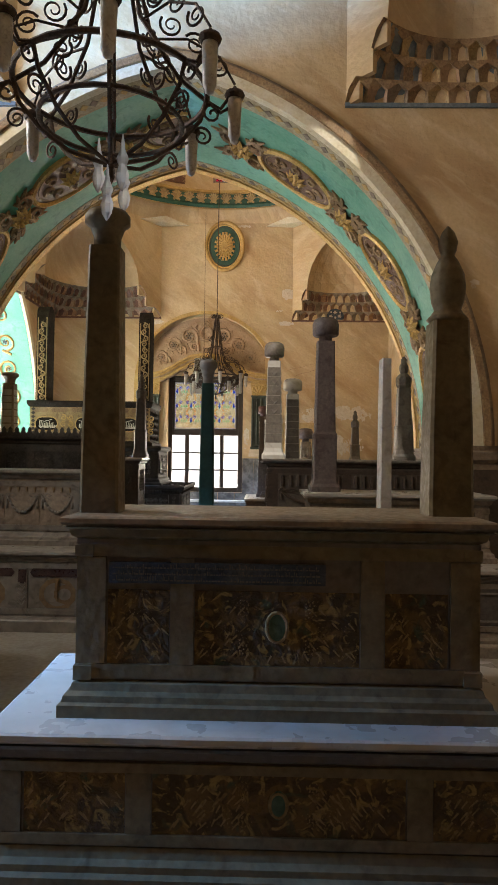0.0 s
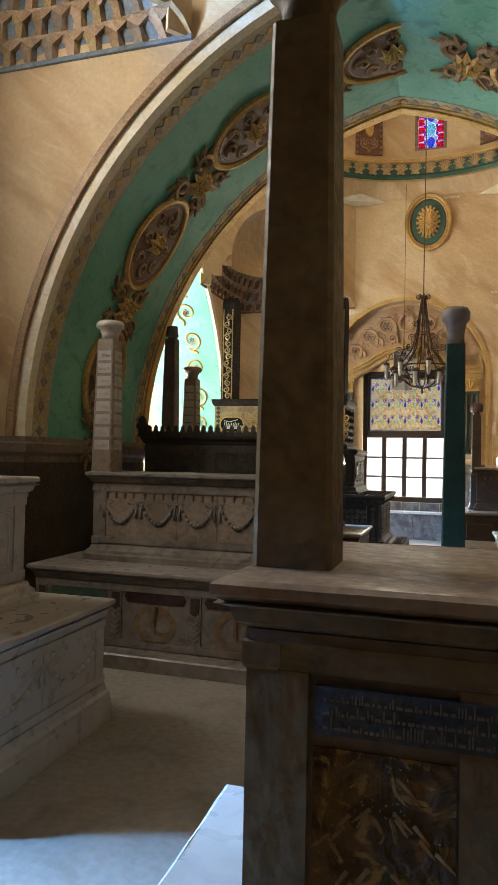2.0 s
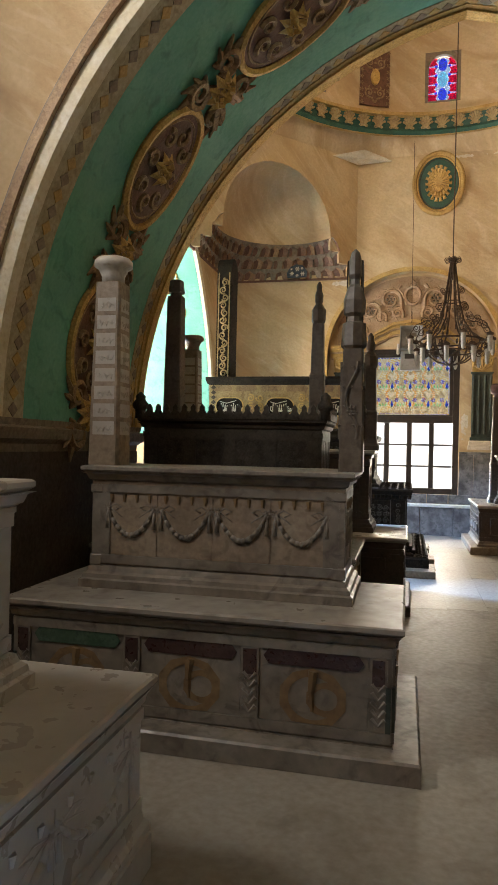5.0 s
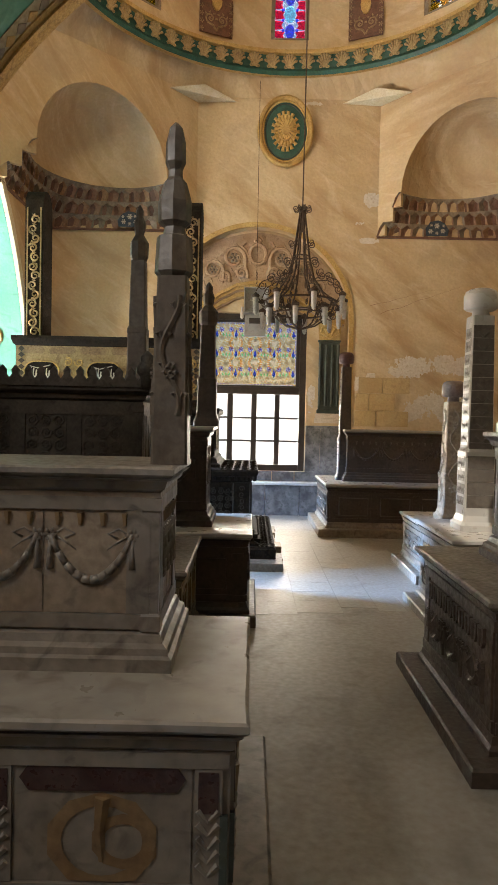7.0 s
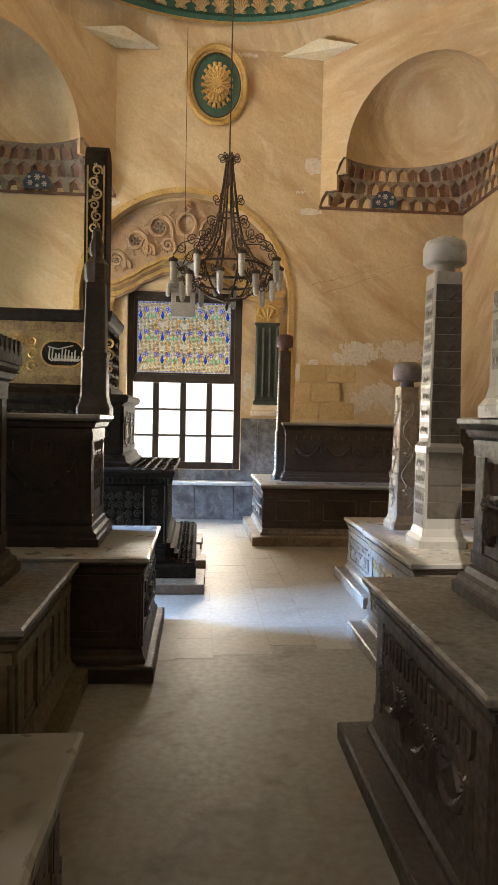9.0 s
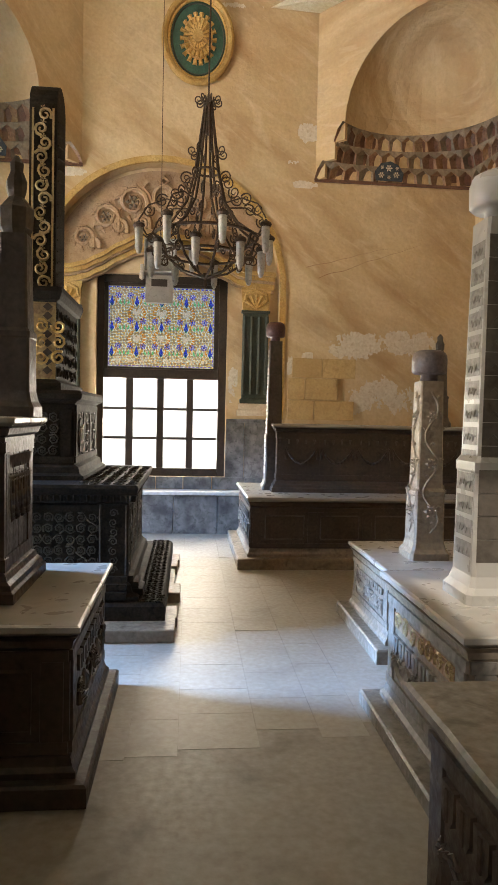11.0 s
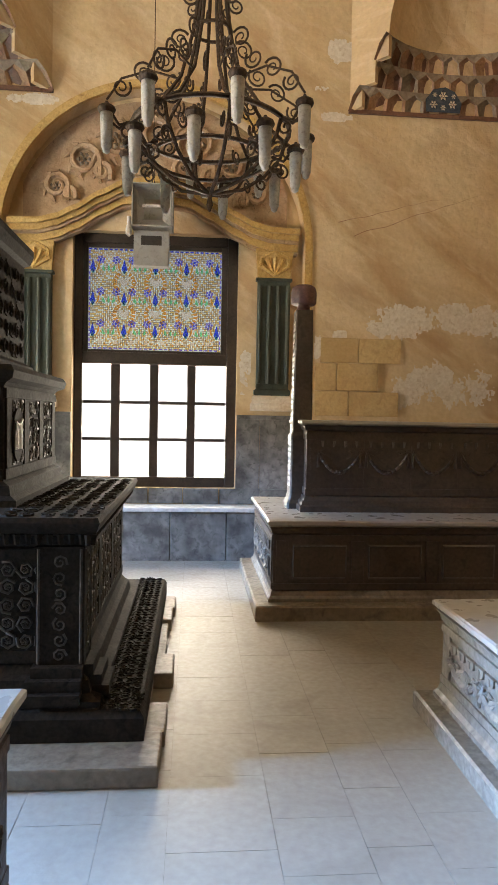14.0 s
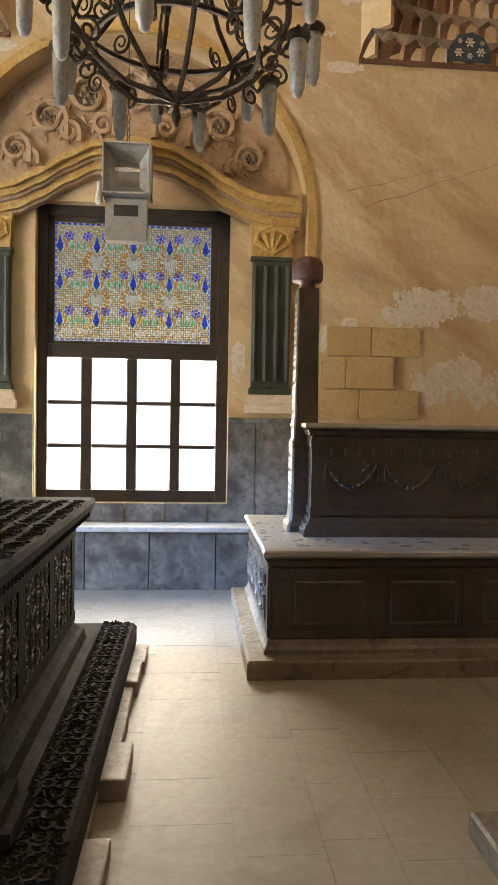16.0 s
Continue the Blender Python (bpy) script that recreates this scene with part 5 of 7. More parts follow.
for side in ("near", "right"):
    place, wdt = face_of(side, (-3.53, -1.71, 10.25, 11.02))
    nn = int(wdt / 0.085)
    for i in range(nn):
        bm = bmesh.new()
        u, w = wdt * (i + 0.5) / nn, wdt / nn * 0.5
        prism(bm, [(u - w, 1.925), (u + w, 1.925), (u + w, 1.97), (u + w * 0.5, 2.0), (u + w * 0.55, 2.03), (u, 2.06), (u - w * 0.55, 2.03), (u - w * 0.5, 2.0), (u - w, 1.97)], place, -0.03)
        part("cresting", bm, LEAD, l3)
for x in (-3.5, -1.74):
    bm = bmesh.new()
    turned(bm, x, 10.28, [(1.92, 0.05), (2.0, 0.05), (2.02, 0.07), (2.06, 0.075), (2.10, 0.045), (2.13, 0.05), (2.17, 0.01)], 12)
    part("corner_finial", bm, LEAD, l3, "", True)
# L2: dark tomb
cenotaph("dark brown marble tomb with garlands and tall headstone", (-3.8, -1.05, 11.34, 12.48), 0.775, (BROWN, BROWN, BROWN), (-3.65, -1.43, 11.68, 12.26), 1.66, "panel", "swag", ("near", "right"), 0.10, 0.09, counts=(4, 4), slab_mat=SLAB, end_style="tongue",
         posts=[(-1.445, 11.95, 1.66, 2.98, 0.080, "knob", BROWN), (-3.55, 11.95, 1.66, 2.98, 0.11, "disc", TAN, TAN, None, "rows")])
# R2, R3, R4 along the other side
cenotaph("pale marble tomb with carved swags on a step", (0.88, 3.2, 12.95, 13.95), 0.64, (MARBLE, MARBLE, MARBLE), None, 0, "swag", "swag", ("left", "near"), 0.10, 0.12, counts=(2, 4), slab_mat=SLAB,
         end_style="tongue", posts=[(1.26, 13.35, 0.64, 2.22, 0.105, "turban", TAN, PURPLE, None, "vine"), (2.8, 13.35, 0.64, 1.75, 0.1, "knob", TAN)])
cenotaph("pale marble tomb with gilt frieze and a white scripted headstone", (0.62, 3.2, 11.05, 12.13), 0.81, (TAN, MARBLE, MARBLE), None, 0, "flute", "swag", ("left", "near"), 0.08, 0.13, counts=(2, 4), slab_mat=SLAB,
         end_style="frieze", posts=[(0.94, 11.6, 0.81, 2.90, 0.115, "turban", SLAB, SLAB, None, "rows"), (2.82, 11.6, 0.81, 2.82, 0.1, "knob", GREYBROWN)])
cenotaph("dark carved marble tomb with fluted panels", (0.20, 2.75, 9.05, 10.36), 0.87, (BROWN, BROWN, BROWN, BROWN, GREYBROWN, GREYBROWN), (0.56, 2.45, 9.45, 10.1), 1.68, "flute", "flute", ("left", "near"), 0.09, 0.158, counts=(2, 2), slab_mat=MARBLE, overs=(0.07, 0.05),
         end_style="tongue", posts=[(0.62, 9.78, 1.68, 3.14, 0.10, "turban", SLAB, GREYBROWN, None, "rows"), (2.24, 9.78, 1.68, 2.98, 0.09, "knob", GREYBROWN)])
# RC: tomb in the corner by the window
cenotaph("dark brown marble tomb with faded garlands beside the window", (0.16, 3.45, 15.80, 17.36), 0.79, (BROWN, GREYBROWN, BROWN), (0.52, 3.3, 16.34, 16.98), 1.61, "panel", "swag", ("near", "left"), 0.12, 0.15, counts=(5, 6), slab_mat=SLAB,
         end_style="tongue", posts=[(0.50, 16.62, 0.79, 2.86, 0.095, "turban", BROWN, MAROON, None, "siderows"), (2.6, 16.62, 1.61, 2.78, 0.09, "knob", GREYBROWN)])

for o in bpy.data.objects["cenotaph"].children_recursive:
    if o.name.startswith("inlay_scrollwork"):
        tagged(o, kind="stuff")
for c in [o for o in bpy.data.objects if o.get("label", "").startswith("dark brown marble tomb with faded")]:
    for o in c.children:
        if o.name.startswith("plinth"):
            o.data.materials[0] = TAN

# ---- the black and gold tomb ----
bk = thing("black_cenotaph", -2.6, 14.5, 0, "black carved metal tomb with gilt inscribed chest and two tall steles", "tomb")
for i in range(8):
    bm = bmesh.new()
    y0 = 13.31 + 0.352 * i
    jit = 0.03 * math.sin(i * 2.7)
    box(bm, -1.75, -0.63 + jit - (0.06 if i in (2, 5) else 0), y0, y0 + 0.342, 0.0, 0.095 - 0.012 * (i % 3), 0.012)
    part("footing_stone", bm, TAN, bk)
for i in range(5):
    bm = bmesh.new()
    x0 = -4.5 + 0.63 * i
    box(bm, x0, x0 + 0.62, 13.31 + 0.02 * (i % 2), 13.9, 0.0, 0.09, 0.012)
    part("footing_stone", bm, TAN, bk)
bm = bmesh.new()
tier(bm, (-4.4, -0.72, 13.55, 16.1), [(0.085, 0), (0.10, 0.01), (0.205, 0.01), (0.235, -0.01), (0.24, -0.03)])
part("black_step", bm, SOOT, bk)
bm = bmesh.new()
for side, rct in (("right", (-4.4, -0.72, 13.55, 16.1)), ("near", (-4.4, -0.72, 13.55, 16.1))):
    place, wdt = face_of(side, rct)
    nn = int(wdt / 0.062)
    for i in range(nn):
        u = wdt * (i + 0.5) / nn
        for q in (0.035, 0.085, 0.135, 0.185):
            pts = spiral(u, q, 0.031, 1.25, (0.0 if i % 2 else math.pi) + 20 * q, 1 if i % 2 else -1, 9)
            tube(bm, [place(a, 0.24, -0.01 - b) for a, b in pts], 0.0062, 4, (1.3, 0.5))
        if i % 3 == 1:
            blossom(bm, lambda a, b, d: place(a, 0.24 + d, -0.01 - b), u, 0.12, 0, 0.035, 5)
tagged(part("step_arabesque", bm, SOOT, bk), kind="stuff")
bk_low = (-4.3, -1.04, 13.70, 15.56)
bm = bmesh.new()
tier(bm, bk_low, [(0.235, 0.12), (0.27, 0.12), (0.29, 0.07), (0.35, 0.055), (0.37, 0.03), (0.41, 0.0), (0.98, 0.0), (1.0, 0.03), (1.04, 0.04), (1.06, 0.09), (1.11, 0.11), (1.135, 0.10)])
b1 = part("lower_chest", bm, SOOT, bk)
panelled(b1, bk_low, ("near", "right"), 0.42, 0.97, "arabesque", (SOOT, LEAD, SOOT), 3)
bm = bmesh.new()
for side in ("near", "right"):
    place, wdt = face_of(side, (-4.3, -0.94, 13.58, 15.76))
    nn = int(wdt / 0.05)
    for i in range(nn):
        u = wdt * (i + 0.5) / nn
        line_on(bm, place, [(u, 1.005), (u, 1.055)], -0.045, 0.017, 5, (0.7, 1.2))
tagged(part("bead_moulding", bm, SOOT, b1), kind="stuff")
bm = bmesh.new()
for i in range(25):
    y = 13.66 + 0.074 * i
    for x in (-0.99, -1.09, -1.19, -1.29, -1.37):
        pts = spiral(0, 0, 0.040, 1.3, i + 9 * x, 1 if i % 2 else -1, 10)
        tube(bm, [(x + a, y + b, 1.137) for a, b in pts], 0.0065, 4, (1.3, 0.6))
tagged(part("ledge_arabesque", bm, SOOT, b1), kind="stuff")
for side in ("near", "right"):
    place, wdt = face_of(side, bk_low)
    u0, u1 = (wdt - 0.20, wdt + 0.028) if side == "near" else (-0.028, 0.17)
    bm = bmesh.new()
    prism(bm, [(u0, 0.41), (u1, 0.41), (u1, 0.985), (u0, 0.985)], place, 0.030)
    pier = part("corner_pilaster", bm, SOOT, b1)
    bm = bmesh.new()
    for u in (u0 + 0.014, u1 - 0.014):
        line_on(bm, place, [(u, 0.41 + 0.01), (u, 0.985 - 0.01)], 0.030, 0.008, 5)
    part("pilaster_trim", bm, LEAD, pier)
    bm = bmesh.new()
    for k in range(7):
        z, um = 0.41 + 0.05 + 0.075 * k, (u0 + u1) / 2
        line_on(bm, place, spiral(um, z, 0.036, 1.4, k, (-1) ** k, 10), 0.030, 0.006, 4, (1.3, 0.6))
    tagged(part("pilaster_scroll", bm, LEAD, pier), kind="stuff")
    for k, (zl_, dep, grow) in enumerate(((0.262, 0.150, 0.05), (0.315, 0.115, 0.03), (0.365, 0.075, 0.012))):
        bm = bmesh.new()
        prism(bm, [(u0 - grow, zl_), (u1 + 0.0, zl_), (u1 + 0.0, zl_ + 0.05), (u0 - grow, zl_ + 0.05)] if side == "near" else [(u0, zl_), (u1 + grow, zl_), (u1 + grow, zl_ + 0.05), (u0, zl_ + 0.05)], place, dep)
        part("pilaster_foot", bm, SOOT, pier)
bk_mid = (-4.1, -1.49, 14.02, 15.27)
bm = bmesh.new()
tier(bm, bk_mid, [(1.13, 0.09), (1.17, 0.09), (1.19, 0.05), (1.24, 0.04), (1.26, 0.0), (1.76, 0.0), (1.78, 0.02), (1.80, 0.06), (1.84, 0.07), (1.87, 0.05)])
b2 = part("middle_chest", bm, SOOT, bk)
panelled(b2, bk_mid, ("near", "right"), 1.27, 1.75, "arabesque", (SOOT, LEAD, SOOT), 3)
place, wdt = face_of("right", bk_mid)
bm = bmesh.new()
prism(bm, [(0.22 + 0.10 * math.cos(2 * math.pi * j / 14), 1.5 + 0.15 * math.sin(2 * math.pi * j / 14)) for j in range(14)], place, 0.02)
cart = part("script_shield", bm, SOOT, b2)
bm = bmesh.new()
for j in range(5):
    line_on(bm, place, [(0.16 + 0.028 * j, 1.42), (0.155 + 0.03 * j, 1.50 + 0.012 * (j % 3)), (0.17 + 0.028 * j, 1.56)], 0.024, 0.006, 4)
line_on(bm, place, [(0.15, 1.575), (0.2, 1.555), (0.25, 1.56), (0.29, 1.585)], 0.024, 0.008, 4)
part("script_lettering", bm, SCRIPT, cart)
bk_up = (-3.98, -1.66, 14.10, 15.10)
bm = bmesh.new()
tier(bm, bk_up, [(1.865, 0.05), (1.93, 0.05), (1.96, 0.0), (2.60, 0.0), (2.62, 0.03), (2.68, 0.05), (2.72, 0.05)])
b3 = part("upper_chest", bm, SOOT, bk)
place, wdt = face_of("near", bk_up)
bm = bmesh.new()
prism(bm, [(0.004, 1.962), (wdt - 0.004, 1.962), (wdt - 0.004, 2.598), (0.004, 2.598)], place, 0.006)
part("gilt_face", bm, PALMGILT, b3, "gilded face with black script cartouches")
bm = bmesh.new()
place_r, wdt_r = face_of("right", bk_up)
for p in range(8):
    for q in range(5):
        line_on(bm, place_r, spiral(0.07 + 0.122 * p, 2.03 + 0.118 * q, 0.052, 1.6, p + q, 1 if (p + q) % 2 else -1, 10), 0.002, 0.008, 4, (1.3, 0.6))
tagged(part("side_arabesque", bm, SOOT, b3), kind="stuff")
for lo, hi in ((1.97, 2.05), (2.50, 2.59)):
    for k in range(6):
        bm = bmesh.new()
        a, b = wdt * (k + 0.06) / 6, wdt * (k + 0.94) / 6
        prism(bm, [(a, (lo + hi) / 2), (a + 0.03, lo), (b - 0.03, lo), (b, (lo + hi) / 2), (b - 0.03, hi), (a + 0.03, hi)], place, 0.008)
        s = part("border_panel", bm, BRONZE, b3)
for k in range(3):
    a, b = wdt * (k + 0.14) / 3, wdt * (k + 0.70) / 3
    c, r = 2.275, 0.13
    bm = bmesh.new()
    prism(bm, [(a + r - r * math.sin(math.pi * j / 8), c - r * math.cos(math.pi * j / 8)) for j in range(9)] + [(b - r + r * math.sin(math.pi * j / 8), c + r * math.cos(math.pi * j / 8)) for j in range(9)], place, 0.010)
    ct = part("cartouche", bm, SOOT, b3, "black script cartouche with gilt rim")
    bm = bmesh.new()
    oval = [(a + r - r * math.sin(math.pi * j / 8), c - r * math.cos(math.pi * j / 8)) for j in range(9)] + [(b - r + r * math.sin(math.pi * j / 8), c + r * math.cos(math.pi * j / 8)) for j in range(9)]
    line_on(bm, place, oval + oval[:1], 0.010, 0.011, 5)
    part("cartouche_rim", bm, GILT, ct)
    bm = bmesh.new()
    rnd = random.Random(k)
    ww = b - a
    for q in range(9):
        u = a + 0.08 + (ww - 0.16) * q / 8.5
        h = rnd.uniform(0.05, 0.11)
        line_on(bm, place, [(u, c - 0.05), (u + 0.01, c - 0.05 + h)], 0.014, 0.009, 4)
        line_on(bm, place, [(u, c - 0.05), (u + 0.03, c - 0.075), (u + 0.07, c - 0.05), (u + 0.075, c - 0.02)], 0.014, 0.010, 4)
    line_on(bm, place, [(a + 0.07, c + 0.07), (a + ww * 0.4, c + 0.045), (a + ww * 0.75, c + 0.085)], 0.014, 0.008, 4)
    part("script_lettering", bm, SCRIPT, ct)
    bm = bmesh.new()
    u0 = b + 0.03
    for p in range(2):
        for q in range(3):
            line_on(bm, place, spiral(u0 + 0.08 + 0.14 * p, 2.14 + 0.13 * q, 0.06, 1.4, p + q, 1 if (p + q) % 2 else -1, 12), 0.006, 0.012, 4, (1.3, 0.6))
    tagged(part("gilt_scrollwork", bm, GILT, b3), kind="stuff")
for u in (0.02, wdt - 0.12):
    for k in range(8):
        bm = bmesh.new()
        zc = 2.0 + 0.075 * k
        prism(bm, [(u + 0.05, zc), (u + 0.09, zc + 0.035), (u + 0.05, zc + 0.07), (u + 0.01, zc + 0.035)], place, 0.012)
        part("lozenge", bm, BROWN, b3)
for sx, top, mt in ((-1.83, 4.52, SOOT), (-3.84, 4.62, SOOT)):
    hw, y0, y1 = 0.115, 14.32, 14.70
    bm = bmesh.new()
    prism(bm, [(y0, 2.70), (y0, top - 0.20)] + [((y0 + y1) / 2 - (y1 - y0) / 2 * math.cos(math.pi * j / 10), top - 0.20 + 0.20 * math.sin(math.pi * j / 10)) for j in range(1, 10)] + [(y1, top - 0.20), (y1, 2.70)], lambda u, w, d: (sx - hw + d, u, w), 2 * hw)
    st = part("stele", bm, mt, bk, "tall black stele with gilt arabesque edge")
    bm = bmesh.new()
    place, wdt = face_of("near", (sx - hw, sx + hw, y0, y1))
    line_on(bm, place, [(0.03, 2.75), (0.03, top - 0.25)], 0.0, 0.012, 4)
    line_on(bm, place, [(wdt - 0.03, 2.75), (wdt - 0.03, top - 0.25)], 0.0, 0.012, 4)
    for k in range(13):
        z = 2.80 + 0.118 * k
        line_on(bm, place, spiral(wdt / 2 + 0.015 * (-1) ** k, z, 0.06, 1.4, k, (-1) ** k, 12), 0.005, 0.012, 4, (1.4, 0.6))
        blossom(bm, place, wdt / 2, z + 0.055, 0.0, 0.03, 5)
    part("stele_arabesque", bm, PALMGILT, st)
    for s in ("right", "left"):
        place, wdt = face_of(s, (sx - hw, sx + hw, y0, y1))
        for k in range(15):
            bm = bmesh.new()
            z = 2.78 + 0.10 * k
            line_on(bm, place, [(0.05, z), (wdt - 0.05, z + 0.07)], 0.0, 0.010, 4)
            part("rib", bm, SOOT, st)

# ---- window ----
win = thing("window_1", -0.96, 18.39, WZ0, "dark wooden window, coloured glass above clear panes", "window", "", "structure")
YW = 18.36
for x0, x1, z0, z1, nm in ((WX0, WX0 + 0.10, WZ0, WZ1, "window_frame"), (WX1 - 0.12, WX1, WZ0, WZ1, "window_frame"), (WX0 + 0.10, WX1 - 0.12, WZ1 - 0.11, WZ1, "window_frame"), (WX0 + 0.10, WX1 - 0.12, 2.22, 2.36, "transom"), (WX0 + 0.10, WX1 - 0.12, WZ0, 0.90, "window_frame")):
    bm = bmesh.new()
    box(bm, x0, x1, YW, YW + 0.12, z0, z1, 0.012)
    part(nm, bm, WOOD, win)
bm = bmesh.new()
for x0, x1, z0, z1 in ((WX0 + 0.10, -1.755, 2.36, 3.62), (-0.20, WX1 - 0.12, 2.36, 3.62), (-1.755, -0.20, 3.57, 3.62), (-1.755, -0.20, 2.36, 2.39)):
    box(bm, x0, x1, YW + 0.02, YW + 0.07, z0, z1, 0.006)
part("glass_rebate", bm, WOOD, win)
cols = [(-1.81, -1.485), (-1.375, -1.03), (-0.925, -0.59), (-0.49, -0.135)]
rws = [(0.92, 1.32), (1.36, 1.755), (1.795, 2.20)]
for a, b in [(WX0 + 0.09, cols[0][0])] + [(cols[i][1], cols[i + 1][0]) for i in range(3)]:
    bm = bmesh.new()
    box(bm, a, b, YW + 0.025, YW + 0.085, 0.895, 2.225, 0.008)
    part("stile", bm, WOOD, win)
for a, b in cols:
    for z0, z1 in ((1.32, 1.36), (1.755, 1.795)):
        bm = bmesh.new()
        box(bm, a - 0.004, b + 0.004, YW + 0.035, YW + 0.075, z0, z1, 0.006)
        part("glazing_bar", bm, WOOD, win)
    for z0, z1 in rws:
        bm = bmesh.new()
        box(bm, a - 0.003, b + 0.003, YW + 0.052, YW + 0.056, z0 - 0.003, z1 + 0.003)
        p = part("pane", bm, CLEAR, win)
        p.visible_shadow = False
# coloured glass panel
pl = lambda u, w, d: (u, YW + 0.045 - d, w)
bm = bmesh.new()
box(bm, -1.756, -0.199, YW + 0.046, YW + 0.050, 2.389, 3.571)
cg = part("coloured_glass_panel", bm, BEADS, win, "panel of small coloured glass pieces in plaster lattice")


glass_outlines = []


def glass_piece(pts, m, d=0.004):
    bm = bmesh.new()
    prism(bm, pts, pl, d)
    glass_outlines.append(pts)
    return part("glass_piece", bm, m, cg)


def round_glass(u, w, r, m, d=0.004, n=8):
    return glass_piece([(u + r * math.cos(2 * math.pi * j / n), w + r * math.sin(2 * math.pi * j / n)) for j in range(n)], m, d)


def leaf(u, w, h, wd, lean=0.0):
    return [(u, w - h), (u + wd + lean, w - h * 0.4), (u + lean * 1.5, w + h), (u - wd + lean, w - h * 0.4)]


for r, z in enumerate((3.36, 2.99, 2.62)):
    for k in range(5):
        x = -1.705 + 0.363 * k
        glass_piece(leaf(x, z, 0.085, 0.034), GLASS[0])
        glass_piece(leaf(x, z - 0.05, 0.04, 0.02), GLASS[1], 0.008)
        for h in (-1, 1):
            if -1.745 < x + h * 0.06 < -0.21:
                glass_piece([(x + h * 0.03, z - 0.09), (x + h * 0.075, z - 0.02), (x + h * 0.085, z + 0.09), (x + h * 0.06, z + 0.02)], GLASS[2])
        if k < 4:
            xm = x + 0.1815
            for h in (-1, 1):
                xd, zd = xm + h * 0.09, z + 0.075
                for q in range(7):
                    rr_, aa = (0.0, 0.0) if q == 6 else (0.034, math.pi / 3 * q + 0.3)
                    round_glass(xd + rr_ * math.cos(aa), zd + rr_ * math.sin(aa), 0.0175, GLASS[3] if q < 6 else GLASS[0], 0.004, 6)
                glass_piece(leaf(xm + h * 0.042, z - 0.02, 0.042, 0.020, h * 0.016), GLASS[1])
            glass_piece(leaf(xm, z - 0.015, 0.045, 0.017), GLASS[1])
        if r < 2 and 0 < k < 4:
            zh = z - 0.185
            heart = [(0, -0.055), (0.06, 0.0), (0.065, 0.04), (0.035, 0.06), (0, 0.035), (-0.035, 0.06), (-0.065, 0.04), (-0.06, 0.0)]
            glass_piece([(x + a, zh + b) for a, b in heart], GLASS[4])
            for h in (-1, 1):
                for q in range(6):
                    t0, t1 = -1.0 + 0.36 * q, -0.74 + 0.36 * q
                    glass_piece([(x + h * 0.088 * math.cos(t0), zh + 0.09 * math.sin(t0)), (x + h * 0.135 * math.cos(t0), zh + 0.135 * math.sin(t0)), (x + h * 0.135 * math.cos(t1), zh + 0.135 * math.sin(t1)), (x + h * 0.088 * math.cos(t1), zh + 0.09 * math.sin(t1))], GLASS[2])
for k in range(8):
    x = -1.62 + 0.1815 * k
    round_glass(x, 2.475, 0.026, GLASS[4])
    for q in range(7):
        aa = -0.3 + 0.62 * q
        round_glass(x + 0.058 * math.cos(aa), 2.475 + 0.058 * math.sin(aa), 0.012, GLASS[4 if q % 2 else 2], 0.004, 6)
for k in range(26):
    x = -1.735 + 0.059 * k
    for z in (3.555, 2.405):
        glass_piece([(x - 0.02, z - 0.008), (x + 0.02, z - 0.008), (x + 0.02, z + 0.008), (x - 0.02, z + 0.008)], GLASS[0 if z > 3 else 3])
for k in range(19):
    z = 2.44 + 0.06 * k
    for x in (-1.742, -0.213):
        glass_piece([(x - 0.008, z - 0.02), (x + 0.008, z - 0.02), (x + 0.008, z + 0.02), (x - 0.008, z + 0.02)], GLASS[3])
# leading lattice of the glass
bm = bmesh.new()


def inside(u, w, pts):
    odd = False
    for (ax, az), (bx, bz) in zip(pts, pts[1:] + pts[:1]):
        if (az > w) != (bz > w) and u < ax + (w - az) * (bx - ax) / (bz - az):
            odd = not odd
    return odd


bounds = [(min(p[0] for p in o), max(p[0] for p in o), min(p[1] for p in o), max(p[1] for p in o), o) for o in glass_outlines]
CELL = 0.0222
beads = bmesh.new()
for i in range(70):
    for j in range(53):
        x, z = -1.744 + CELL * i, 2.402 + CELL * j
        if any(a <= x <= b and c <= z <= d and inside(x, z, o) for a, b, c, d, o in bounds):
            continue
        hs = CELL / 2
        hr = CELL * (0.355 + 0.10 * math.sin(i * 0.77) * math.sin(j * 0.77 + 0.4 * i) + 0.08)
        outer = [(x + hs * a, z + hs * b) for a, b in ((1, 0), (1, 1), (0, 1), (-1, 1), (-1, 0), (-1, -1), (0, -1), (1, -1))]
        inner = [(x + hr * math.cos(math.pi * q / 4), z + hr * math.sin(math.pi * q / 4)) for q in range(8)]
        vo, vi = [bm.verts.new(pl(*p, 0.002)) for p in outer], [bm.verts.new(pl(*p, 0.002)) for p in inner]
        for q in range(8):
            bm.faces.new((vo[q], vo[(q + 1) % 8], vi[(q + 1) % 8], vi[q]))
        if (i * 3 + j * 2) % 7 < 5:
            beads.faces.new([beads.verts.new(pl(*p, 0.003)) for p in inner]).material_index = 1 if (i + 2 * j) % 5 < 2 else 0
tagged(part("glass_bead", beads, [GLASS[2], GLASS[4]], cg), kind="stuff")
tagged(part("plaster_lattice", bm, BRONZE, cg), kind="stuff")

# ---- recess dressing ----
YR = YB1 + 0.26
cor = thing("window_cornice", RX, YR, 3.5, "yellow painted serpentine cornice over the window", "cornice")


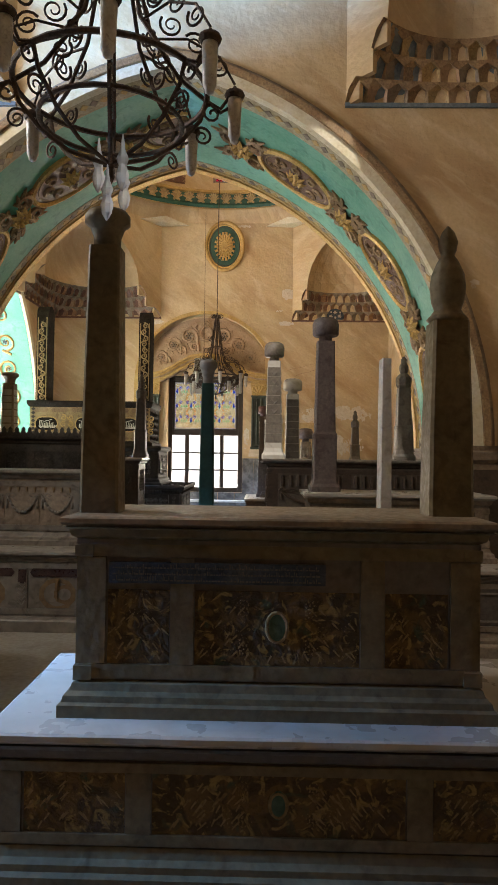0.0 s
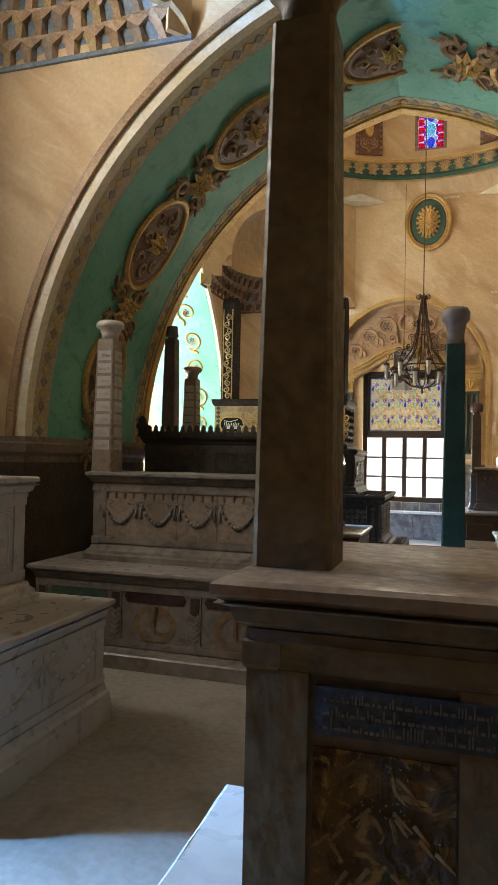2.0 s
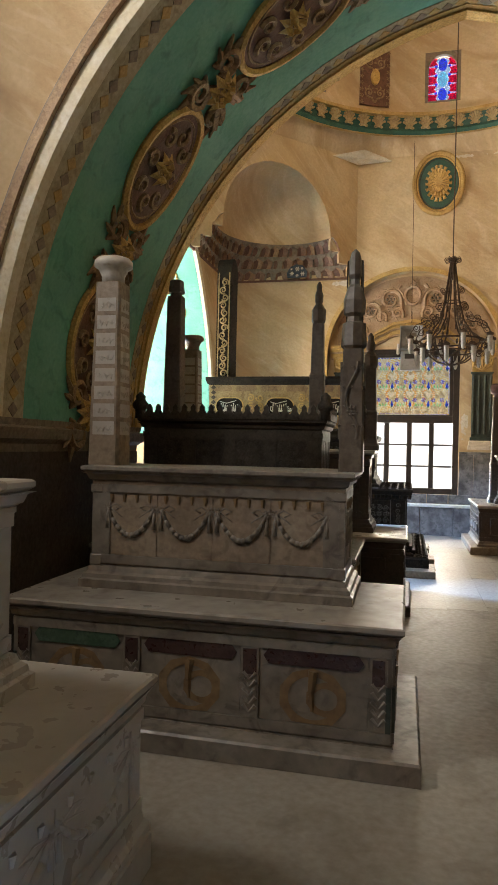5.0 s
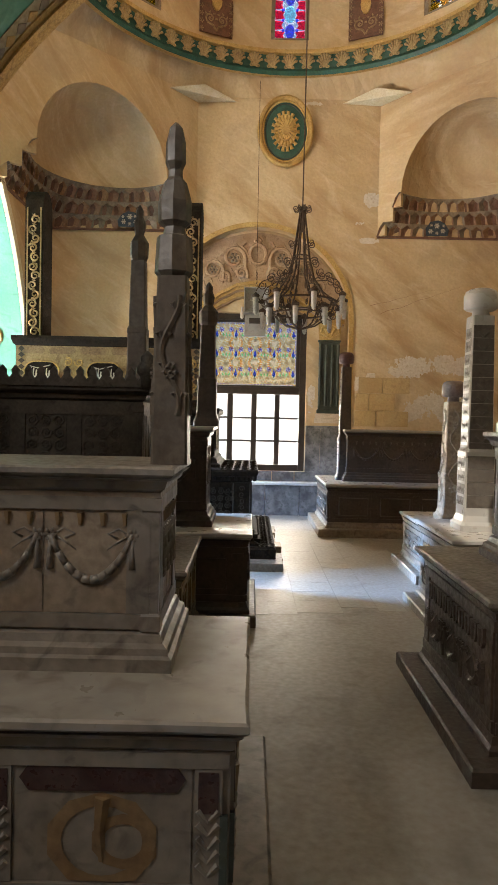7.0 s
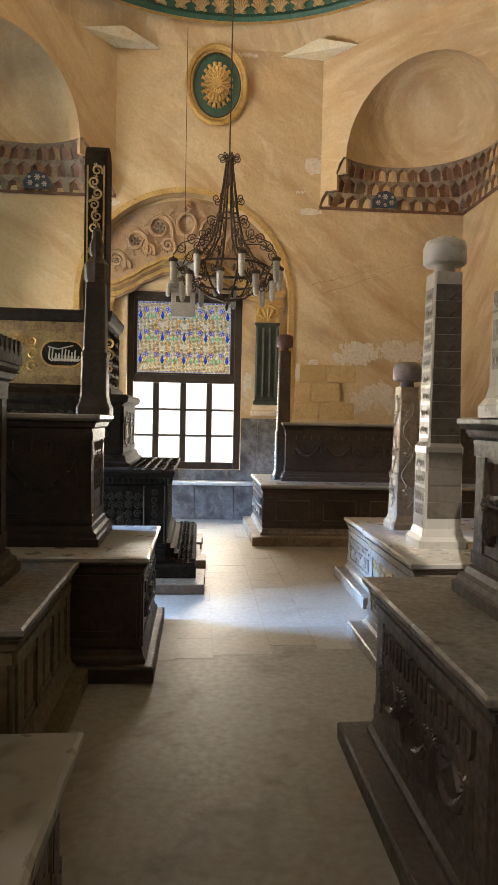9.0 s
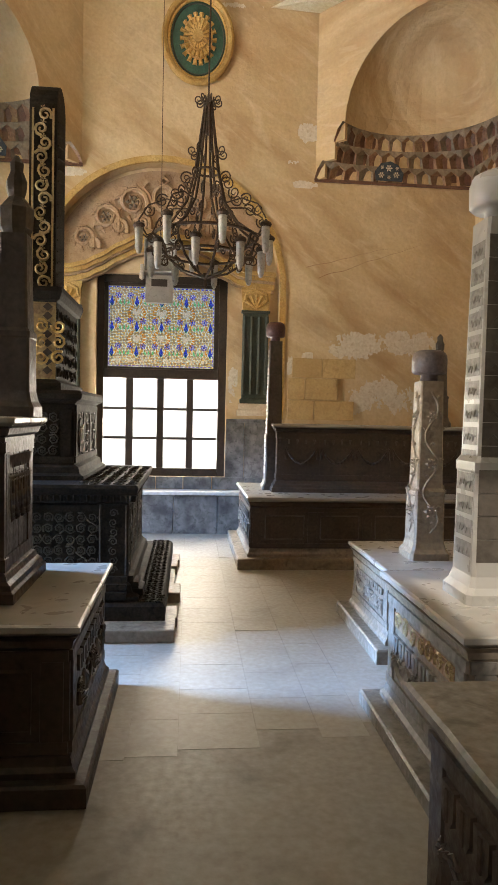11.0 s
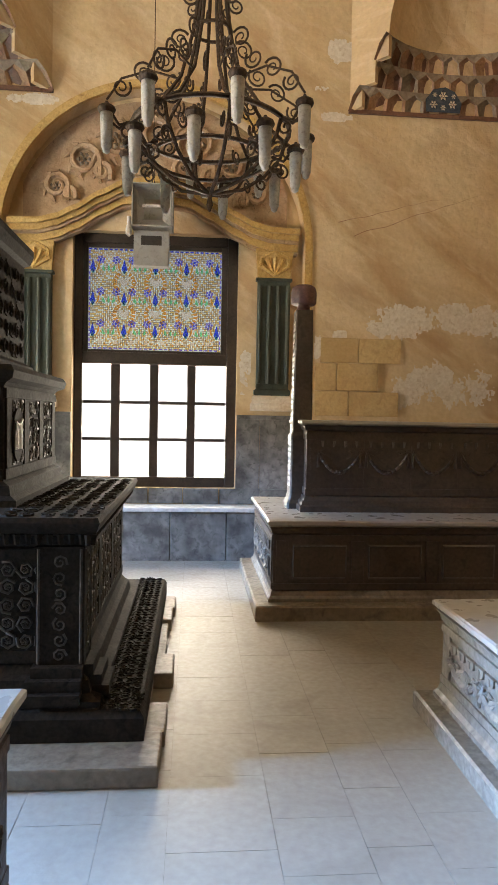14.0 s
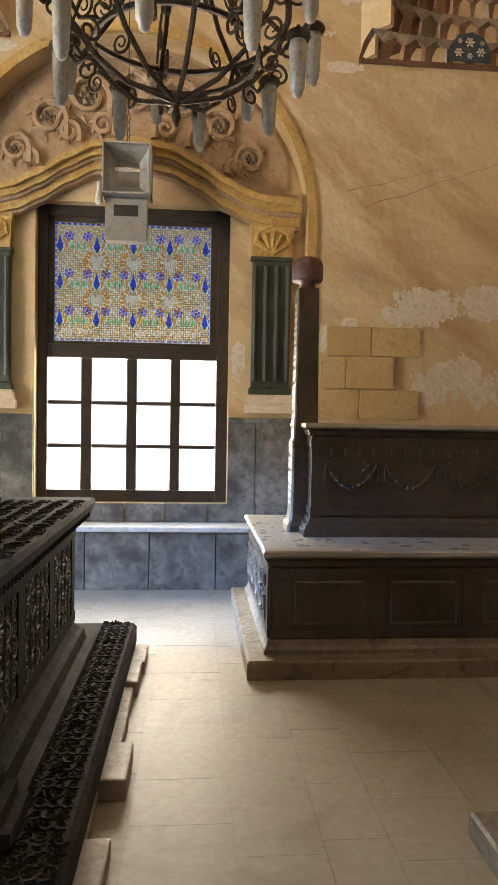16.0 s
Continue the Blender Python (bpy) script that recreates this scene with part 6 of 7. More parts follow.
def serp(u):
    a = abs(u)
    pts = [(0, 4.22), (0.36, 4.17), (0.6, 4.05), (0.9, 3.87), (1.1, 3.77), (1.3, 3.72), (1.8, 3.70)]
    for (a0, z0), (a1, z1) in zip(pts, pts[1:]):
        if a <= a1:
            k = (a - a0) / (a1 - a0)
            k = k * k * (3 - 2 * k) * 0.5 + k * 0.5
            return z0 + (z1 - z0) * k
    return 3.70


us = [-1.62 + 3.24 * i / 60 for i in range(61)]
for nm, z0, z1, d, mt in (("cornice_crown", 0.0, 0.06, 0.26, OLDGOLD), ("cornice_cyma", -0.06, 0.0, 0.21, OLDGOLD), ("cornice_fillet", -0.09, -0.06, 0.17, STUCCO), ("cornice_bed", -0.17, -0.09, 0.13, OLDGOLD), ("cornice_soffit", -0.20, -0.17, 0.09, STUCCO)):
    bm = bmesh.new()
    prism(bm, [(RX + u, serp(u) + z0) for u in us] + [(RX + u, serp(u) + z1) for u in reversed(us)], lambda u, w, d_: (u, YR - 0.001 - d_, w), d)
    part(nm, bm, mt, cor)
tymp = thing("tympanum_relief", RX, YR, 4.5, "carved pinkish stucco scrolls above the window", "relief")
pr = lambda u, w, d: (RX + u, YR - d, w)
bm = bmesh.new()
inner_us = [-1.5 + 3.0 * i / 40 for i in range(41)]
arc = [(u, RSPR + math.sqrt(max(0, (RHALF - 0.06) ** 2 - u * u))) for u in inner_us]
prism(bm, [(u, max(serp(u) + 0.055, 0)) for u in inner_us] + list(reversed([(u, max(z, serp(u) + 0.06)) for u, z in arc])), pr, 0.03)
part("tympanum_field", bm, STUCCO, tymp)
for s in (-1, 1):
    for u, z, r in ((0.44, 4.73, 0.21), (0.82, 4.50, 0.18), (1.13, 4.20, 0.14), (0.62, 4.38, 0.10), (0.30, 4.46, 0.11), (0.98, 4.12, 0.07)):
        bm = bmesh.new()
        line_on(bm, pr, [(s * (u - r), z - r)] + spiral(s * u, z, r, 1.6, math.pi if s > 0 else 0, -s), 0.05, 0.030, 6, (1.4, 0.6))
        for k in range(7):
            a = 0.4 + 0.8 * k
            line_on(bm, pr, [(s * u + r * math.cos(a), z + r * math.sin(a)), (s * u + 1.28 * r * math.cos(a + 0.25), z + 1.28 * r * math.sin(a + 0.25))], 0.04, 0.022, 5, (1.3, 0.4))
        sc = part("leaf_scroll", bm, STUCCO, tymp)
        bm = bmesh.new()
        blossom(bm, pr, s * u, z, 0.04, r * 0.55, 6)
        part("scroll_flower", bm, TAN, sc)
    bm = bmesh.new()
    line_on(bm, pr, [(s * 0.12, 4.62), (s * 0.22, 4.86), (s * 0.30, 4.94), (s * 0.24, 5.02)], 0.05, 0.03, 6, (0.7, 1.3))
    part("leaf_stem", bm, STUCCO, tymp)
    bm = bmesh.new()
    line_on(bm, pr, [(s * 0.66, 4.62), (s * 0.76, 4.42), (s * 0.98, 4.38)], 0.05, 0.028, 6)
    part("leaf_stem", bm, STUCCO, tymp)
bm = bmesh.new()
line_on(bm, pr, [(0.15 * math.cos(t * 0.42), 4.80 + 0.18 * math.sin(t * 0.42)) for t in range(16)], 0.06, 0.035, 6)
line_on(bm, pr, [(0, 4.98), (-0.06, 5.05), (0, 5.10), (0.06, 5.05), (0, 4.98)], 0.06, 0.03, 6)
part("central_wreath", bm, STUCCO, tymp)


def pilaster(x0, x1, group):
    p = thing("pilaster", (x0 + x1) / 2, YR, 1.7, "fluted dark green pilaster with gilt leaf capital", "pilaster", group)
    bm = bmesh.new()
    tier(bm, (x0, x1, YR - 0.09, YR), [(1.88, 0.0), (1.90, 0.012), (1.94, 0.012), (1.96, -0.012), (3.20, -0.012), (3.21, 0.01), (3.24, 0.01)])
    part("shaft", bm, DARKGREEN, p)
    for k in range(4):
        u = x0 + 0.035 + (x1 - x0 - 0.07) * k / 3
        bm = bmesh.new()
        tube(bm, [(u, YR - 0.085, 2.02), (u, YR - 0.085, 3.15)], 0.026, 8)
        part("flute_rib", bm, DARKGREEN, p)
    bm = bmesh.new()
    tier(bm, (x0 + 0.01, x1 - 0.01, YR - 0.08, YR), [(3.24, 0.0), (3.50, 0.02), (3.53, 0.03), (3.57, 0.03)])
    cap = part("capital", bm, OLDGOLD, p, "gilt leaf capital")
    bm = bmesh.new()
    pc = lambda u, w, d: ((x0 + x1) / 2 + u, YR - 0.085 - d, w)
    for a in (-60, -30, 0, 30, 60):
        s, c = math.sin(radians(a)), math.cos(radians(a))
        line_on(bm, pc, [(0, 3.27), (0.10 * s, 3.27 + 0.12 * c), (0.17 * s, 3.27 + 0.21 * c)], 0.015, 0.024, 6, (0.7, 1.3))
    line_on(bm, pc, [(-0.17, 3.36), (-0.15, 3.47), (-0.06, 3.52), (0, 3.55), (0.06, 3.52), (0.15, 3.47), (0.17, 3.36)], 0.015, 0.02, 6)
    part("capital_leaf", bm, GILT, cap)
    bm = bmesh.new()
    tier(bm, (x0 - 0.03, x1 + 0.03, YR - 0.11, YR), [(1.70, 0.02), (1.78, 0.02), (1.80, 0.0), (1.86, 0.0), (1.882, -0.02)])
    part("pedestal", bm, PALE_PLASTER, p, "chipped bare plaster pedestal")


pilaster(0.20, 0.60, "window pilasters")
pilaster(-2.52, -2.12, "window pilasters")

# dado slabs in the recess, stone course and bench under the window
dado = thing("dado_recess", RX, YR, 0, "blue-grey marble dado slabs beside the window", "dado", "", "structure")
for x0, x1 in ((WX1 + 0.005, 0.27), (0.275, 0.78), (-2.2, WX0 - 0.005), (-2.68, -2.205)):
    bm = bmesh.new()
    box(bm, x0, x1, YR - 0.035, YR - 0.002, 0.60, 1.60, 0.004)
    part("dado_slab", bm, DADO, dado)
for x0, x1 in ((WX1 + 0.005, 0.80), (-2.70, WX0 - 0.005)):
    bm = bmesh.new()
    box(bm, x0, x1, YR - 0.055, YR - 0.001, 1.60, 1.65, 0.008)
    part("dado_cap", bm, DADO, dado)
xs = [-2.68, -2.30, -1.92, -1.50, -1.02, -0.62, -0.20, 0.28, 0.78]
for i, (a, b) in enumerate(zip(xs, xs[1:])):
    bm = bmesh.new()
    box(bm, a + 0.006, b - 0.006, YR - 0.06 - 0.008 * (i % 2), YR - 0.036, 0.605, 0.785 if -1.95 < a < -0.1 else 0.78, 0.006)
    part("course_block", bm, DADO, dado)
bench = thing("stone_bench", RX, 18.0, 0, "low blue-grey stone bench below the window", "bench")
bm = bmesh.new()
box(bm, -2.70, 0.80, 17.84, YR - 0.08, 0.555, 0.605, 0.012)
part("bench_top", bm, BENCHTOP, bench)
xs = [-2.68, -2.05, -1.35, -0.75, -0.12, 0.42, 0.78]
for i, (a, b) in enumerate(zip(xs, xs[1:])):
    bm = bmesh.new()
    box(bm, a + 0.004, b - 0.004, 17.88, YR - 0.09, 0.0, 0.557, 0.006)
    part("bench_block", bm, DADO, bench)

# bare masonry and peeled patches on the back wall
wall_n = bpy.data.objects["wall_north"]
for x0, x1, z0, z1, m in ((0.93, 1.36, 2.27, 2.55, ASHLAR), (1.37, 1.86, 2.27, 2.55, ASHLAR), (0.87, 1.11, 1.95, 2.26, ASHLAR), (1.12, 1.59, 1.95, 2.26, ASHLAR), (0.87, 1.25, 1.66, 1.94, ASHLAR), (1.26, 1.84, 1.66, 1.94, ASHLAR)):
    bm = bmesh.new()
    box(bm, x0, x1, YB1 - (0.050 if z1 < 2.3 and x0 > 1.0 else 0.026), YB1 + 0.01, z0, z1, 0.006)
    part("masonry_block", bm, m, wall_n)


def peeled(x0, x1, z0, z1, seed, y, want=0.42, cell=0.012):
    """A ragged area of bare render where the paint has come off, with islands and holes."""
    bm = bmesh.new()
    nx, nz = int((x1 - x0) / cell), int((z1 - z0) / cell)
    grid = {}

    def vert(i, k):
        if (i, k) not in grid:
            j = 0.4 * cell
            grid[i, k] = bm.verts.new((x0 + cell * i + j * noise.noise(Vector((i * 0.9, k * 0.9, seed))), y - 0.004, z0 + cell * k + j * noise.noise(Vector((k * 0.9, i * 0.9, seed + 5)))))
        return grid[i, k]

    for i in range(nx):
        for k in range(nz):
            u, w = 2 * (i + 0.5) / nx - 1, 2 * (k + 0.5) / nz - 1
            px, pz = x0 + cell * i, z0 + cell * k
            f = 1 - u ** 4 - w * w
            for sc, amp in ((2.5, 0.75), (6, 0.5), (15, 0.35), (36, 0.25)):
                f += amp * noise.noise(Vector((px * sc, pz * sc * 0.7, seed)))
            if f > want:
                bm.faces.new((vert(i, k), vert(i + 1, k), vert(i + 1, k + 1), vert(i, k + 1)))
    if bm.faces:
        part("peeled_patch", bm, PEEL, wall_n)


for q in ((1.30, 3.2, 2.54, 3.0, 1.5, YB1, 0.50), (1.62, 3.2, 1.64, 2.40, 13.2, YB1, 0.72), (0.84, 0.97, 2.28, 2.62, 4, YB1), (1.05, 1.25, 2.52, 2.66, 6, YB1, 0.7), (0.70, 1.06, 5.28, 5.42, 7, YB1, 0.75), (0.92, 1.24, 5.60, 5.90, 8, YB1), (0.85, 1.3, 4.97, 5.09, 9, YB1), (0.0, 0.18, 1.85, 2.75, 10, YR, 0.7), (-2.6, -2.0, 4.98, 5.12, 11, YB1), (-0.9, 0.5, 7.40, 7.54, 15, YB1, 0.75)):
    peeled(*q)
for x0, z0, x1, z1, sd in ((1.28, 3.71, 2.75, 4.24, 1), (1.10, 3.86, 2.3, 4.18, 3)):
    bm = bmesh.new()
    tube(bm, [(x0 + (x1 - x0) * i / 24, YB1 + 0.001, z0 + (z1 - z0) * i / 24 + 0.03 * noise.noise(Vector((i * 0.22, sd, 0)))) for i in range(25)], 0.007, 4, (1.0, 0.2))
    part("plaster_crack", bm, RUST, wall_n)

# oval wall medallion
md = thing("wall_medallion", -0.515, YB1, 6.95, "oval gilt-rimmed green plaster medallion with a sunflower boss", "medallion")
pm = lambda u, w, d: (-0.515 + u, YB1 - d, 6.95 + w)
n = 44
ell = [(math.cos(2 * math.pi * i / n), math.sin(2 * math.pi * i / n)) for i in range(n)]
bm = bmesh.new()
prism(bm, [(0.46 * a, 0.59 * b) for a, b in ell], pm, 0.025)
part("medallion_field", bm, MEDGREEN, md)
for nm, ru, rw, rad, d, mt in (("medallion_rim", 0.465, 0.60, 0.048, 0.05, OLDGOLD), ("rim_bead", 0.405, 0.535, 0.020, 0.04, GILT), ("rim_fillet", 0.365, 0.49, 0.012, 0.03, DARKGREEN)):
    bm = bmesh.new()
    line_on(bm, pm, [(ru * a, rw * b) for a, b in ell + ell[:2]], d, rad, 8)
    part(nm, bm, mt, md)
for ru, rw, d_, ph in ((0.255, 0.36, 0.03, 0.0), (0.20, 0.28, 0.06, 0.16), (0.13, 0.18, 0.09, 0.1)):
    for k in range(18):
        a = 2 * math.pi * k / 18 + ph
        bm = bmesh.new()
        line_on(bm, pm, [(0.15 * ru * math.cos(a), 0.15 * rw * math.sin(a)), (0.6 * ru * math.cos(a), 0.6 * rw * math.sin(a)), (0.92 * ru * math.cos(a), 0.92 * rw * math.sin(a)), (ru * math.cos(a), rw * math.sin(a))], d_, 0.032, 6, (0.45, 1.15))
        part("petal", bm, GILT, md)
bm = bmesh.new()
prism(bm, [(0.07 * a, 0.09 * b) for a, b in ell], pm, 0.13)
part("sunflower_heart", bm, OLDGOLD, md)

# scroll paintings on the side arch soffit
for k in range(9):
    a = 0.12 + 0.13 * k
    cc2 = (4.25 ** 2 - 2.5 ** 2) / 5.0
    r2 = 2.5 + cc2
    ps = lambda u, w, d, a=a: (XB0 - 0.55 + w, CY - cc2 + (r2 - 0.035 - d) * math.cos(a + u / r2), 1.85 + (r2 - 0.035 - d) * math.sin(a + u / r2))
    bm = bmesh.new()
    line_on(bm, ps, [(-0.30, -0.1 * (-1) ** k)] + spiral(0, 0, 0.22, 1.5, 3.6, (-1) ** k), 0.006, 0.026, 5, (1.2, 0.6))
    f = part("painted_scroll", bm, OLDGOLD, side_soffit)
    bm = bmesh.new()
    blossom(bm, ps, 0, 0, 0.004, 0.07, 6)
    part("painted_flower", bm, BLUEPAINT if k % 2 else RUST, f)


# ---- chandeliers ----
def chandelier(cx, cy, ztop, zcord, s=1.0, lights=16):
    ch = thing("chandelier", cx, cy, ztop, "rusty wrought-iron chandelier with scrolls and milk-glass candle tubes", "chandelier", "chandeliers")
    P = lambda r, a, z: (cx + s * r * math.cos(a), cy + s * r * math.sin(a), ztop + s * z)
    bm = bmesh.new()
    tube(bm, [(cx, cy, ztop + 0.05), (cx + 0.01, cy, (ztop + zcord) / 2), (cx, cy, zcord)], 0.008, 6)
    part("cord", bm, IRON, ch)
    bm = bmesh.new()
    turned(bm, cx, cy, [(ztop + s * z, s * r) for z, r in ((-0.30, 0.01), (-0.28, 0.03), (-0.2, 0.02), (-0.08, 0.028), (-0.04, 0.05), (0, 0.04), (0.03, 0.015), (0.06, 0.01))], 10)
    part("stem", bm, IRON, ch)
    for k, (r, z, rad) in enumerate(((0.46, -1.20, 0.014), (0.34, -1.36, 0.012), (0.11, -0.62, 0.010))):
        bm = bmesh.new()
        tube(bm, [P(r, 2 * math.pi * i / 32, z) for i in range(34)], s * rad, 6)
        part("hoop", bm, IRON, ch)
    nrib = 8
    for k in range(nrib):
        a = 2 * math.pi * k / nrib + 0.2
        bm = bmesh.new()
        tube(bm, [P(r, a, z) for r, z in ((0.03, -0.02), (0.06, -0.25), (0.11, -0.62), (0.18, -0.90), (0.32, -1.10), (0.46, -1.20))], s * 0.011, 6)
        tube(bm, [P(r, a, z) for r, z in ((0.46, -1.20), (0.43, -1.30), (0.33, -1.42), (0.20, -1.51), (0.05, -1.55), (0.0, -1.56))], s * 0.011, 6)
        rib = part("rib", bm, IRON, ch)
        for r0, z0, sr, h in ((0.09, 0.0, 0.045, 1), (0.14, -0.45, 0.05, 1), (0.19, -0.70, 0.06, -1), (0.28, -0.84, 0.06, 1), (0.40, -0.92, 0.06, -1), (0.52, -1.02, 0.055, 1), (0.30, -1.24, 0.05, 1), (0.44, -1.38, 0.05, -1), (0.24, -1.02, 0.05, 1)):
            bm = bmesh.new()
            tube(bm, [P(r0 + u, a + 0.12 * w, z0 + w) for u, w in spiral(0, 0, sr, 1.6, 2.5, h, 22)], s * 0.0062, 5, (1.2, 0.6))
            part("scroll", bm, IRON, rib)
        bm = bmesh.new()
        tube(bm, [P(0.20, a, -0.92), P(0.36, a, -0.90), P(0.52, a, -0.97), P(0.60, a, -1.10)], s * 0.007, 5)
        tube(bm, [P(0.46, a, -1.20), P(0.53, a, -1.25), P(0.59, a, -1.21), P(0.60, a, -1.15)], s * 0.009, 5)
        part("hook", bm, IRON, rib)
    bm = bmesh.new()
    turned(bm, cx, cy, [(ztop + s * z, s * r) for z, r in ((-1.66, 0.005), (-1.62, 0.02), (-1.58, 0.012), (-1.55, 0.03), (-1.52, 0.02))], 10)
    part("bottom_finial", bm, IRON, ch)
    for k in range(lights):
        low = k >= 8
        a = 2 * math.pi * k / 8 + (0.2 + math.pi / 8 if low else 0.2)
        r, z = (0.50, -1.30) if low else (0.60, -1.14)
        x, y, zz = P(r, a, z)
        bm = bmesh.new()
        turned(bm, x, y, [(zz - s * 0.26, s * 0.006), (zz - s * 0.25, s * 0.02), (zz - s * 0.235, s * 0.022), (zz - s * 0.22, s * 0.03), (zz - s * 0.06, s * 0.036), (zz - s * 0.02, s * 0.034)], 12)
        cd = part("candle_tube", bm, CANDLE, ch, "", True)
        bm = bmesh.new()
        turned(bm, x, y, [(zz - s * 0.035, s * 0.042), (zz - s * 0.015, s * 0.052), (zz, s * 0.046), (zz + s * 0.02, s * 0.012), (zz + s * 0.03, s * 0.008)], 12)
        part("tube_cap", bm, IRON, cd)
        bm = bmesh.new()
        r1, z1 = (0.36, -1.35) if low else (0.46, -1.20)
        tube(bm, [P(r1, a, z1), P((r + r1) / 2, a, min(z, z1) - 0.03), P(r, a, z + 0.01)], s * 0.009, 5)
        tube(bm, [P(r1 + u, a, z1 - 0.06 + w) for u, w in spiral(0.03, 0, 0.05, 1.3, 1.5, 1, 12)], s * 0.007, 5)
        part("arm", bm, IRON, ch)
    return ch


chandelier(-0.43, 14.35, 4.43, 11.5, 0.98)
chA = chandelier(-0.22, 4.42, 4.46, 9.2, 0.93, 8)
for k, (dx, dy, z) in enumerate(((0.05, -0.08, 2.95), (-0.08, 0.02, 2.98), (0.02, 0.10, 2.92), (-0.03, -0.02, 2.84))):
    bm = bmesh.new()
    turned(bm, -0.20 + dx, 4.42 + dy, [(z - 0.09, 0.004), (z - 0.06, 0.022), (z - 0.02, 0.03), (z + 0.02, 0.018), (z + 0.05, 0.028), (z + 0.09, 0.012), (z + 0.16, 0.003)], 8)
    part("glass_drop", bm, CRYSTAL, chA, "cut-glass drop")

# ---- floodlight hung before the window ----
fl = thing("floodlight", -0.98, 17.45, 3.6, "grey metal floodlight with bare bulb hung before the window", "lamp")
bm = bmesh.new()
x0, x1, y0, y1, z0, z1 = -1.20, -0.76, 17.30, 17.55, 3.62, 4.08
for q in ((x0, x0 + 0.015, y0, y1, z0, z1), (x1 - 0.015, x1, y0, y1, z0, z1), (x0, x1, y0, y1, z1 - 0.015, z1), (x0, x1, y0, y1, z0, z0 + 0.015), (x0, x1, y1 - 0.015, y1, z0, z1)):
    box(bm, *q)
part("housing", bm, STEEL, fl)
bm = bmesh.new()
rings = [[(x0 + 0.02 + o, y0 + d, z0 + 0.02 + o), (x1 - 0.02 - o, y0 + d, z0 + 0.02 + o), (x1 - 0.02 - o, y0 + d, z1 - 0.02 - o), (x0 + 0.02 + o, y0 + d, z1 - 0.02 - o)] for d, o in ((0.01, 0), (0.10, 0.03), (0.18, 0.10))]
loft(bm, [r + r[:1] for r in rings], closed=False)
bm.faces.new([bm.verts.new(p) for p in rings[-1]])
part("reflector", bm, STEEL, fl)
bm = bmesh.new()
tube(bm, [(x0 + 0.11, y0 + 0.08, 3.86), (x1 - 0.11, y0 + 0.08, 3.86)], 0.018, 8)
part("lamp_tube", bm, CANDLE, fl)
bm = bmesh.new()
box(bm, -1.18, -0.80, 17.38, 17.52, 3.22, 3.60, 0.01)
part("ballast_box", bm, STEEL, fl)
bm = bmesh.new()
box(bm, -1.10, -0.88, 17.376, 17.381, 3.44, 3.54)
part("ballast_plate", bm, WOOD, fl)
bm = bmesh.new()
turned(bm, -1.23, 17.36, [(3.52, 0.01), (3.54, 0.035), (3.60, 0.035), (3.64, 0.025), (3.66, 0.022), (3.73, 0.022)], 10)
part("bulb", bm, CANDLE, fl)
bm = bmesh.new()
for k in range(4):
    tube(bm, [(-0.98 + 0.012 * math.cos(t), 17.42 + 0.004, 4.09 + 0.07 * k + 0.04 + 0.04 * math.sin(t)) for t in [i * 0.8 for i in range(9)]], 0.005, 4)
tube(bm, [(-0.98, 17.42, 4.38), (-0.985, 17.43, 6.0), (-0.99, 17.50, 8.0)], 0.005, 5)
part("hanging_chain", bm, IRON, fl)
bm = bmesh.new()
tube(bm, [(-0.90, 17.45, 4.08), (-0.86, 17.8, 4.0), (-0.82, 18.2, 4.1), (-0.80, 18.22, 4.5), (-0.72, 18.22, 4.9)], 0.007, 5)
part("cable", bm, WOOD, fl)

fl.location.y += 0.38
fl.location.z += 0.02

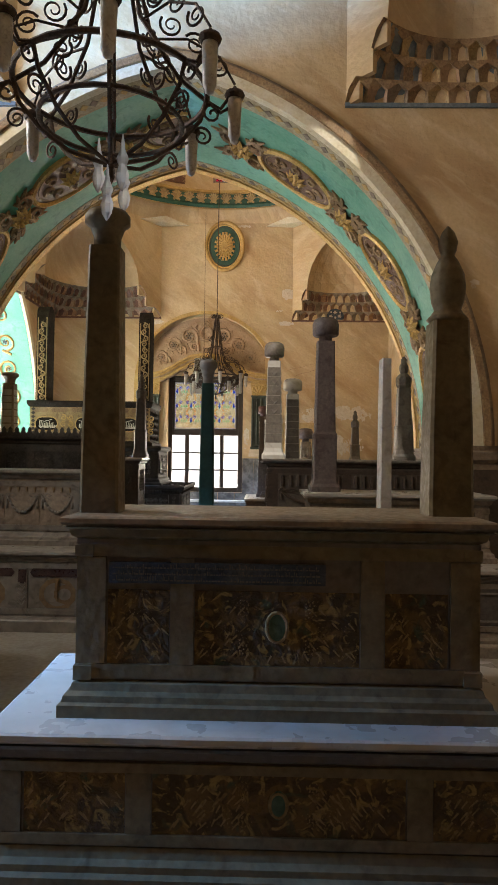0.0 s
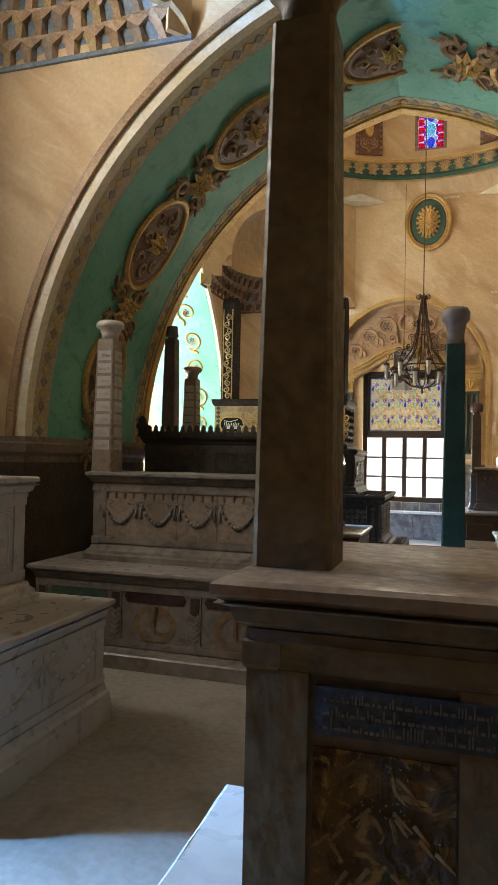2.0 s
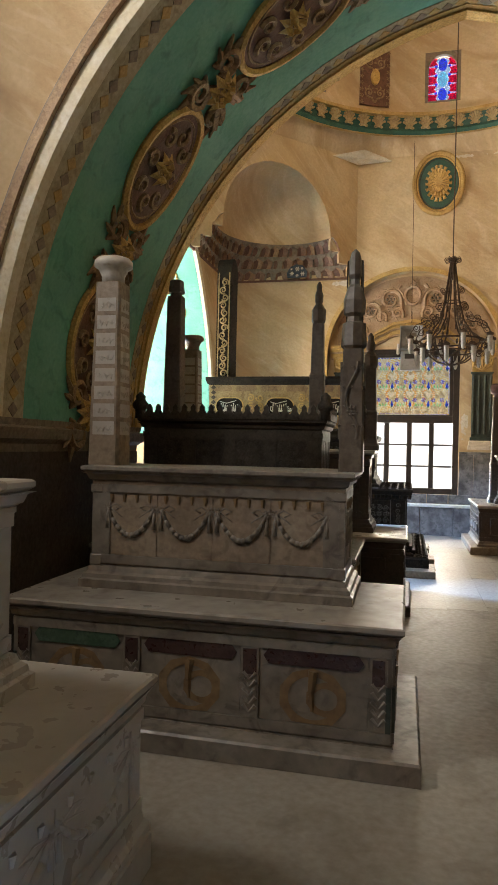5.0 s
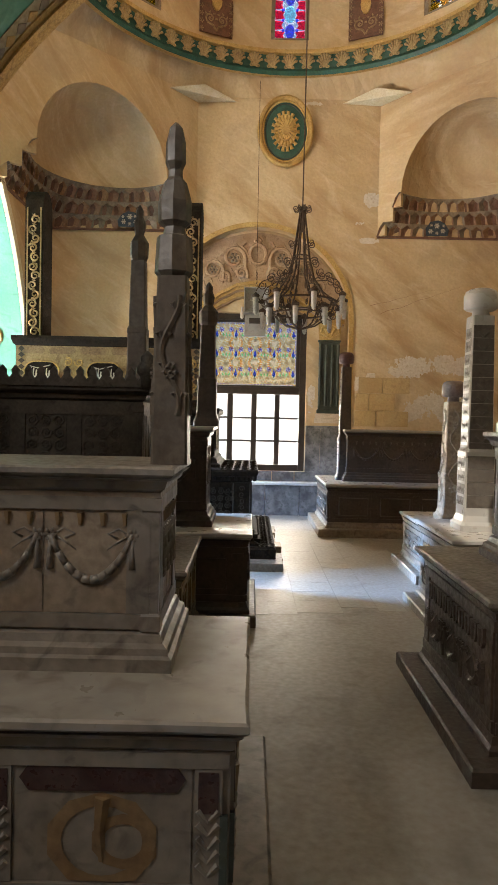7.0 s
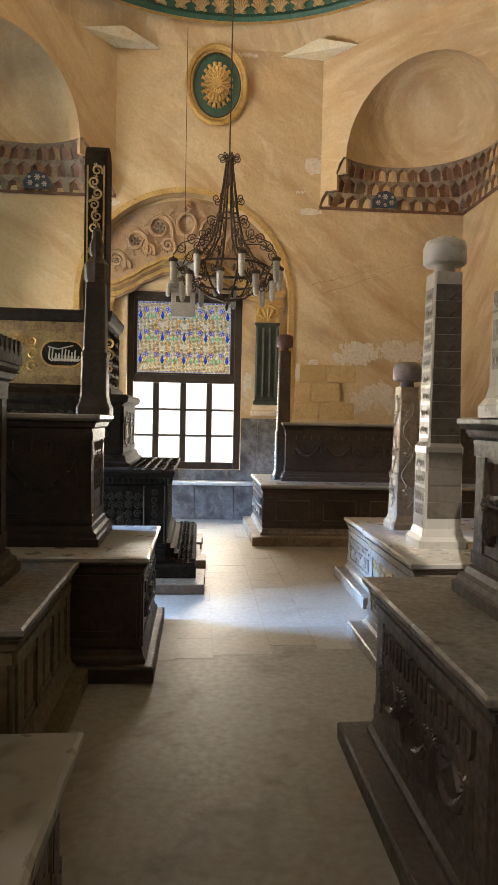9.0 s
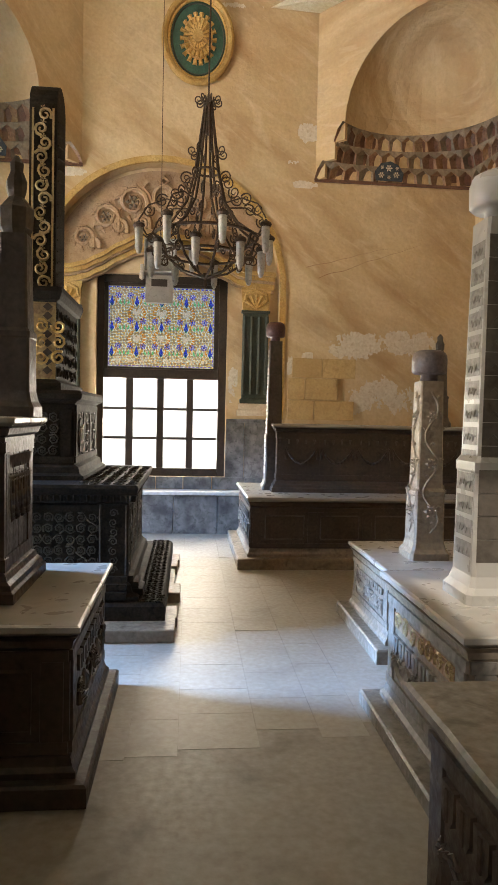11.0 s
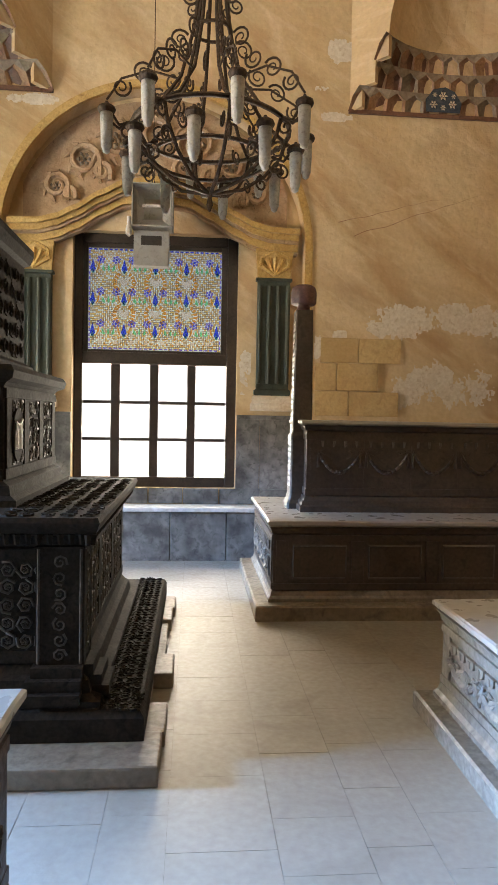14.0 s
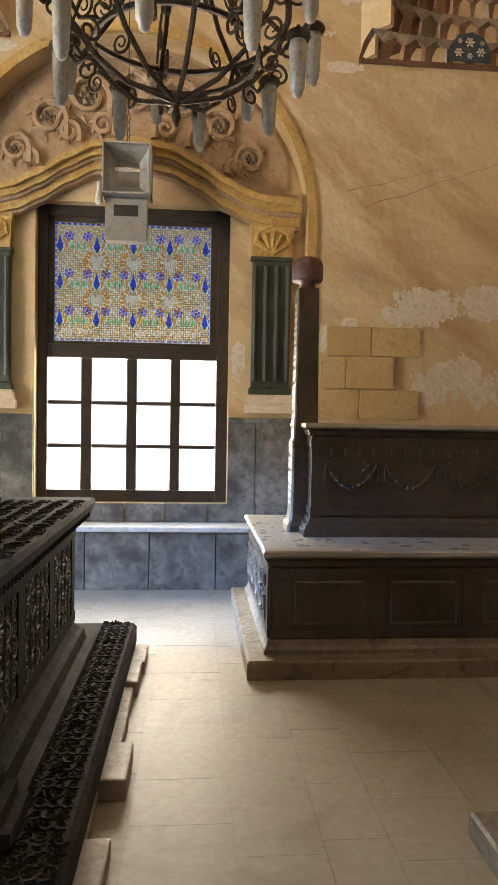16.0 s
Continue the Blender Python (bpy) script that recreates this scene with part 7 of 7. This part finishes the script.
# ---- outside ----
bm = bmesh.new()
box(bm, -60, 60, 18.9, 120, -0.6, -0.4)
box(bm, -60, -9.35, -40, 18.88, -0.6, -0.4)
structure("ground", bm, PALE_PLASTER, "bright sandy courtyard ground", "ground")
bm = bmesh.new()
box(bm, -14, 12, 34, 35, -0.4, 3.0)
for k in range(12):
    box(bm, -13 + 2 * k, -12.2 + 2 * k, 33.9, 34.0, 0.6, 2.0)
structure("backdrop", bm, PALE_PLASTER, "pale sunlit courtyard wall", "backdrop")

# ---- paving ----
def paving_tile(x0, x1, y0, y1, dz):
    return [(x0, y0, -0.02), (x1, y0, -0.02), (x1, y1, -0.02), (x0, y1, -0.02), (x0, y0, dz), (x1, y0, dz), (x1, y1, dz), (x0, y1, dz)]


rnd = random.Random(11)
cells, near = [], []
x, col = -9.0, 0
while x < 3.75:
    w = (0.26, 0.42, 0.34)[col % 3]
    y = 12.0 - rnd.uniform(0, 0.4)
    while y < 18.0:
        h = rnd.choice((0.34, 0.40, 0.52))
        y1 = min(y + h, 18.1)
        t = (x + 0.001, x + w - 0.001, y + 0.001, y1 - 0.001, rnd.uniform(-0.0012, 0.0))
        if t[3] - t[2] > 0.05:
            (near if (-1.1 < x < 1.3 and 11.5 < y < 17.8) else cells).append(t)
        y = y1
    x += w
    col += 1
near.sort(key=lambda t: abs(t[0] + 0.2))
cells += near[290:]
faces = [(4, 5, 6, 7), (0, 1, 5, 4), (1, 2, 6, 5), (2, 3, 7, 6), (3, 0, 4, 7)]
vs, fs = [], []
for t in cells:
    b = len(vs)
    vs += paving_tile(*t)
    fs += [tuple(b + i for i in f) for f in faces]
me = bpy.data.meshes.new("paving")
me.from_pydata(vs, [], fs)
me.materials.append(FLOOR)
pv = new("paving", me)
pv.parent = floor
tagged(pv, "pale limestone paving", kind="stuff")
me = bpy.data.meshes.new("screed")
me.from_pydata(paving_tile(-9.0, 3.79, -5.0, 12.1, -0.0022), [], faces)
me.materials.append(DUSTY_DIM)
screed = new("screed", me)
screed.parent = floor
tagged(screed, "dusty worn screed with faint trodden patches, darkened for the dim hall")
for t in near[:290]:
    me = bpy.data.meshes.new("paving_slab")
    me.from_pydata(paving_tile(*t), [], faces)
    me.materials.append(FLOOR)
    o = new("paving_slab", me)
    o.parent = floor
